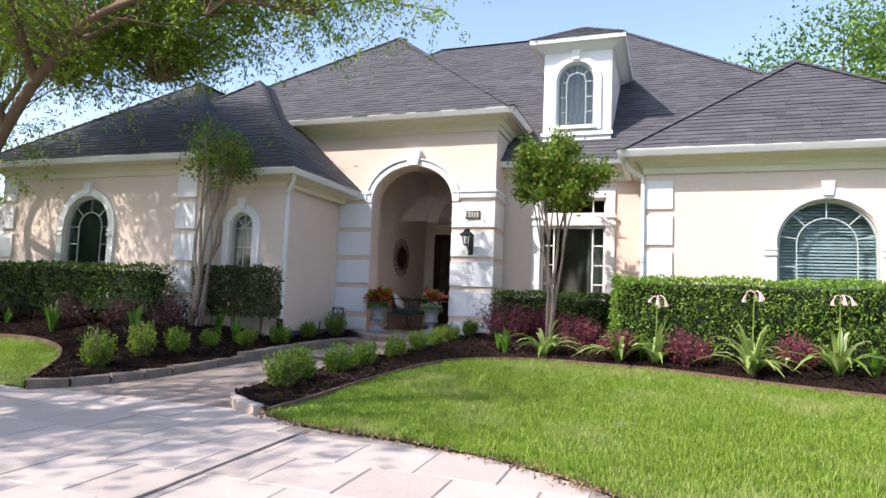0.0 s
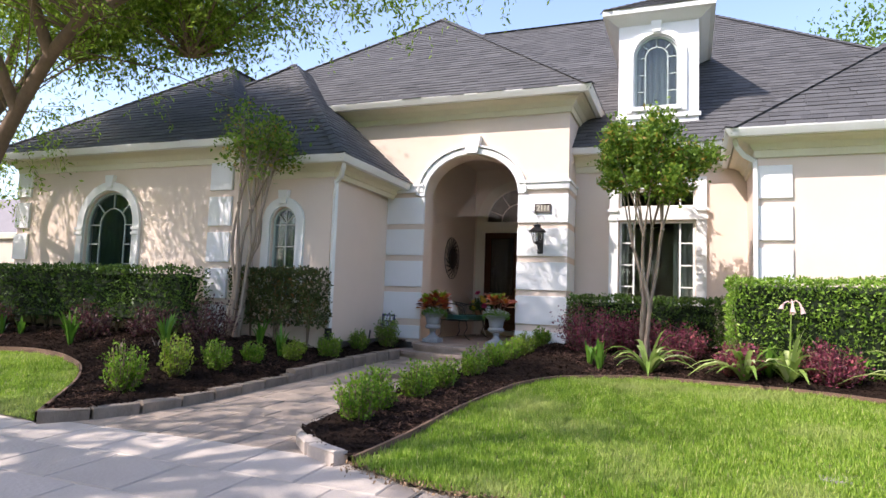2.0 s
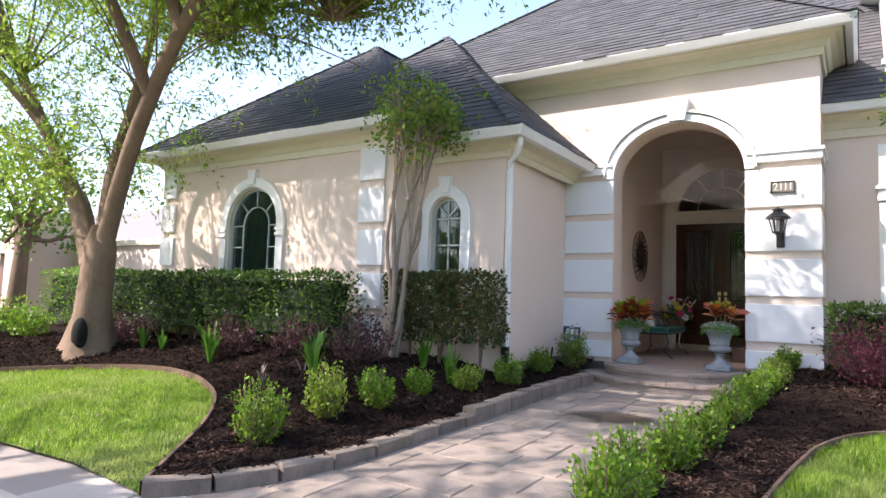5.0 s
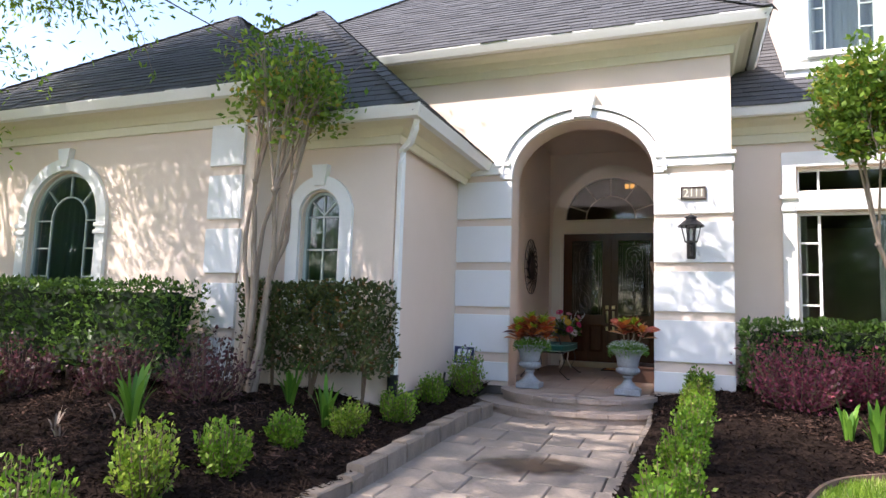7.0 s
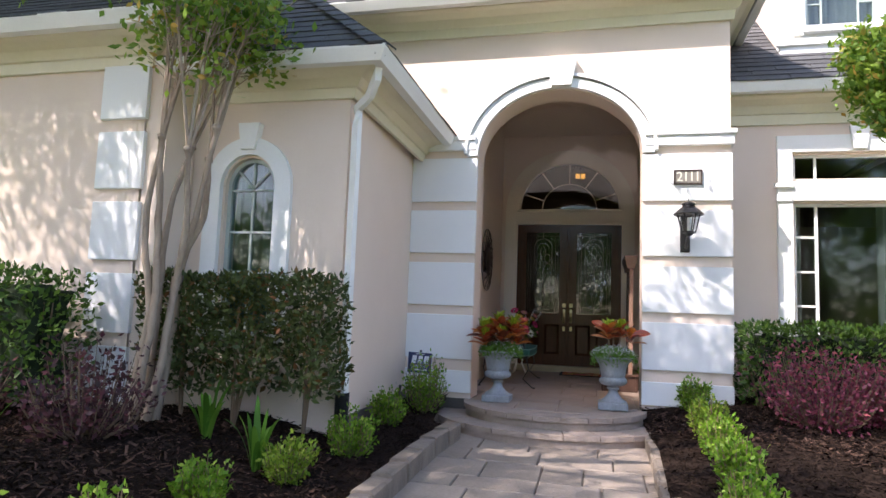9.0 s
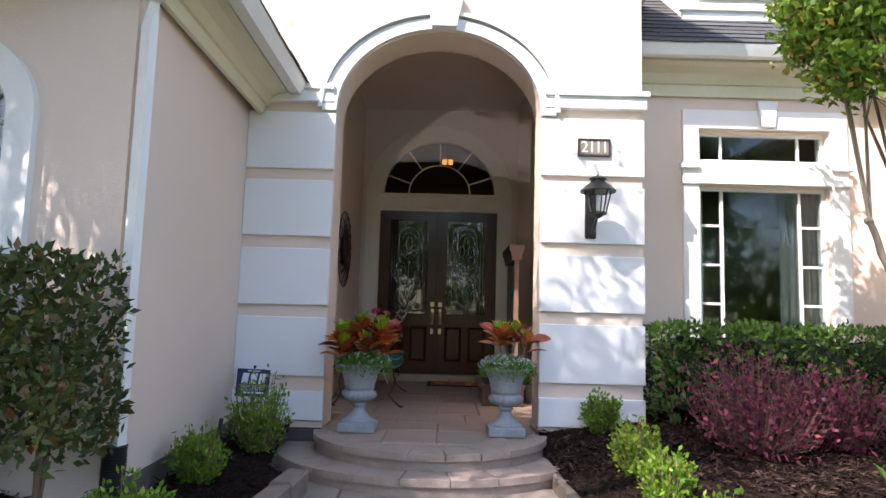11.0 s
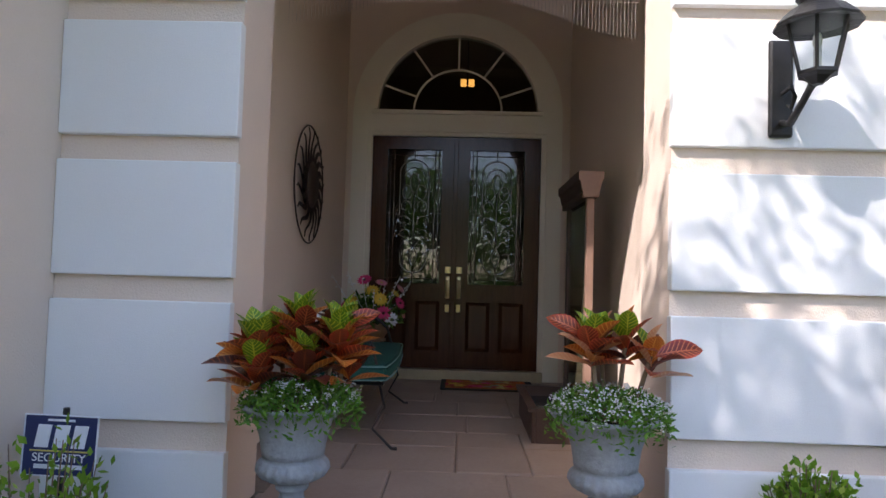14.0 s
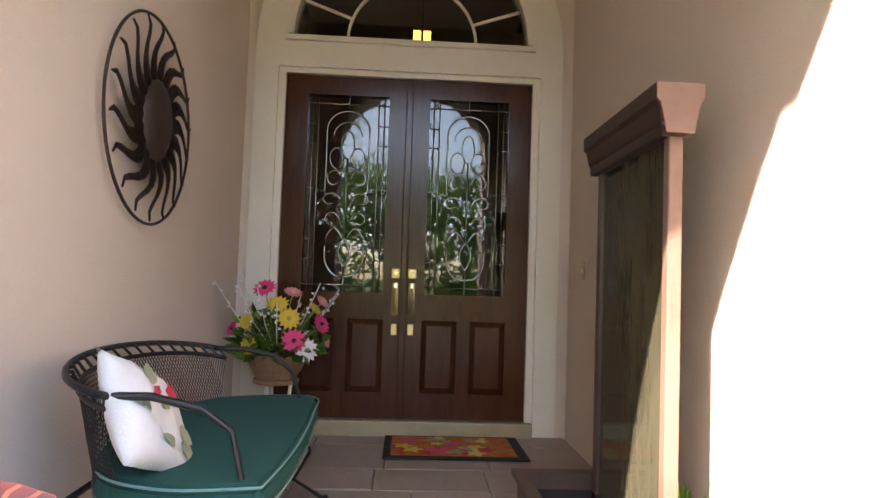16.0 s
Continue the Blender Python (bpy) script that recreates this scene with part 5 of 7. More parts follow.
def straps(name, label, x, y, z, n, length, seed, group="", width=0.035, droop=1.0, flower=False, material=STRAP):
    """A clump of long arching leaves."""
    rr = random.Random(seed)
    t = thing(name, label, "plant", (x, y, z), group)
    bm = B()
    for i in range(n):
        a = rr.uniform(0, 2 * math.pi)
        L = length * rr.uniform(0.6, 1.1)
        lean = rr.uniform(0.15, 0.8) * droop
        d = Vector((math.cos(a), math.sin(a), 0))
        s = Vector((-d.y, d.x, 0))
        prev = None
        for k in range(7):
            u = k / 6
            r = L * lean * u * (0.5 + 0.6 * u) * (0.72 if droop > 1 else 1.0)
            zz = L * (u * 1.05 - lean * 0.75 * u * u * u) * (1 - 0.25 * lean)
            w = width * (0.55 + u) * (1 - u) ** 0.6 + 0.002
            c = d * (r + 0.02) + Vector((0, 0, zz - 0.03))
            ring = [bm.verts.new(c - s * w + Vector((0, 0, w * 0.4))), bm.verts.new(c), bm.verts.new(c + s * w + Vector((0, 0, w * 0.4)))]
            if prev:
                bm.faces.new((prev[0], prev[1], ring[1], ring[0]))
                bm.faces.new((prev[1], prev[2], ring[2], ring[1]))
            prev = ring
    part("blades", bm, material, t, "", True)["kind"] = "stuff"
    if flower:
        st = B()
        tube(st, [(0, 0, 0), (0.02, 0.01, length * 0.7), (0.03, 0.0, length * 1.15)], [0.012, 0.01, 0.008], 6)
        part("stalk", st, STRAP, t)
        top = Vector((0.03, 0, length * 1.15))
        for j in range(4):
            a = j * 1.6 + rr.uniform(-0.6, 0.6)
            d = Vector((math.cos(a), math.sin(a), 0)) * rr.uniform(0.6, 1.1)
            g = Vector((0, 0, rr.uniform(0.5, 1.15)))
            fb = tube(B(), [top, top + d * 0.05 + g * 0.04, top + d * 0.10 + g * 0.01, top + d * 0.13 - g * 0.06, top + d * 0.145 - g * 0.13], [0.006, 0.007, 0.010, 0.016, 0.034], 7, False)
            for k, v in enumerate(fb.verts):
                v.co += Vector((rr.uniform(-0.006, 0.006), rr.uniform(-0.006, 0.006), rr.uniform(-0.008, 0.008))) * (1 if k > 20 else 0)
            part("flower", fb, PETAL, t, "drooping pale pink trumpet flower", True)
    return t


PETAL = mat("pale_pink_petal", (0.74, 0.50, 0.48), (0.84, 0.70, 0.66), 0.6, 20, 60, trans=0.3)
clumps = [(-6.62, -4.2, 19, 0.66, 0), (-4.28, -4.72, 19, 0.62, 0), (-8.2, -4.15, 16, 0.42, 0), (-7.9, -4.05, 12, 0.34, 0), (-3.5, -3.35, 14, 0.5, 0), (-4.0, -3.15, 12, 0.55, 0), (0.88, -2.3, 14, 0.45, 0), (0.72, -2.1, 12, 0.42, 0),
          (1.5, -2.25, 26, 0.72, 0), (2.65, -2.35, 24, 0.75, 0), (3.15, -2.3, 30, 0.75, 1), (4.4, -2.75, 34, 0.85, 1), (4.95, -2.35, 20, 0.5, 0), (5.45, -2.6, 26, 0.8, 1), (2.95, -2.1, 16, 0.5, 0), (3.9, -2.2, 12, 0.45, 0), (5.9, -2.5, 14, 0.5, 0), (6.6, -2.8, 20, 0.6, 0)]
for i, (x, y, n, L, fl) in enumerate(clumps):
    z = g_left(x, y) if x < -2 else g_right(x, y)
    big = n >= 20
    straps("lily_clump", ("blooming lily clump with arching leaves and pink flowers" if fl else "clump of long arching green lily leaves" if big else "clump of upright green sword leaves in mulch"), x, y, z, n, L * (1.12 if big else 1.0), 100 + i, "lily clumps in the beds", 0.046 if big else 0.028, 1.6 if big else 0.5, bool(fl), STRAP if big else SWORD)
for i, (x, y) in enumerate([(-4.9, -4.8), (-5.2, -4.6), (-4.6, -4.55)]):
    straps("dry_stalks", "dry grey plant stalks cut short in mulch", x, y, g_left(x, y), 6, 0.22, 140 + i, "dry stalks in the bed", 0.008, 0.6, False, PALE_BARK)


# ---- trees ----
def limb(bm, pts, r0, r1, sides=10):
    line = []
    v = [Vector(p) for p in pts]
    for i in range(len(v) - 1):
        p0, p1, p2, p3 = (v[max(0, min(len(v) - 1, i + j))] for j in (-1, 0, 1, 2))
        for k in range(5):
            t = k / 5
            line.append(0.5 * (2 * p1 + (p2 - p0) * t + (2 * p0 - 5 * p1 + 4 * p2 - p3) * t * t + (3 * p1 - p0 - 3 * p2 + p3) * t ** 3))
    line.append(v[-1])
    n = len(line) - 1
    rad = [r0 + (r1 - r0) * (k / n) ** 0.8 for k in range(n + 1)]
    tube(bm, line, rad, sides)
    return line


elm = thing("tree", "large spreading tree with drooping light green foliage", "tree", (-8.8, -4.6, 0.25))
O = Vector((-8.8, -4.6, 0.25))


def rel(*p):
    return Vector(p) - O


bm = B()
tube(bm, [rel(-8.8, -4.6, 0.1), rel(-8.8, -4.6, 0.35), rel(-8.78, -4.6, 0.7), rel(-8.74, -4.6, 1.2), rel(-8.7, -4.6, 1.7), rel(-8.68, -4.6, 2.0)], [0.42, 0.33, 0.25, 0.225, 0.22, 0.13], 16)
for v in bm.verts:
    a = math.atan2(v.co.y, v.co.x)
    k = max(0, 1 - v.co.z / 0.9)
    v.co.x *= 1 + 0.16 * k * math.sin(a * 5 + 1)
    v.co.y *= 1 + 0.16 * k * math.sin(a * 5 + 1)
part("trunk", bm, BARK, elm, "", True)
hb = B()
bmesh.ops.create_uvsphere(hb, u_segments=16, v_segments=10, radius=1, matrix=pose(0.165, -0.235, 0.2) @ Matrix.Diagonal((0.11, 0.10, 0.24, 1)))
part("hollow", hb, mat("hollow", (0.008, 0.007, 0.006), None, 1.0), elm, "dark hollow at the foot of the trunk")
limbs = []
for pts, r0, r1 in (
        ([(-8.6, -4.6, 1.75), (-8.0, -4.7, 2.85), (-7.3, -4.85, 3.6), (-6.5, -5.0, 4.3), (-5.7, -5.15, 4.75), (-4.9, -5.3, 5.1), (-3.9, -5.1, 5.4), (-2.8, -4.6, 5.4), (-1.8, -4.2, 5.25)], 0.135, 0.03),
        ([(-8.9, -4.6, 1.45), (-9.4, -4.55, 2.15), (-10.05, -4.5, 2.9), (-10.8, -4.55, 3.75), (-11.4, -4.8, 4.9), (-11.6, -5.2, 6.2), (-11.3, -5.7, 7.6)], 0.16, 0.05),
        ([(-8.85, -4.5, 1.6), (-9.1, -4.3, 2.75), (-8.95, -4.15, 3.8), (-8.75, -4.1, 4.6), (-8.5, -4.0, 5.8), (-8.1, -3.9, 7.2)], 0.12, 0.04),
        ([(-9.0, -4.55, 1.55), (-9.8, -4.3, 2.4), (-10.8, -4.1, 2.9), (-12.0, -4.2, 3.4), (-13.2, -4.5, 4.2)], 0.11, 0.03),
        ([(-10.8, -4.55, 3.75), (-11.3, -5.0, 4.5), (-11.8, -5.6, 5.2), (-12.6, -6.2, 6.2)], 0.10, 0.03),
        ([(-6.5, -5.0, 4.3), (-6.3, -5.6, 5.2), (-5.8, -6.4, 6.2), (-5.0, -7.2, 7.0)], 0.09, 0.03),
        ([(-8.95, -4.15, 3.8), (-9.1, -3.4, 5.0), (-9.6, -2.8, 6.2)], 0.08, 0.03),
        ([(-5.7, -5.15, 4.75), (-4.9, -4.4, 5.6), (-4.2, -3.8, 6.4)], 0.06, 0.02),
        ([(-11.4, -4.8, 4.9), (-11.0, -6.0, 6.0), (-10.4, -7.4, 7.2)], 0.08, 0.03),
        ([(-7.3, -4.85, 3.6), (-7.0, -5.8, 4.8), (-6.8, -7.0, 6.0), (-6.2, -8.2, 6.8)], 0.09, 0.03)):
    bm = B()
    limbs.append(limb(bm, [rel(*p) for p in pts], r0, r1))
    part("limb", bm, BARK, elm, "", True)
rng = np.random.default_rng(42)


def wall_gap(q):
    """Uneven gaps in the lower and outer crown, along the sun's way to the wing's wall."""
    p = Vector(q) + O
    k = (-2.65 - p.y) / -SUN_DIR.y
    h = p.z - k * SUN_DIR.z
    wx = p.x - k * SUN_DIR.x
    j = p.y / SUN_DIR.y
    if p.y < 0 and 2.9 < p.z - j * SUN_DIR.z < 4.8 and -3.6 < p.x - j * SUN_DIR.x < 0.3:
        return True
    return k > 0 and 0.4 < h < 3.0 and noise.noise((wx * 1.25 + h * 0.5, h * 0.7, 4.2)) > (0.02 if wx < -5.2 else -0.3)


tw = B()
P, N = [], []
tips = [(p, i) for i, l in enumerate(limbs) for p in l[6:]]
for c in range(1080):
    base, li = tips[int(rng.integers(len(tips)))] if c < 640 else (limbs[0][int(rng.integers(18, len(limbs[0])))], 0)
    s = 1.0 + 0.35 * (li in (0, 5, 7))
    off = Vector(rng.normal(0, 1, 3)) * 0.75 * s
    off.z = abs(off.z) * 0.75 + 0.1
    q = base + off
    if (q + O).z < 4.6 and (q + O).x > -8:
        q.z = 4.7 - O.z + rng.uniform(0, 0.8)
    if wall_gap(q):
        continue
    if c % 3 == 0:
        tube(tw, [base, (base + q) / 2 + Vector((0, 0, 0.15)), q], [0.014, 0.010, 0.006], 4, False)
    for sidx in range(5):
        d = Vector(rng.normal(0, 1, 3))
        d.z = d.z * 0.3 - 0.1
        d.normalize()
        L = rng.uniform(0.35, 1.2)
        e1 = q + d * L * 0.5
        e2 = q + d * L * 0.85 - Vector((0, 0, L * rng.uniform(0.3, 0.85)))
        m = 21
        t = rng.uniform(0, 1, m)[:, None]
        a0, a1, a2 = np.array(q), np.array(e1), np.array(e2)
        P.append((1 - t) ** 2 * a0 + 2 * t * (1 - t) * a1 + t * t * a2 + rng.normal(0, 0.045, (m, 3)))
        N.append(np.repeat((np.array(d) * 0.5 + np.array([0, 0, -0.4]))[None], m, 0))
        if sidx == 0:
            tube(tw, [q, e1, e2], [0.006, 0.004, 0.002], 3, False)
for (cx, cy, cz), (rx, ry, rzz), count in (((-8.7, -3.9, 7.9), (2.4, 1.6, 1.3), 560), ((-8.8, -9.2, 7.5), (2.2, 1.5, 0.9), 190), ((-6.6, -5.6, 7.6), (1.6, 1.5, 0.9), 110), ((-5.6, -5.0, 5.6), (2.0, 0.9, 0.8), 300), ((-3.3, -4.8, 5.9), (1.9, 0.9, 0.75), 110), ((-5.2, -3.7, 5.45), (1.7, 1.0, 0.8), 210), ((-7.3, -3.9, 5.5), (1.5, 0.8, 0.8), 170), ((-7.6, -5.6, 5.9), (1.6, 1.2, 0.9), 130), ((-10.6, -5.0, 5.4), (1.7, 1.2, 1.0), 120)):
    for c in range(count):
        v = rng.normal(0, 1, 3)
        q = np.array([cx, cy, cz]) + v / np.linalg.norm(v) * rng.random() ** 0.4 * np.array([rx, ry, rzz]) - np.array(O)
        m = 60
        if wall_gap(q):
            continue
        P.append(q + rng.normal(0, 1, (m, 3)) * np.array([0.26, 0.26, 0.14]))
        N.append(np.repeat(np.array([[0, 0, -0.4]]), m, 0))
        if c % 4 == 0:
            tube(tw, [Vector(q), Vector(q * 0.6 + (np.array([cx, cy, cz - rzz]) - np.array(O)) * 0.4), Vector((cx, cy, cz - rzz)) - O], [0.006, 0.014, 0.03], 4, False)
part("twigs", tw, BARK, elm)["kind"] = "stuff"
P, N = np.concatenate(P), np.concatenate(N)
leaves("crown", P, 0.092, TREE_LEAF, elm, N, rng=rng, width=0.34, spread=0.6)


def myrtle(label, x, y, z, stems, fork, crown, r, seed, n, splay=0.2, wide=0.5, material=MYRTLE_LEAF):
    """A multi-stemmed crape myrtle. crown: (x, y, z) of its middle from the base, r its radii."""
    rr = random.Random(seed)
    rng = np.random.default_rng(seed)
    t = thing("crape_myrtle", label, "tree", (x, y, z), "crape myrtles before the house")
    P, N = [], []
    tw = B()
    for i in range(stems):
        a = i * 2 * math.pi / stems + rr.uniform(-0.4, 0.4)
        s = rr.uniform(0.6, 1.0)
        p0 = Vector((0.07 * math.cos(a), 0.07 * math.sin(a), -0.05))
        p1 = Vector((0.6 * splay * math.cos(a + 0.9) + crown[0] * 0.3, splay * math.sin(a + 0.9) + crown[1] * 0.2, fork * rr.uniform(0.4, 0.55)))
        p2 = Vector((crown[0] * 0.6 + r[0] * wide * s * math.cos(a), crown[1] * 0.6 + r[1] * wide * s * math.sin(a), fork + rr.uniform(-0.15, 0.15)))
        bm = B()
        limb(bm, [p0, (p0 + p1) / 2 + Vector((rr.uniform(-0.05, 0.05), 0, 0)), p1, (p1 + p2) / 2 + Vector((rr.uniform(-0.06, 0.06), rr.uniform(-0.06, 0.06), 0)), p2], 0.040, 0.020, 8)
        bmesh.ops.create_icosphere(bm, subdivisions=1, radius=0.034, matrix=Matrix.Translation(p2))
        for v in bm.verts:
            v.co += noise.noise_vector(v.co * 7 + Vector((i, 0, 0))) * 0.016
        part("stem", bm, PALE_BARK, t, "", True)
        for j in range(4):
            b = a + rr.uniform(-0.9, 0.9)
            q = Vector((crown[0] + r[0] * rr.uniform(0.25, 0.9) * math.cos(b), crown[1] + r[1] * rr.uniform(0.25, 0.9) * math.sin(b), crown[2] + r[2] * rr.uniform(-0.5, 0.7)))
            m = (p2 + q) / 2 + Vector((rr.uniform(-0.05, 0.05), rr.uniform(-0.05, 0.05), 0.04))
            tube(tw, [p2, m, q], [0.016, 0.011, 0.005], 5, False)
            for k in range(9):
                c = np.array(q) + rng.normal(0, 1, 3) * np.array(r) * 0.32
                tube(tw, [m + (q - m) * rr.random(), Vector(c)], [0.005, 0.002], 3, False)
                cnt = max(4, n // (stems * 36))
                P.append(c + rng.normal(0, 0.075, (cnt, 3)))
                d = c - np.array((crown[0], crown[1], crown[2] - r[2]))
                N.append(np.repeat((d / np.linalg.norm(d) * 0.6)[None], cnt, 0))
    part("branches", tw, PALE_BARK, t)["kind"] = "stuff"
    leaves("crown", np.concatenate(P), 0.072, material, t, np.concatenate(N), rng=rng, width=0.55)
    return t


myrtle("slender crape myrtle with pale trunks and a sparse crown", -4.6, -3.05, 0.30, 6, 2.1, (0.34, 0.0, 3.05), (0.50, 0.44, 0.42), 5, 3000, 0.12, 0.5)
myrtle("crape myrtle with pale trunks and a rounded green crown", 1.42, -1.25, 0.25, 4, 1.85, (0.0, 0.0, 2.98), (0.62, 0.62, 0.52), 9, 16000, 0.10, 0.45)


def far_tree(label, x, y, z, r, h, seed, n=5200, leaf=0.28, low=False, clump=0.17):
    rng = np.random.default_rng(seed)
    t = thing("tree", label, "tree", (x, y, z), "trees round the house")
    bm = B()
    limb(bm, [(0, 0, -0.2), (0.1, 0, h * 0.3), (0, 0.1, h * 0.6)], 0.28, 0.12)
    part("trunk", bm, BARK, t, "", True)
    br = B()
    P, N = [], []
    for i in range(46):
        a, u = rng.uniform(0, 2 * math.pi), rng.uniform(-1 if low else -0.5, 1)
        k = math.sqrt(max(0.05, 1 - u * u)) * rng.uniform(0.55, 1.05)
        c = np.array([r * k * math.cos(a), r * k * math.sin(a), h * (0.55 + u * 0.45 if low else 0.68 + u * 0.32)])
        if i % 3 == 0:
            tube(br, [(0, 0, h * rng.uniform(0.3, 0.6)), tuple(c * np.array([0.5, 0.5, 0.9])), tuple(c)], [0.09, 0.05, 0.02], 5, False)
        m = n // 46
        P.append(c + rng.normal(0, 1, (m, 3)) * np.array([r, r, h * 0.4]) * clump)
        d = c - np.array([0, 0, h * 0.5])
        N.append(np.repeat((d / np.linalg.norm(d) * 0.6)[None], m, 0))
    part("branches", br, BARK, t)["kind"] = "stuff"
    leaves("crown", np.concatenate(P), leaf, FAR_LEAF, t, np.concatenate(N), rng=rng, width=0.6)
    return t


far_tree("leafy green tree rising behind the roof", 10.2, 18.5, 0.0, 3.9, 13.2, 71, 17000, 0.2)
far_tree("leafy green tree behind the garden wall", -15.5, 5.0, 0.0, 2.6, 5.6, 72, 3600, 0.2)
far_tree("leafy green tree behind the garden wall", -17.5, -1.9, 0.1, 1.5, 4.4, 73, 2600, 0.15)
far_tree("leafy tree across the drive shading the lawn", -8.6, -12.6, -0.4, 4.2, 12.5, 74, 4600, 0.16, False, 0.11)
far_tree("leafy tree across the drive shading the lawn", -5.2, -12.0, -0.4, 2.2, 10.5, 93, 1500, 0.15, False, 0.11)
far_tree("leafy tree across the drive shading the lawn", -3.0, -25.0, -0.4, 4.0, 7.5, 75, 5600, 0.24)
for k, (x, y, r, h) in enumerate([(9, -25, 4.6, 9), (-17, -29, 5.2, 10), (-8, -31, 5, 11), (1.5, -29, 4.6, 9.5), (17, -28, 5.4, 10.5), (25, -24, 5, 9), (-19.5, -10.5, 3.2, 7), (-22, -15.5, 3.6, 8), (-25, -23, 4.5, 9), (6, -33, 5, 9), (-12.5, -34, 5, 10), (31, -17, 4.5, 9)]):
    far_tree("leafy tree across the drive", x, y, -0.4, r, h * (1.0 if x > 5 else 0.78), 76 + k, 4600, 0.36, True)


# ---- things of the porch and facade ----
URN = mat("urn_stone", (0.34, 0.36, 0.38), (0.20, 0.21, 0.22), 0.85, 6, 50, 0.8, 0.6, 40)
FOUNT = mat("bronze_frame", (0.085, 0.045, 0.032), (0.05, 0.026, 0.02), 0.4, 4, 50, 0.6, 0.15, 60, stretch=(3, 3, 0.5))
# paler copy of the frame, with bounced sunlight put into the colour
FOUNT_LIT = mat("bronze_frame_lit", (0.25, 0.15, 0.108), (0.17, 0.10, 0.07), 0.45, 4, 50, 0.5, 0.1)
PANEL = mat("wet_panel", (0.11, 0.10, 0.062), (0.06, 0.052, 0.03), 0.07, 2.2, 14, 0.9, 0.12, 6, stretch=(1, 3, 0.5))
NAVY = mat("navy_sign", (0.018, 0.028, 0.10), None, 0.4, 5, 40, 0.2, 0.0)
SIGN_WHITE = mat("sign_white", (0.75, 0.77, 0.8), None, 0.5, 5, 40, 0.1, 0.0)
GOLD = mat("sign_gold", (0.6, 0.5, 0.12), None, 0.5, 5, 40, 0.1, 0.0)
PLATE = mat("number_plate", (0.20, 0.18, 0.15), None, 0.5, 8, 60, 0.4, 0.2)
NUMERAL = mat("numeral", (0.66, 0.62, 0.50), None, 0.45, 8, 60, 0.3, 0.1)
GREEN_CLOTH = mat("green_cushion", (0.004, 0.075, 0.058), (0.003, 0.05, 0.04), 0.85, 5, 160, 0.5, 0.3, 220)
PIPING = mat("piping", (0.16, 0.31, 0.28), None, 0.8)
PILLOW = mat("pillow_cloth", (0.74, 0.72, 0.68), (0.58, 0.55, 0.5), 0.9, 9, 120, 0.5, 0.3, 160)
RED = mat("red_print", (0.55, 0.03, 0.05), None, 0.9)
SAGE = mat("sage_print", (0.34, 0.36, 0.22), None, 0.9)
RUST_IRON = mat("rusty_metal", (0.045, 0.032, 0.028), (0.09, 0.055, 0.04), 0.55, 8, 60, 0.6, 0.3, metal=0.5)
CLEAR = glass_mat("lantern_glass", (0.93, 0.95, 0.96), 1.45)
WATER = mat("dark_water", (0.01, 0.012, 0.012), None, 0.05, 6, 20, 0.2, 0.2, 12)
WICKER = mat("wicker", (0.30, 0.17, 0.09), (0.18, 0.10, 0.05), 0.8, 12, 90, 0.7, 0.6, 60)
RUBBER = mat("black_rubber", (0.012, 0.012, 0.012), None, 0.8, 6, 80)


def urn(x, y, z):
    u = thing("planter_urn", "grey weathered stone pedestal urn on the porch step", "urn", (x, y, z), "urns flanking the entrance")
    part("plinth", bx(-0.15, 0.15, -0.15, 0.15, 0, 0.075, bevel=0.012), URN, u)
    part("pedestal", lathe(B(), [(0.14, 0.073), (0.135, 0.085), (0.09, 0.115), (0.058, 0.15), (0.047, 0.18), (0.047, 0.20), (0.062, 0.204), (0.066, 0.214), (0.06, 0.224), (0.05, 0.235)], 28), URN, u, "", True)
    bowl = lathe(B(), [(0.05, 0.234), (0.09, 0.243), (0.122, 0.262), (0.135, 0.285), (0.132, 0.305), (0.118, 0.322), (0.112, 0.334), (0.122, 0.338), (0.125, 0.36), (0.132, 0.41), (0.148, 0.46), (0.175, 0.50), (0.208, 0.523), (0.216, 0.535), (0.212, 0.545), (0.19, 0.54), (0.165, 0.51), (0.148, 0.47)], 60)
    for v in bowl.verts:
        a = math.atan2(v.co.y, v.co.x)
        if 0.24 < v.co.z < 0.325:
            k = 1 + 0.09 * abs(math.sin(a * 10))
            v.co.x *= k
            v.co.y *= k
    part("bowl", bowl, URN, u, "fluted stone bowl", True)
    part("soil", lathe(B(), [(0.152, 0.485), (0.14, 0.497), (0.08, 0.505)], 20), SOIL, u)
    return u


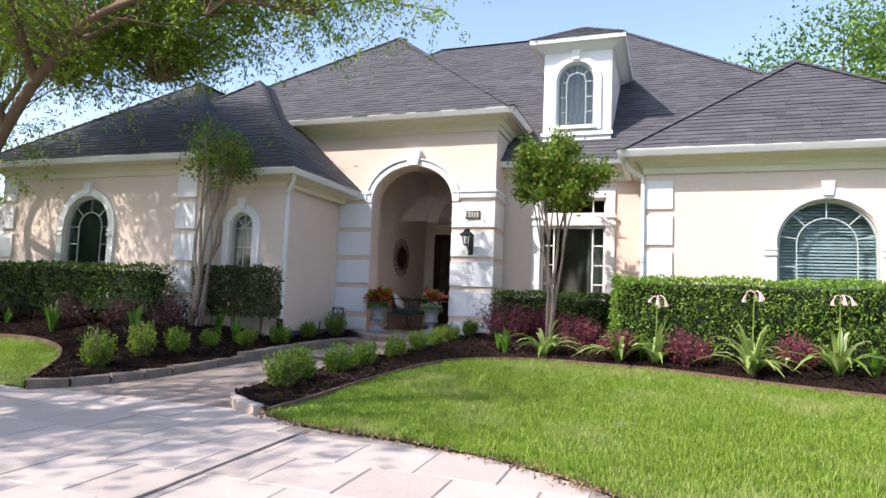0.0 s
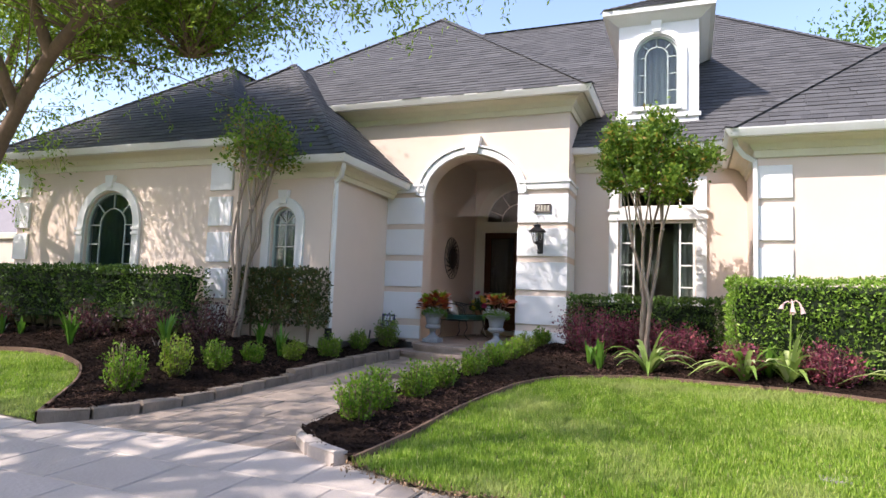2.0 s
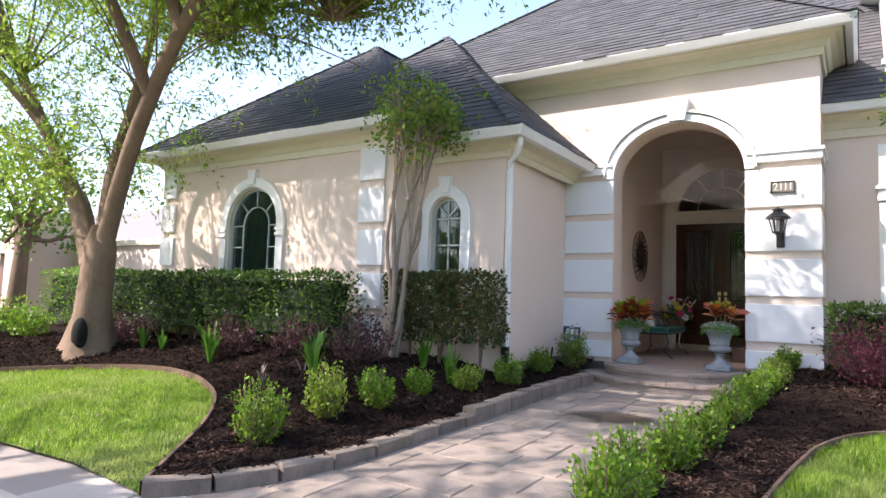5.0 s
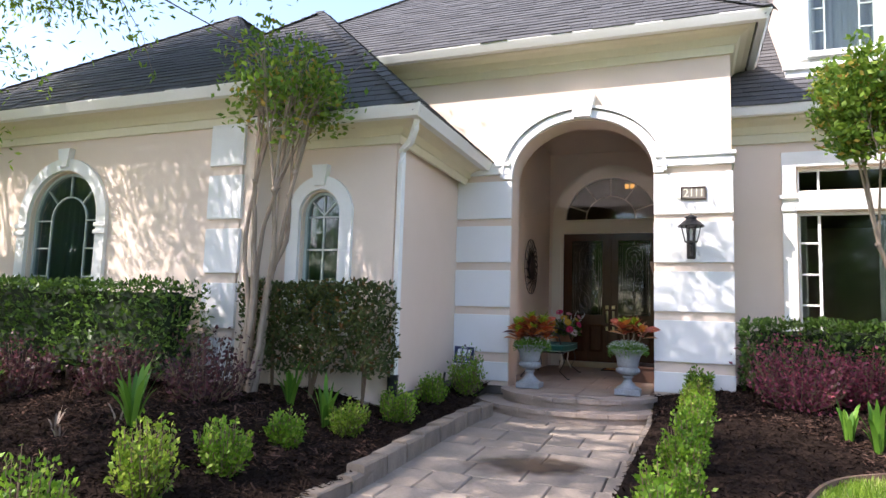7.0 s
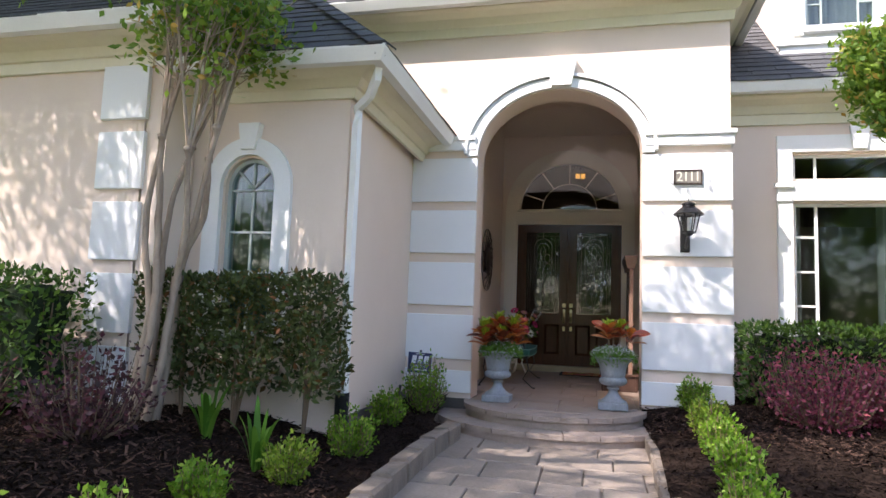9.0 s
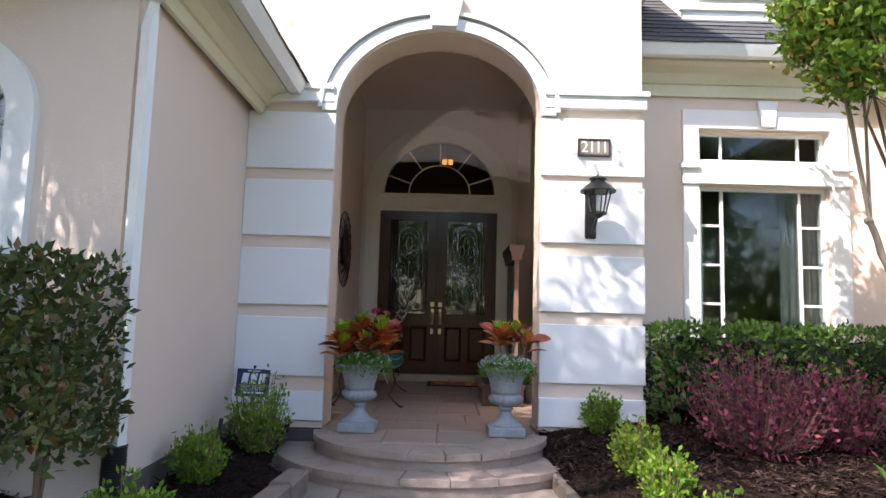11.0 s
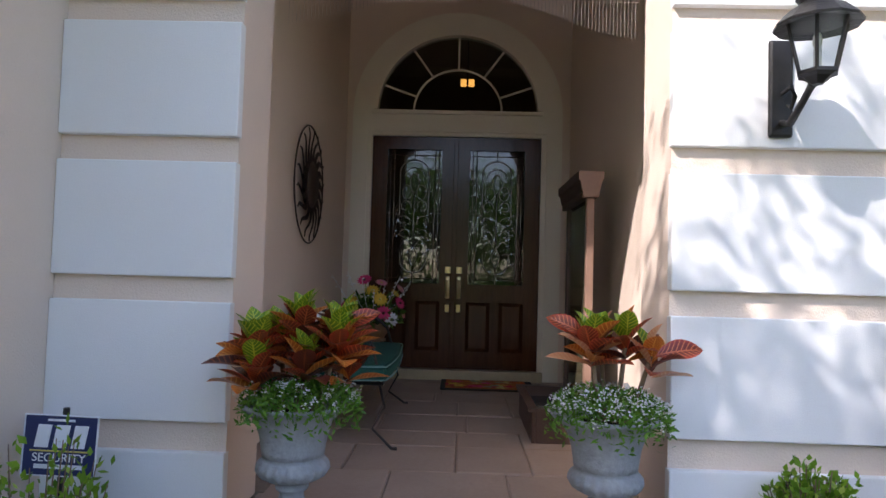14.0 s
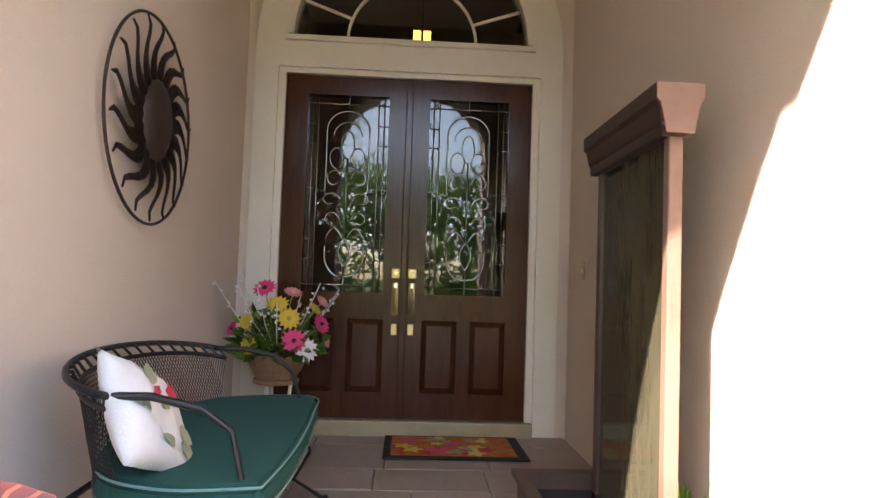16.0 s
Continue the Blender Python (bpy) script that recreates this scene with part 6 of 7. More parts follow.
def croton_mat(name, base, edge, vein):
    """A leaf with a pale midrib and side veins, reddening to its rim; uv: along, across."""
    m, n, l, p = nodes_of(name)
    uv = n.new("ShaderNodeUVMap")
    sep = n.new("ShaderNodeSeparateXYZ")
    l.new(uv.outputs[0], sep.inputs[0])

    def math_node(op, a, b=None, c=None):
        q = n.new("ShaderNodeMath")
        q.operation = op
        for i, s in enumerate((a, b, c)):
            if s is None:
                continue
            if isinstance(s, (int, float)):
                q.inputs[i].default_value = s
            else:
                l.new(s, q.inputs[i])
        return q.outputs[0]
    v = math_node("ABSOLUTE", math_node("MULTIPLY_ADD", sep.outputs["Y"], 2.0, -1.0))
    ribs = math_node("SINE", math_node("MULTIPLY_ADD", math_node("SUBTRACT", sep.outputs["X"], math_node("MULTIPLY", v, 0.16)), 62.0, 0.0))
    side = math_node("GREATER_THAN", ribs, 0.72)
    mid = math_node("LESS_THAN", v, 0.07)
    lines = math_node("MAXIMUM", side, mid)
    rim = math_node("POWER", v, 3.0)
    mix = n.new("ShaderNodeMix")
    mix.data_type = "RGBA"
    mix.inputs["A"].default_value, mix.inputs["B"].default_value = (*base, 1), (*edge, 1)
    nz = n.new("ShaderNodeTexNoise")
    nz.inputs["Scale"].default_value = 14
    l.new(math_node("MULTIPLY", math_node("ADD", rim, nz.outputs["Fac"]), 0.6), mix.inputs["Factor"])
    mv = n.new("ShaderNodeMix")
    mv.data_type = "RGBA"
    mv.inputs["B"].default_value = (*vein, 1)
    l.new(mix.outputs["Result"], mv.inputs["A"])
    l.new(math_node("MULTIPLY", lines, 0.85), mv.inputs["Factor"])
    l.new(mv.outputs["Result"], p.inputs["Base Color"])
    p.inputs["Roughness"].default_value = 0.32
    tr = n.new("ShaderNodeBsdfTranslucent")
    l.new(mv.outputs["Result"], tr.inputs["Color"])
    ms = n.new("ShaderNodeMixShader")
    ms.inputs[0].default_value = 0.3
    l.new(p.outputs[0], ms.inputs[1])
    l.new(tr.outputs[0], ms.inputs[2])
    l.new(ms.outputs[0], n["Material Output"].inputs["Surface"])
    return m


CROTON = [croton_mat("croton_green", (0.07, 0.19, 0.01), (0.22, 0.34, 0.02), (0.60, 0.60, 0.05)),
          croton_mat("croton_red", (0.065, 0.03, 0.013), (0.50, 0.05, 0.028), (0.70, 0.17, 0.06)),
          croton_mat("croton_orange", (0.38, 0.09, 0.014), (0.72, 0.21, 0.04), (0.78, 0.36, 0.08)),
          croton_mat("croton_dark", (0.05, 0.016, 0.014), (0.15, 0.028, 0.02), (0.30, 0.08, 0.03)),
          croton_mat("croton_peach", (0.66, 0.33, 0.16), (0.62, 0.22, 0.10), (0.72, 0.45, 0.26))]


def croton_leaf(base, d, length, width, material, parent, curl, roll=0.0):
    """One broad leaf, cupped along its midrib."""
    d = Vector(d).normalized()
    side = d.cross(Vector((0, 0, 1)))
    side = side.normalized() if side.length > 0.01 else Vector((1, 0, 0))
    side = Matrix.Rotation(roll, 3, d) @ side
    up = side.cross(d)
    bm = B()
    uvl = bm.loops.layers.uv.new("UVMap")
    rows = []
    n = 8
    for i in range(n + 1):
        u = i / n
        w = width * (math.sin(math.pi * (u ** 1.12)) ** 0.85) * 0.5 + 0.003
        c = Vector(base) + d * length * u + up * (curl * length * (0.25 * math.sin(u * 2.2) - 0.42 * u * u))
        rows.append([(bm.verts.new(c + side * w * s + up * (abs(s) * w * 0.35)), u, (s + 1) / 2) for s in (-1, -0.5, 0, 0.5, 1)])
    for r0, r1 in zip(rows, rows[1:]):
        for k in range(4):
            q = (r0[k], r0[k + 1], r1[k + 1], r1[k])
            f = bm.faces.new([a[0] for a in q])
            for lp, a in zip(f.loops, q):
                lp[uvl].uv = (a[1], a[2])
    return part("leaf", bm, material, parent, "", True)


def croton(label, x, y, z, heads, seed, warm, reach=()):
    rr = random.Random(seed)
    c = thing("croton", label, "plant", (x, y, z), "crotons in the urns")
    for hx, hy, hz, n, size in heads:
        part("stem", tube(B(), [(hx * 0.35, hy * 0.35, -0.03), (hx * 0.75, hy * 0.75, hz * 0.5), (hx, hy, hz)], [0.012, 0.010, 0.008], 7), BARK, c)
        for i in range(n):
            u = i / n
            a = i * 2.4 + rr.uniform(-0.3, 0.3)
            tilt = 1.25 - 1.2 * u + rr.uniform(-0.12, 0.12)
            d = (math.cos(a) * math.cos(tilt), math.sin(a) * math.cos(tilt), math.sin(tilt))
            L = size * rr.uniform(0.75, 1.08) * (0.72 + 0.22 * u)
            if warm:
                m = CROTON[rr.choice((0, 2, 4, 0))] if u < 0.3 else CROTON[rr.choice((2, 4, 1, 2, 1, 3))]
            else:
                m = CROTON[0] if u < 0.27 else CROTON[rr.choice((1, 1, 2, 1, 3))] if u < 0.75 else CROTON[rr.choice((3, 1, 2, 3))]
            croton_leaf((hx, hy, hz - u * 0.10), d, L, L * 0.50, m, c, rr.uniform(0.0, 0.5), rr.uniform(-0.3, 0.3))
    for bx_, by_, bz_, dx, dy, dz, L in reach:
        croton_leaf((bx_, by_, bz_), (dx, dy, dz), L, L * 0.42, CROTON[1], c, 0.25, -0.9 if dx < 0 else 0.9)
    return c


def alyssum(label, x, y, z, seed, white):
    rng = np.random.default_rng(seed)
    t = thing("trailing_flowers", label, "plant", (x, y, z), "white flowers in the urns")
    n = 2600
    a = rng.uniform(0, 2 * math.pi, n)
    r = 0.235 * np.sqrt(rng.uniform(0, 1, n))
    zz = 0.085 * np.cos(r / 0.25 * 1.4) + rng.uniform(-0.06, 0.03, n) - 0.07 * np.clip((r - 0.19) / 0.05, 0, 1) * rng.random(n)
    P = np.stack([r * np.cos(a), r * np.sin(a), zz], 1)
    N = np.stack([np.cos(a) * 0.6, np.sin(a) * 0.6, np.full(n, 0.7)], 1)
    f = leaves("foliage", P, 0.028, SWORD, t, N, rng=rng, width=0.35)
    m = white
    bm = B()
    for i in range(m):
        aa, rad = rng.uniform(0, 2 * math.pi), 0.24 * math.sqrt(rng.uniform(0.02, 1))
        c = Vector((rad * math.cos(aa), rad * math.sin(aa), 0.10 * math.cos(rad / 0.26 * 1.4) + 0.02 - 0.13 * max(0, (rad - 0.2) / 0.1) * rng.random()))
        for j in range(7):
            p = c + Vector(rng.normal(0, 0.009, 3))
            q = Vector(rng.normal(0, 1, 3)) * 0.5 + Vector((0, -0.3, 1))
            s = q.cross(Vector((0.3, 0.7, 0.1))).normalized() * 0.0052
            w = q.cross(s).normalized() * 0.0052
            bm.faces.new([bm.verts.new(v) for v in (p + s, p + w, p - s, p - w)])
    b = part("blossom", bm, BLOSSOM, t, "tiny white flower heads")
    b["kind"] = "stuff"
    return t


BLOSSOM = mat("white_blossom", (0.62, 0.62, 0.60), None, 0.7, trans=0.25)
UZ = 0.274
UL, URR = (-2.42, -0.14), (-1.20, -0.16)
urn(UL[0], UL[1], UZ)
urn(URR[0], URR[1], UZ)
croton("croton with broad red, orange and green veined leaves", UL[0], UL[1], UZ + 0.50, [(-0.15, -0.05, 0.27, 26, 0.21), (0.0, 0.07, 0.34, 26, 0.21), (0.17, -0.02, 0.29, 26, 0.21), (-0.13, -0.10, 0.18, 18, 0.22), (0.05, -0.08, 0.22, 20, 0.21), (0.15, 0.11, 0.33, 24, 0.21), (-0.09, 0.08, 0.26, 20, 0.22), (0.20, 0.06, 0.20, 16, 0.21)], 4, False, [(0.16, 0.05, 0.33, 0.17, 0.03, 0.08, 0.175)])
croton("croton with bright orange and peach veined leaves", URR[0], URR[1], UZ + 0.50, [(-0.06, 0.0, 0.31, 20, 0.21), (0.08, 0.03, 0.33, 14, 0.20), (0.17, 0.0, 0.27, 9, 0.19), (0.0, 0.10, 0.33, 8, 0.2)], 8, True, [(-0.08, 0.03, 0.34, -0.16, 0.06, 0.07, 0.17), (0.18, 0.0, 0.27, 0.2, 0.02, 0.03, 0.2)])
alyssum("trailing green foliage with scattered white flowers in an urn", UL[0] + 0.03, UL[1] - 0.03, UZ + 0.535, 31, 95)
alyssum("trailing foliage thick with small white flowers in an urn", URR[0], URR[1] - 0.03, UZ + 0.535, 32, 150)

# wall lantern
lamp = thing("wall_lantern", "black metal coach lantern on a scrolled bracket", "wall lamp", (-0.47, 0.0, 2.18))
part("backplate", bx(-0.05, 0.05, -0.025, 0.0, -0.24, 0.17, bevel=0.012), BLACK, lamp)
bm = B()
tube(bm, [(0, -0.02, -0.18), (0.0, -0.09, -0.20), (0.0, -0.17, -0.15), (0.0, -0.24, -0.10), (0, -0.28, -0.075)], [0.014, 0.016, 0.014, 0.014, 0.02], 8)
tube(bm, [(0, -0.03, -0.06), (0.0, -0.10, -0.05), (0.0, -0.13, -0.10), (0, -0.10, -0.14), (0, -0.07, -0.12)], [0.008, 0.01, 0.01, 0.008, 0.006], 8)
part("bracket", bm, BLACK, lamp, "scrolled iron bracket", True)
C = (0, -0.29)


def hexa(r, z):
    return [(C[0] + r * math.cos(k * math.pi / 3), C[1] + r * math.sin(k * math.pi / 3), z) for k in range(6)]


lo, hi = hexa(0.066, -0.06), hexa(0.110, 0.13)
for k in range(6):
    part("bar", tube(B(), [lo[k], hi[k]], 0.007, 6), BLACK, lamp)
    bm = B()
    k2 = (k + 1) % 6
    bm.faces.new([bm.verts.new(v) for v in (lo[k], lo[k2], hi[k2], hi[k])])
    bmesh.ops.solidify(bm, geom=bm.faces[:], thickness=0.003)
    part("pane", bm, CLEAR, lamp, "clear lantern glass")
part("base", lathe(B(), [(0.02, -0.10), (0.05, -0.075), (0.075, -0.065), (0.075, -0.052), (0.06, -0.05)], 6, (C[0], C[1], 0)), BLACK, lamp)
part("roof", lathe(B(), [(0.105, 0.128), (0.150, 0.118), (0.152, 0.127), (0.105, 0.175), (0.062, 0.205), (0.058, 0.228), (0.075, 0.228), (0.072, 0.236), (0.03, 0.256), (0.008, 0.262), (0.004, 0.272), (0.002, 0.30)], 12, (C[0], C[1], 0)), BLACK, lamp)
part("candle", lathe(B(), [(0.014, -0.05), (0.014, 0.03), (0.011, 0.035), (0.018, 0.06), (0.014, 0.085), (0.003, 0.10)], 10, (C[0], C[1], 0)), WHITE, lamp, "white candle tube and bulb", True)


# writing
def words(name, body, size, at, material, parent, extrude=0.002, align="CENTER"):
    cu = bpy.data.curves.new(name, "FONT")
    cu.body, cu.size, cu.extrude = body, size, extrude
    cu.align_x, cu.align_y = align, "CENTER"
    me_ob = new(name, cu)
    me = bpy.data.meshes.new_from_object(me_ob.evaluated_get(bpy.context.evaluated_depsgraph_get()))
    bpy.data.objects.remove(me_ob)
    me.materials.append(material)
    ob = new(name, me)
    ob.parent = parent
    ob.matrix_local = pose(*at, 90, 0, 0)
    return ob


plate = thing("house_number", "dark plaque with raised pale house number 2111", "house number", (-0.44, 0.0, 2.755))
part("plaque", bx(-0.14, 0.14, -0.018, 0.0, -0.075, 0.075, bevel=0.004), PLATE, plate)
part("rim", slab(B(), rect(-0.145, 0.145, -0.08, 0.08), [rect(-0.128, 0.128, -0.063, 0.063)], -0.026, -0.004), RUST_IRON, plate)
for nx, digit in ((-0.085, "2"), (-0.02, "1"), (0.038, "1"), (0.096, "1")):
    words("numeral", digit, 0.145, (nx, -0.020, 0.0), NUMERAL, plate, 0.004)

sign = thing("yard_sign", "small navy security yard sign on a black stake", "sign", (-3.31, -0.27, 0.2))
part("stake", tube(B(), [(0, 0.02, -0.15), (0, 0.02, 0.56)], 0.012, 8), BLACK, sign)
part("panel", bx(-0.135, 0.135, -0.006, 0.006, 0.31, 0.535, bevel=0.003), NAVY, sign)
part("rim", slab(B(), rect(-0.137, 0.137, 0.308, 0.537), [rect(-0.1335, 0.1335, 0.3115, 0.5335)], -0.009, 0.0), SIGN_WHITE, sign)
bm = B()
for k in range(3):
    x = -0.095 + k * 0.068
    slab(bm, [(x, 0.415), (x + 0.05, 0.415), (x + 0.062, 0.50), (x + 0.012, 0.50)], [], -0.010, -0.005)
part("emblem", bm, SIGN_WHITE, sign, "white block emblem")
part("line", bx(-0.11, 0.11, -0.010, -0.005, 0.400, 0.405), GOLD, sign)
words("lettering", "SECURITY", 0.045, (0, -0.008, 0.376), SIGN_WHITE, sign, 0.001)
part("small_line", bx(-0.09, 0.09, -0.009, -0.005, 0.336, 0.352), SIGN_WHITE, sign)
part("small_line", bx(-0.05, 0.05, -0.009, -0.005, 0.514, 0.522), SIGN_WHITE, sign)
sign.matrix_basis = pose(-3.29, -0.27, 0.225, 0, 2, 4)
stk = thing("garden_stake", "thin black metal stake in the mulch", "stake", (-0.47, -0.10, 0.15))
part("rod", tube(B(), [(0, 0, -0.1), (0, 0, 0.42)], 0.012, 8), BLACK, stk)
stk2 = thing("garden_stake", "black metal stake leaning by the wall", "stake", (-3.32, -1.0, 0.2))
part("rod", tube(B(), [(0, 0, -0.1), (0.06, -0.02, 0.28)], 0.014, 8), BLACK, stk2)

# downspouts
def downspout(label, pts, foot):
    d = thing("downspout", label, "downspout", foot)
    o = Vector(foot)
    bm = B()
    tube(bm, [Vector(p) - o for p in pts], 0.042, 4)
    part("pipe", bm, WHITE, d, "white metal pipe")
    bm = B()
    pr = []
    for k in range(26):
        pr += [(0.052, k * 0.014), (0.062, k * 0.014 + 0.007)]
    lathe(bm, pr, 14, (0, -0.02, -0.12))
    part("flex_pipe", bm, RUBBER, d, "black corrugated drain pipe", False)
    return d


downspout("white downspout with a black corrugated foot at the corner", [(-3.12, -2.45, 3.17), (-3.14, -2.44, 3.08), (-3.22, -2.36, 2.97), (-3.36, -2.26, 2.90), (-3.365, -2.25, 2.75), (-3.365, -2.25, 0.52)], (-3.365, -2.25, 0.30))
downspout("white downspout at the corner of the wing", [(2.62, -1.2, 3.53), (2.64, -1.19, 3.42), (2.75, -1.12, 3.30), (2.89, -1.07, 3.22), (2.90, -1.065, 3.05), (2.90, -1.065, 0.45)], (2.90, -1.065, 0.24))

# fountain
f = thing("wall_fountain", "bronze-framed glass water-wall fountain with a planter base", "fountain", (-1.04, 1.95, 0.272))
for x0, x1, y0, y1 in ((-0.26, -0.235, -0.47, 0.42), (0.165, 0.19, -0.47, 0.42), (-0.235, 0.165, -0.47, -0.445), (-0.235, 0.165, 0.395, 0.42)):
    part("basin_side", bx(x0, x1, y0, y1, 0, 0.22, bevel=0.006), FOUNT, f)
part("basin_rim", slab(B(), [(-0.285, -0.495), (0.205, -0.495), (0.205, 0.445), (-0.285, 0.445)], [[(-0.225, -0.435), (0.155, -0.435), (0.155, 0.385), (-0.225, 0.385)]], 0.205, 0.228, "xy"), FOUNT, f)
part("water", bx(-0.235, 0.165, -0.445, 0.395, 0.02, 0.15), WATER, f, "dark water with fallen petals")
# front post takes the paler sunlit colour, rear post the plain bronze
for y, m in ((-0.40, FOUNT_LIT), (0.36, FOUNT)):
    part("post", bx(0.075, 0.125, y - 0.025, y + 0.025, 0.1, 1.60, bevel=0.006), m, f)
part("glass_panel", bx(0.092, 0.110, -0.37, 0.33, 0.1, 1.60), PANEL, f, "wet glass panel")
bm = sweep(B(), [(0.0, 1.60), (0.008, 1.60), (0.008, 1.635), (0.016, 1.645), (0.028, 1.70), (0.042, 1.715), (0.042, 1.77), (0.0, 1.77)], [(0.055, 0.42), (0.055, -0.42), (0.135, -0.42), (0.135, 0.42)])
part("cornice", bm, FOUNT, f, "dark moulded cornice")
part("cornice_top", bx(0.05, 0.14, -0.424, 0.42, 1.595, 1.768), FOUNT, f)
part("cap_end", slab(B(), [(0.047, 1.60), (0.143, 1.60), (0.151, 1.645), (0.163, 1.70), (0.177, 1.715), (0.177, 1.768), (0.013, 1.768), (0.013, 1.715), (0.027, 1.70), (0.039, 1.645)], [], -0.470, -0.4625), FOUNT_LIT, f, "copper-toned end of the cornice, paler for bounced sun")
part("petal", bx(-0.11, -0.06, -0.30, -0.26, 0.15, 0.165, bevel=0.006), mat("pink_petal", (0.6, 0.08, 0.25), None, 0.7), f, "pink fallen flower")

# loveseat
seat = thing("iron_loveseat", "black wrought-iron mesh loveseat with a green cushion", "bench", (-2.52, 1.75, 0.272))
TH = 0.53


def back_curve(u, h):
    a = math.pi * (0.5 + 1.0 * u)
    return Vector((0.02 + 0.34 * math.cos(a), TH * math.sin(a) * 1.0, h + 0.05 * math.sin(math.pi * u)))


n = 44
top = [back_curve(k / n, 0.62) + Vector((-0.08, 0, 0)) for k in range(n + 1)]
top2 = [back_curve(k / n, 0.66) + Vector((-0.13, 0, 0)) for k in range(n + 1)]
bot = [back_curve(k / n, 0.36) for k in range(n + 1)]
part("top_rail", tube(B(), top2, 0.011, 8), BLACK, seat, "", True)
part("inner_rail", tube(B(), top, 0.009, 8), BLACK, seat, "", True)
part("lower_rail", tube(B(), bot, 0.009, 8), BLACK, seat, "", True)
net = B()
for k in range(0, n * 2):
    for s in (-1, 1):
        u0, u1 = k / (n * 2), k / (n * 2) + s * 0.10
        if 0 <= u1 <= 1:
            a0, b0 = back_curve(u0, 0.36), back_curve(u0, 0.62) + Vector((-0.08, 0, 0))
            a1, b1 = back_curve(u1, 0.36), back_curve(u1, 0.62) + Vector((-0.08, 0, 0))
            tube(net, [a0, (a0 + b1) / 2 + (back_curve((u0 + u1) / 2, 0.49) + Vector((-0.04, 0, 0)) - (a0 + b1) / 2) * 0.9, b1], 0.0019, 3, False)
o = part("mesh_back", net, BLACK, seat, "black diamond wire mesh")
o["kind"] = "stuff"
scr = B()
for k in range(0, n, 2):
    a, b = top[k], top2[min(k + 2, n)]
    tube(scr, [a, (a + b) / 2 + Vector((0, 0, 0.02)), b], 0.006, 5, False)
part("scroll", scr, BLACK, seat, "scrolled iron between the rails")["kind"] = "stuff"
for s in (-1, 1):
    e = top2[0] if s > 0 else top2[-1]
    part("arm", tube(B(), [e, e + Vector((0.16, 0, 0.0)), e + Vector((0.34, 0, -0.03)), e + Vector((0.44, -0.02 * s, -0.09)), Vector((0.40, 0.55 * s, 0.40)), Vector((0.40, 0.55 * s, 0.34))], 0.011, 8), BLACK, seat, "", True)
    for x0, x1, xf in ((0.40, 0.36, 0.52), (-0.26, -0.26, -0.36)):
        part("leg", tube(B(), [(x0, 0.53 * s, 0.36), (x0 + (0.05 if x0 > 0 else -0.03), 0.55 * s, 0.22), (x1, 0.55 * s, 0.10), (xf, 0.60 * s, 0.006), (xf + 0.04, 0.60 * s, 0.006)], [0.011, 0.010, 0.009, 0.009, 0.012], 8), BLACK, seat, "", True)
part("seat_frame", tube(B(), [(0.43, -0.56, 0.35), (0.43, 0.56, 0.35), (-0.28, 0.50, 0.35), (-0.30, -0.50, 0.35), (0.43, -0.56, 0.35)], 0.011, 8), BLACK, seat, "", True)
bm = B()
ol = [(0.46, -0.58), (0.50, -0.3), (0.51, 0.0), (0.50, 0.3), (0.46, 0.58), (0.15, 0.60), (-0.12, 0.50), (-0.28, 0.25), (-0.31, 0.0), (-0.28, -0.25), (-0.12, -0.50), (0.15, -0.60)]
ol = [tuple(p) for p in smooth_line(ol + [ol[0]], 5)[:-1]]
slab(bm, ol, [], 0.365, 0.455, "xy")
bmesh.ops.bevel(bm, geom=[e for e in bm.edges if e.is_boundary is False and e.calc_face_angle(0) > 1.0], offset=0.022, segments=3, affect="EDGES")
cush = part("cushion", bm, GREEN_CLOTH, seat, "dark green seat cushion", False)
for z in (0.374, 0.448):
    part("piping", tube(B(), [(x * 1.003, y * 1.003, z) for x, y in ol + [ol[0]]], 0.004, 6), PIPING, cush, "pale green piping")
seat.matrix_basis = pose(-2.61, 1.91, 0.272, 0, 0, 2) @ Matrix.Diagonal((0.80, 1.17, 1.1, 1))

pil = thing("throw_pillow", "white throw pillow with a red and sage floral print", "pillow", (-2.60, 1.52, 0.94))
bm = B()
bmesh.ops.create_grid(bm, x_segments=14, y_segments=14, size=0.2)
back = bmesh.ops.duplicate(bm, geom=bm.verts[:] + bm.edges[:] + bm.faces[:])
bv = {v for v in back["geom"] if isinstance(v, bmesh.types.BMVert)}
for v in bm.verts:
    k = max(0.0, (1 - (v.co.x / 0.2) ** 2) * (1 - (v.co.y / 0.2) ** 2)) ** 0.45
    pinch = 1 - 0.08 * (1 - abs(v.co.x * v.co.y) / 0.04)
    v.co.x *= pinch
    v.co.y *= pinch
    v.co.z = 0.075 * k * (-1 if v in bv else 1) + 0.004 * math.sin(v.co.x * 60) * k
bmesh.ops.remove_doubles(bm, verts=bm.verts, dist=0.003)
bmesh.ops.recalc_face_normals(bm, faces=bm.faces)
part("cover", bm, PILLOW, pil, "", True)
rr = random.Random(2)
for k in range(9):
    bm = B()
    x, y = rr.uniform(-0.13, 0.13), rr.uniform(-0.13, 0.13)
    kz = max(0.0, (1 - (x / 0.2) ** 2) * (1 - (y / 0.2) ** 2)) ** 0.45
    bmesh.ops.create_circle(bm, cap_ends=True, segments=9, radius=rr.uniform(0.02, 0.04), matrix=Matrix.Translation((x * 0.92, y * 0.92, 0.075 * kz + 0.007)))
    for v in bm.verts:
        v.co += Vector((rr.uniform(-0.008, 0.008), rr.uniform(-0.012, 0.012), 0))
    part("print", bm, RED if k % 3 == 0 else SAGE, pil)
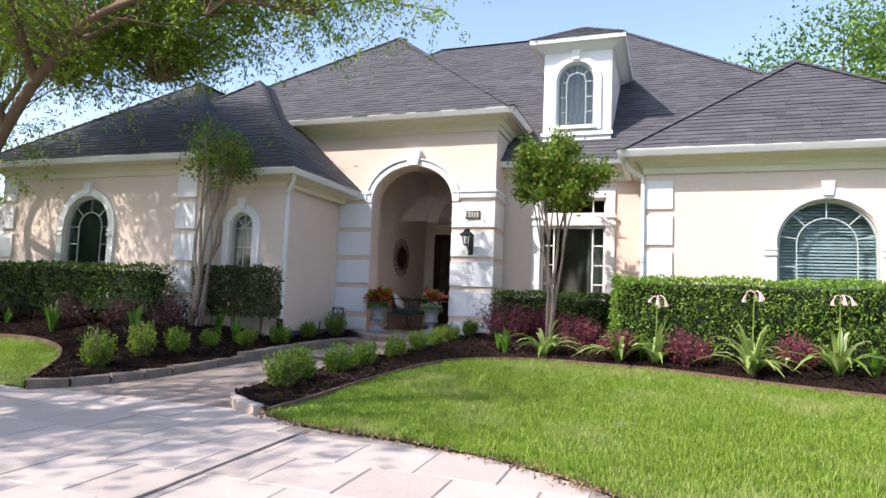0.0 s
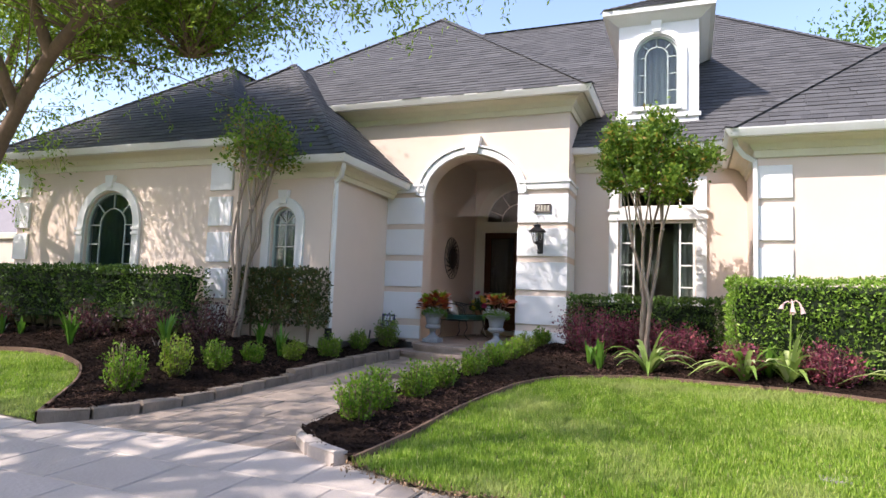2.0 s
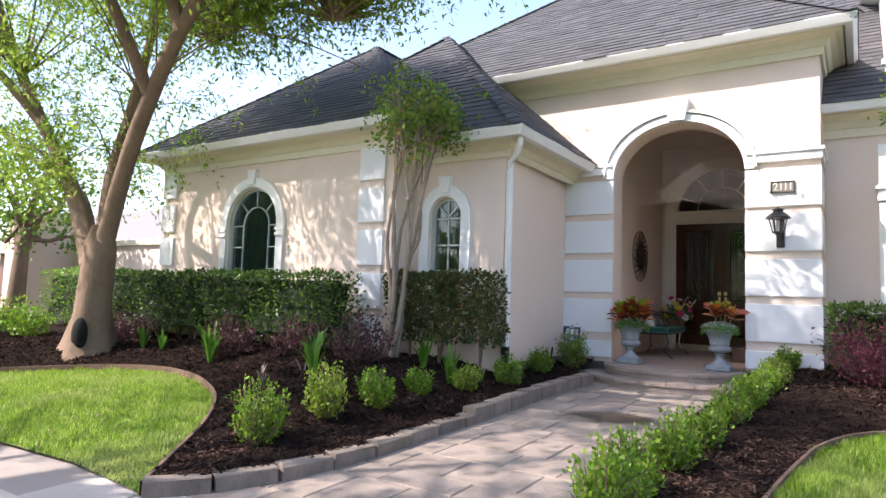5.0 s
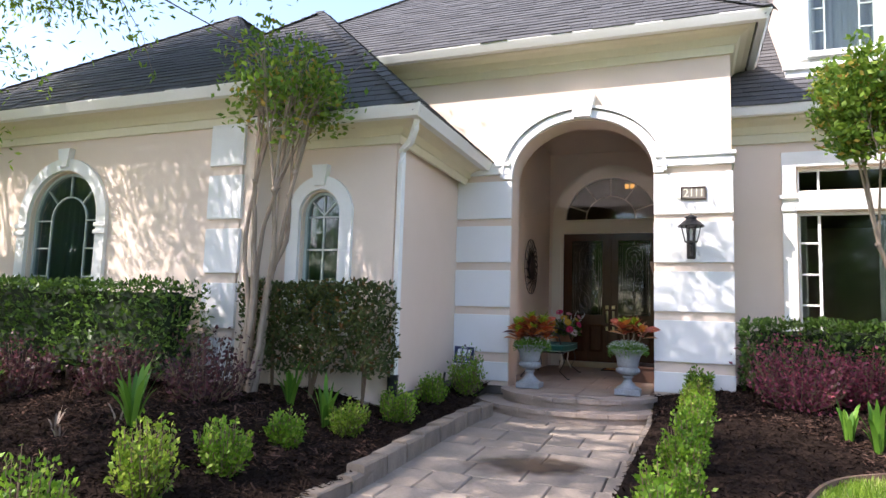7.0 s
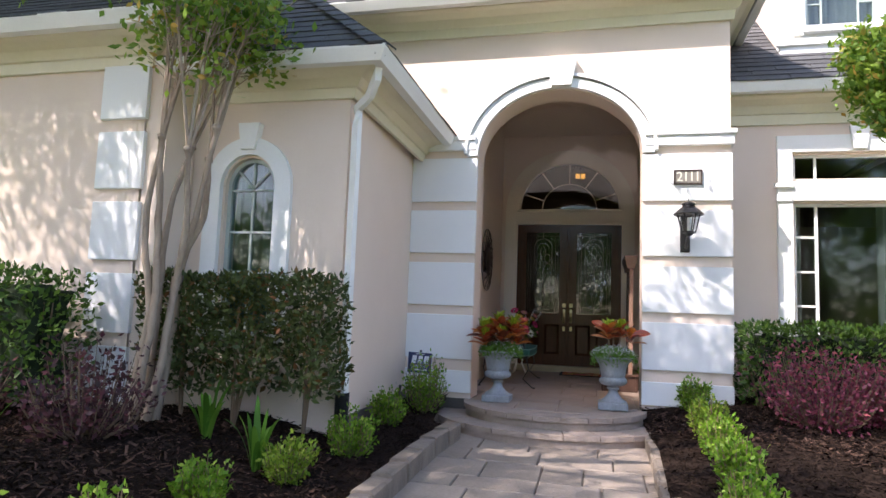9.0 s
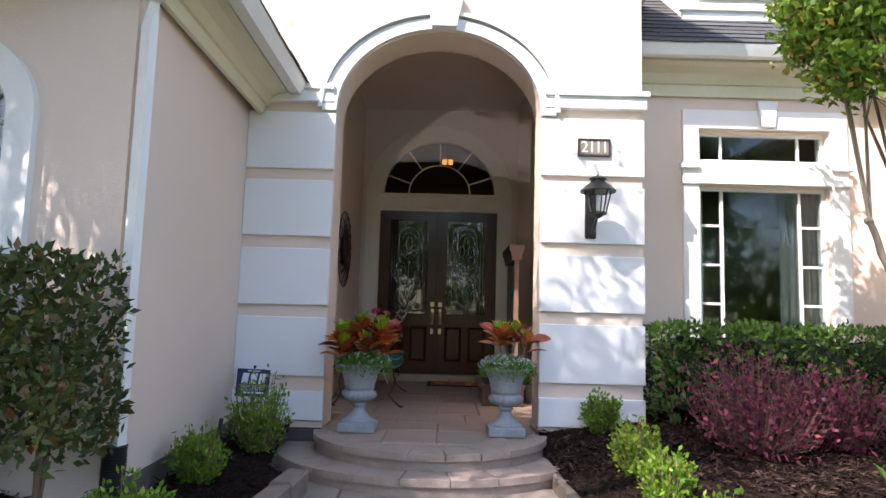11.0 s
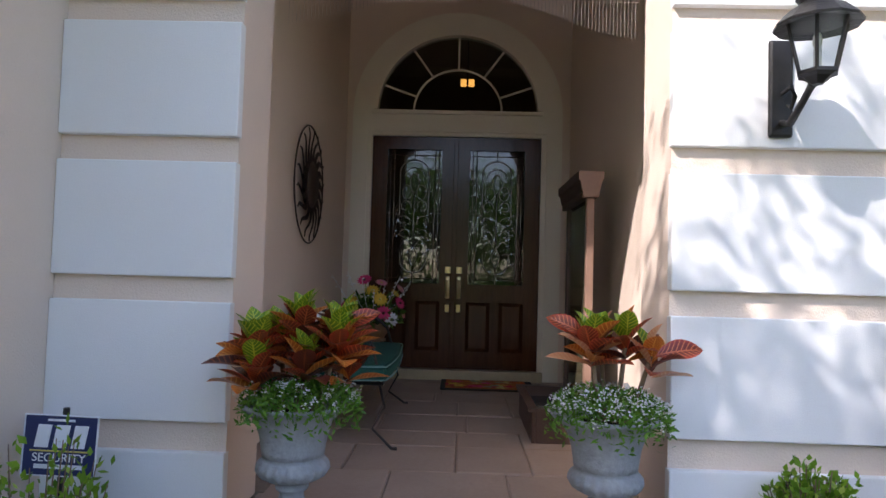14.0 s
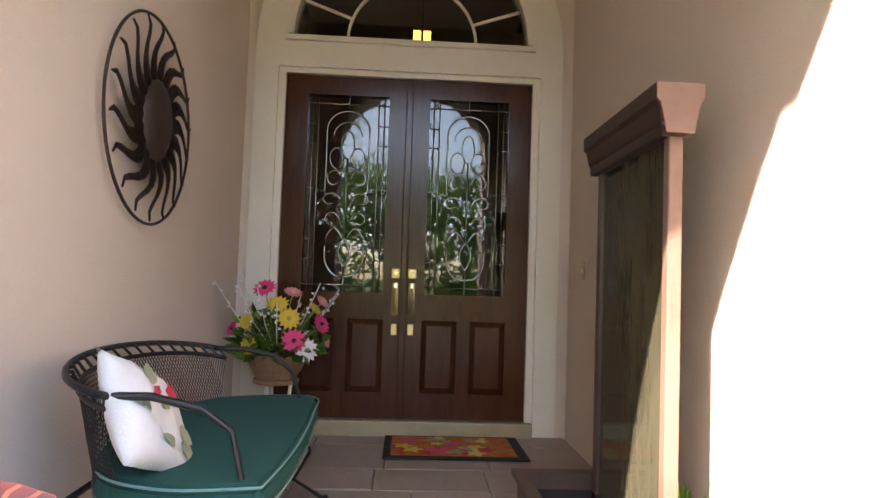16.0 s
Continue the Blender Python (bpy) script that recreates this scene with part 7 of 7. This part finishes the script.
pil.matrix_basis = pose(-2.61, 1.42, 0.91, 58, 24, 78) @ Matrix.Scale(0.94, 4)

# flower basket on a stand
stand = thing("plant_stand", "small white and wood plant stand beside the door", "stand", (-2.62, 3.45, 0.272))
part("top", lathe(B(), [(0.13, 0.42), (0.14, 0.425), (0.14, 0.445), (0.13, 0.45)], 24), WICKER, stand)
for k in range(3):
    a = k * 2.09
    part("leg", tube(B(), [(0.09 * math.cos(a), 0.09 * math.sin(a), 0.425), (0.06 * math.cos(a), 0.06 * math.sin(a), 0.15), (0.13 * math.cos(a), 0.13 * math.sin(a), 0.0)], 0.012, 8), PORCH_TRIM, stand)
pot = thing("flower_basket", "wicker basket of pink, yellow and white silk daisies", "flower basket", (-2.62, 3.45, 0.722))
pot.scale = (1.3, 1.3, 1.25)
part("basket", lathe(B(), [(0.09, 0.0), (0.12, 0.05), (0.14, 0.10), (0.145, 0.12), (0.13, 0.12), (0.10, 0.06)], 26), WICKER, pot)
rng = np.random.default_rng(12)
n = 620
d = rng.normal(size=(n, 3))
d[:, 2] = np.abs(d[:, 2]) * 0.8
d /= np.linalg.norm(d, axis=1, keepdims=True)
leaves("foliage", d * rng.uniform(0.06, 0.22, n)[:, None] + np.array([0, 0, 0.12]), 0.065, HEDGE_LEAF, pot, d, rng=rng)
PINK, YELLOW, WHITEP, EYE_DARK = (mat("pink_daisy", (0.72, 0.05, 0.18), None, 0.7), mat("yellow_daisy", (0.75, 0.50, 0.05), None, 0.7), mat("white_daisy", (0.8, 0.8, 0.78), None, 0.7), mat("daisy_eye", (0.05, 0.02, 0.01), None, 0.8))
ROSE = mat("rose_bloom", (0.72, 0.26, 0.32), None, 0.7)
blooms = [(0.10, -0.16, 0.20, PINK, 0.062), (0.07, -0.13, 0.30, YELLOW, 0.06), (0.15, -0.10, 0.15, WHITEP, 0.062), (-0.10, -0.15, 0.17, YELLOW, 0.05), (0.0, -0.05, 0.36, YELLOW, 0.06), (-0.05, -0.10, 0.44, PINK, 0.06), (0.06, 0.0, 0.42, ROSE, 0.05), (0.20, -0.02, 0.27, PINK, 0.055), (-0.2, -0.06, 0.24, PINK, 0.045), (0.22, 0.05, 0.18, ROSE, 0.04), (0.16, 0.04, 0.34, YELLOW, 0.045), (-0.14, 0.02, 0.33, ROSE, 0.035), (0.20, 0.0, 0.38, ROSE, 0.04), (-0.12, -0.12, 0.28, YELLOW, 0.045)]
for x, y, z, m, r in blooms:
    out = Vector((x, y - 0.1, (z - 0.1) * 0.6)).normalized()
    q = out.to_track_quat("Z", "Y").to_matrix().to_4x4()
    bm = B()
    for ring, (rr_, tilt) in enumerate(((r, 0.15), (r * 0.72, 0.45))):
        for k in range(13):
            a = k * 2 * math.pi / 13 + ring * 0.24
            w = rr_ * 0.22
            pts = [(0, -w * 0.3, 0), (rr_ * 0.6, -w, rr_ * tilt * 0.6), (rr_, 0, rr_ * tilt * 0.8), (rr_ * 0.6, w, rr_ * tilt * 0.6), (0, w * 0.3, 0)]
            bm.faces.new([bm.verts.new(Matrix.Rotation(a, 3, "Z") @ Vector(p)) for p in pts])
    bmesh.ops.transform(bm, matrix=Matrix.Translation((x, y, z)) @ q, verts=bm.verts)
    fl = part("daisy", bm, m, pot)
    bm = B()
    bmesh.ops.create_icosphere(bm, subdivisions=1, radius=r * 0.2, matrix=Matrix.Translation(Vector((x, y, z)) + out * r * 0.12))
    part("eye", bm, EYE_DARK if m is PINK else GOLD, fl)
    part("stalk", tube(B(), [(0, 0, 0.08), (x * 0.6, y * 0.6, z * 0.7), (x, y, z)], 0.003, 4), STRAP, pot)
for k in range(9):
    a = rng.uniform(0, 2 * math.pi)
    tip = Vector((0.3 * math.cos(a), 0.3 * math.sin(a) - 0.04, 0.38 + 0.15 * rng.random()))
    bm = tube(B(), [(0, 0, 0.1), tip * 0.6, tip], 0.0022, 4)
    for j in range(6):
        bmesh.ops.create_icosphere(bm, subdivisions=1, radius=0.007, matrix=Matrix.Translation(tip * (0.65 + 0.06 * j) + Vector(rng.normal(0, 0.012, 3))))
    part("sprig", bm, WHITEP, pot)

# pot in the corner by the fountain
cp = thing("plant_pot", "small dark ribbed pot with a spiky plant by the fountain", "pot", (-0.785, 1.80, 0.272))
part("pot", lathe(B(), [(0.055, 0.0), (0.062, 0.01), (0.07, 0.12), (0.082, 0.20), (0.085, 0.22), (0.075, 0.22), (0.07, 0.19)], 20), BLACK, cp, "", True)
part("soil", lathe(B(), [(0.072, 0.195), (0.04, 0.2)], 16), SOIL, cp)
rng = np.random.default_rng(77)
d = rng.normal(size=(70, 3)) * np.array([0.5, 0.5, 0.4]) + np.array([0, 0, 1.0])
leaves("foliage", np.tile(np.array([[0, 0, 0.19]]), (70, 1)) + rng.normal(0, 0.015, (70, 3)), 0.13, SWORD, cp, d * 2.0, rng=rng, width=0.12, spread=0.5)

# door mat
mt = thing("door_mat", "black-edged door mat with a bright flower pattern", "mat", (-1.50, 3.60, 0.274))
part("border", bx(-0.45, 0.45, -0.29, 0.27, 0, 0.012, bevel=0.004), RUBBER, mt)
part("field", bx(-0.40, 0.38, -0.23, 0.23, 0.012, 0.016), mat("mat_red", (0.45, 0.03, 0.03), (0.5, 0.3, 0.03), 0.95, 14, 90, 0.9, 0.5), mt, "red and yellow flower pattern")
rr = random.Random(6)
for k in range(26):
    x, y, r = rr.uniform(-0.36, 0.34), rr.uniform(-0.19, 0.19), rr.uniform(0.025, 0.06)
    bm = B()
    v = [bm.verts.new((x + r * (1 + 0.35 * math.cos(5 * a)) * math.cos(a), y + r * (1 + 0.35 * math.cos(5 * a)) * math.sin(a), 0.018 + k * 0.00005)) for a in (i * math.pi / 10 for i in range(20))]
    bm.faces.new(v)
    part("blossom", bm, (GOLD, RED, SAGE, PINK, YELLOW)[k % 5], mt)

# sun ornament
so = thing("sun_ornament", "round dark metal sun wall ornament with wavy rays", "wall ornament", (-3.02, 2.30, 2.02))
R = 0.46
ring = [(0.03, R * math.cos(k * math.pi / 32), R * math.sin(k * math.pi / 32)) for k in range(65)]
part("ring", tube(B(), ring, 0.007, 6), RUST_IRON, so)
bm = B()
bmesh.ops.create_uvsphere(bm, u_segments=28, v_segments=16, radius=1, matrix=pose(0.035, 0, 0) @ Matrix.Diagonal((0.06, 0.15, 0.19, 1)))
part("disc", bm, RUST_IRON, so, "plain domed metal disc", True)
for k in range(18):
    a = k * math.pi / 9
    r1 = R - 0.01
    bm = B()
    prev = None
    for i in range(9):
        u = i / 8
        r = 0.13 + (r1 - 0.13) * u
        b = a + 0.21 * math.sin(u * 5.4) * (0.4 + 0.8 * u)
        w = 0.044 * (1 - u) ** 0.7 + 0.003
        c = Vector((0.04 + 0.012 * math.sin(u * 3.1), r * math.cos(b), r * math.sin(b)))
        s = Vector((0, -math.sin(b), math.cos(b))) * w
        rg = [bm.verts.new(c - s), bm.verts.new(c + Vector((0.008, 0, 0))), bm.verts.new(c + s)]
        if prev:
            bm.faces.new((prev[0], prev[1], rg[1], rg[0]))
            bm.faces.new((prev[1], prev[2], rg[2], rg[1]))
        prev = rg
    bmesh.ops.solidify(bm, geom=bm.faces[:], thickness=0.004)
    part("ray", bm, RUST_IRON, so)

# netting hung in the top of the arch
NETM = mat("net_thread", (0.30, 0.27, 0.25), None, 0.9)
bm = B()
x = -2.66
while x < -0.94:
    zt = 3.0 + 0.74 * math.sqrt(max(0, 1 - ((x + 1.82) / 0.9) ** 2))
    y = 0.42 + 0.03 * math.sin(x * 5)
    box(bm, x - 0.00048, x + 0.00048, y, y + 0.0009, 2.62 + 0.10 * math.sin(x * 3 + 1), zt)
    x += 0.018
z = 2.7
while z < 3.72:
    hw = 0.88 * math.sqrt(max(0.02, 1 - (max(0, z - 3.02) / 0.75) ** 2))
    k = max(2, int(hw * 10))
    for i in range(k):
        x0, x1 = -1.82 - hw + 2 * hw * i / k, -1.82 - hw + 2 * hw * (i + 1) / k
        y = 0.42 + 0.03 * math.sin(x0 * 5)
        box(bm, x0, x1, y, y + 0.0009, z - 0.00048, z + 0.00048)
    z += 0.018
net = tagged(link("netting", bm, NETM), "fine pale netting hung across the top of the arch", "netting")


# ---- beyond the garden ----
gw = structure(link("wall_garden", bx(-20.0, -10.2, 0.2, 0.45, -0.3, 2.25), STUCCO), "beige stucco garden wall", "wall")
part("coping", bx(-20.1, -10.21, 0.12, 0.53, 2.25, 2.42, bevel=0.02), CREAM, gw)
gp = structure(link("wall_garden_pier", bx(-20.2, -19.0, -1.1, 0.19, -0.3, 3.0), STUCCO), "beige stucco gate pier", "wall")
part("coping", bx(-20.3, -18.9, -1.2, 0.19, 3.0, 3.22, bevel=0.03), CREAM, gp)
BRICK = mat("neighbour_brick", (0.20, 0.11, 0.08), (0.13, 0.08, 0.06), 0.9, 3, 40, 0.6, 0.3)
nb = thing("house", "neighbouring brick house with a grey hipped roof", "house", (-34, 12, -0.3))
nbw = part("wall", slab(B(), rect(-14, 14, 0, 3.4), [rect(4, 6, 0.9, 2.4), rect(8.5, 10.5, 0.9, 2.4)], -2, 6), BRICK, nb)
for x in (4, 8.5):
    part("window", bx(x + 0.02, x + 1.98, -1.9, -1.85, 0.92, 2.38), GLASS, nb)
bm = B()
v = [bm.verts.new(p) for p in ((-14.6, -2.6, 3.4), (14.6, -2.6, 3.4), (14.6, 6.6, 3.4), (-14.6, 6.6, 3.4), (-10, 2, 6.4), (10, 2, 6.4))]
for f_ in ((0, 1, 5, 4), (1, 2, 5), (2, 3, 4, 5), (3, 0, 4), (3, 2, 1, 0)):
    bm.faces.new([v[i] for i in f_])
part("roof", bm, mat("neighbour_shingle", (0.22, 0.20, 0.20), (0.16, 0.15, 0.15), 0.95, 2, 60, 0.6, 0.4), nb)
nb2 = thing("house", "neighbouring house with dark siding and a brick side", "house", (-31, -3.0, -0.3))
part("wall", bx(-5, 4.5, -3.5, 3, 0, 4.2), BRICK, nb2)
bm = B()
v = [bm.verts.new(p) for p in ((-5.5, -4, 4.2), (5, -4, 4.2), (5, 3.5, 4.2), (-5.5, 3.5, 4.2), (-2, 0, 7), (2, 0, 7))]
for f_ in ((0, 1, 5, 4), (1, 2, 5), (2, 3, 4, 5), (3, 0, 4), (3, 2, 1, 0)):
    bm.faces.new([v[i] for i in f_])
part("roof", bm, SHINGLE, nb2)
for i, (x, y, r, h) in enumerate([(-12.4, -4.9, 0.5, 0.7), (-13.5, -5.4, 0.6, 0.8), (-11.2, -4.6, 0.45, 0.55), (-14.8, -4.6, 0.6, 0.9), (-10.4, -4.7, 0.35, 0.45), (-12.8, -6.1, 0.5, 0.55)]):
    bush("garden_shrub", "loose green garden shrub in the mulch bed", "shrub", x, y, g_left(x, y), r, h, BOX_LEAF, 200 + i, 900, 0.06, 0.5, "loose shrubs by the garden wall")

# ---- mulch chips and grass ----
def chips(name, poly, zf, n, seed, material, parent, size=0.035, keep=None):
    rng = np.random.default_rng(seed)
    xs = np.array([p[0] for p in poly])
    ys = np.array([p[1] for p in poly])
    x = rng.uniform(max(xs.min(), -11), min(xs.max(), 8), n)
    y = rng.uniform(ys.min(), ys.max(), n)
    ok = inside(poly, x, y)
    if keep is not None:
        ok &= keep(x, y)
    x, y = x[ok], y[ok]
    m = len(x)
    z = zf(x, y) + rng.uniform(0.0, 0.018, m)
    a = rng.uniform(0, math.pi, m)
    L = size * rng.uniform(0.4, 1.5, m)
    w = L * rng.uniform(0.12, 0.35, m)
    t = rng.normal(0, 0.35, m)
    d = np.stack([np.cos(a), np.sin(a), t], 1) * L[:, None]
    s = np.stack([-np.sin(a), np.cos(a), rng.normal(0, 0.4, m)], 1) * w[:, None]
    c = np.stack([x, y, z + 0.004], 1)
    up = np.array([0, 0, 0.006])
    v = np.stack([c - d - s, c + d - s * 0.6, c + d * 0.9 + s, c - d * 0.9 + s * 0.7, c + up], 1).reshape(-1, 3)
    i = np.arange(m)[:, None] * 5
    faces = np.concatenate([i + np.array([[0, 1, 4]]), i + np.array([[1, 2, 4]]), i + np.array([[2, 3, 4]]), i + np.array([[3, 0, 4]])]).tolist()
    ob = raw(name, v.tolist(), faces, material)
    return tagged(ob, "loose shredded bark mulch scattered over the bed", "mulch", "", "stuff")


rl, rb = rough(left_bed_z), rough(right_bed_z)
chips("mulch", LEFT_BED, rl, 90000, 1, CHIP, left_bed, 0.022)
chips("mulch", LEFT_BED, rl, 34000, 2, CHIP_DRY, left_bed, 0.026, lambda x, y: np.sin(x * 1.3 + 1) + np.cos(y * 1.7) + 0.4 * np.sin(x * 5) > 0.25)
chips("mulch", RIGHT_BED, rb, 70000, 3, CHIP, right_bed, 0.022)
chips("mulch", RIGHT_BED, rb, 56000, 4, CHIP_DRY, right_bed, 0.024, lambda x, y: np.sin(x * 1.1) + np.cos(y * 1.2) > -0.3)


def grass(name, poly, zf, per, seed, xr, yr, label, length=0.048):
    rng = np.random.default_rng(seed)
    n = int((xr[1] - xr[0]) * (yr[1] - yr[0]) * per)
    x, y = rng.uniform(*xr, n), rng.uniform(*yr, n)
    ok = inside(poly, x, y)
    x, y = x[ok], y[ok]
    m = len(x)
    patch = np.array([noise.noise((a * 0.9, b * 0.9, seed)) for a, b in zip(x, y)])
    tuft = np.array([noise.noise((a * 9, b * 9, seed + 5)) for a, b in zip(x, y)])
    L = length * rng.uniform(0.5, 1.3, m) * (1 + 0.35 * patch + 0.7 * tuft)
    a = rng.uniform(0, 2 * math.pi, m)
    lean = rng.uniform(0.1, 0.8, m)
    z = zf(x, y) - 0.004
    w = 0.0042 + 0.0025 * rng.random(m)
    b0 = np.stack([x - np.sin(a) * w, y + np.cos(a) * w, z], 1)
    b1 = np.stack([x + np.sin(a) * w, y - np.cos(a) * w, z], 1)
    tp = np.stack([x + np.cos(a) * L * lean, y + np.sin(a) * L * lean, z + L], 1)
    v = np.stack([b0, b1, tp], 1).reshape(-1, 3)
    faces = np.arange(3 * m).reshape(-1, 3).tolist()
    return tagged(raw(name, v.tolist(), faces, GRASS), label, "grass", "", "stuff")


rz = lambda x, y: np.maximum(right_yard_z(x, y), paving_z(y) + 0.02)
grass("grass", RIGHT_LAWN, rz, 7000, 1, (-0.3, 8.0), (-10.5, -2.5), "short green lawn grass blades")
grass("grass", LEFT_LAWN, left_lawn_z, 4200, 2, (-11.5, -3.4), (-7.4, -4.4), "short sunlit lawn grass blades")
# worn fringe of dry leaves where the lawn meets the drive
rng = np.random.default_rng(9)
n = 1900
k = rng.integers(0, len(DRIVE_RIGHT) - 6, n)
pts = np.array(DRIVE_RIGHT)[k] + (np.array(DRIVE_RIGHT)[k + 1] - np.array(DRIVE_RIGHT)[k]) * rng.random((n, 1)) + rng.normal(0, 0.07, (n, 2))
P = np.stack([pts[:, 0], pts[:, 1], np.maximum(paving_z(pts[:, 1]) + 0.004, rz(pts[:, 0], pts[:, 1]) + 0.01)], 1)
tagged(leaves("leaf_litter", P, 0.03, mat("dry_leaf", (0.26, 0.17, 0.10), (0.14, 0.09, 0.05), 1.0, 3, 50, 0.8, 0.2, island=0.5), None, np.tile(np.array([[0, 0, 0.15]]), (n, 1)), rng=rng), "dry leaf litter along the edge of the drive", "leaf litter", "", "stuff")

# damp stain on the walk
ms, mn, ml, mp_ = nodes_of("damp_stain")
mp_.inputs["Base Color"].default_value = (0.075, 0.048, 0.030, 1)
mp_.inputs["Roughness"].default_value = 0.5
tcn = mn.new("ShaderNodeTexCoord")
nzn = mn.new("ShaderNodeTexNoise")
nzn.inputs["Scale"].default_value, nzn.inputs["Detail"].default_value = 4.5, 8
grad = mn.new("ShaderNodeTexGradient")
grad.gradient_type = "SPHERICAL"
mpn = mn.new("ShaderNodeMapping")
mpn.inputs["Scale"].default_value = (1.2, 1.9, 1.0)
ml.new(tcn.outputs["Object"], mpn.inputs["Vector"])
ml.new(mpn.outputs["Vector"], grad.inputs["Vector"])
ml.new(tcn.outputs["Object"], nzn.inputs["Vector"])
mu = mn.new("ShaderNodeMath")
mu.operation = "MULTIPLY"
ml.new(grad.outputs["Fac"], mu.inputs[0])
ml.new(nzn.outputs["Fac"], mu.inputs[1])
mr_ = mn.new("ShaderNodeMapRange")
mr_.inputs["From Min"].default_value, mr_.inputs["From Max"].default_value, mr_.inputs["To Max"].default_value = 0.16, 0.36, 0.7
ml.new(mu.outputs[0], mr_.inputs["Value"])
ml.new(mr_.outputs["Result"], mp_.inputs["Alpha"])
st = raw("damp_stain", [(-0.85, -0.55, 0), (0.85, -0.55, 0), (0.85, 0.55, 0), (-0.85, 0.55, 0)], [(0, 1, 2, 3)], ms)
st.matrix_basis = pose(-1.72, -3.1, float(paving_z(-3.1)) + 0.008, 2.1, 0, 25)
structure(st, "dark damp stain on the paved walk", "stain")

# valve box in the lawn
vb = thing("valve_box", "small grey square irrigation box lid set in the lawn", "box", (2.92, -6.1, float(rz(np.array([2.92]), np.array([-6.1]))[0])))
VB = mat("valve_grey", (0.24, 0.23, 0.19), (0.14, 0.13, 0.10), 0.9, 12, 90)
part("lid", bx(-0.07, 0.07, -0.07, 0.07, -0.03, 0.005, bevel=0.006), VB, vb)
part("collar", slab(B(), rect(-0.09, 0.09, -0.09, 0.09), [rect(-0.073, 0.073, -0.073, 0.073)], -0.03, 0.008, "xy"), VB, vb)
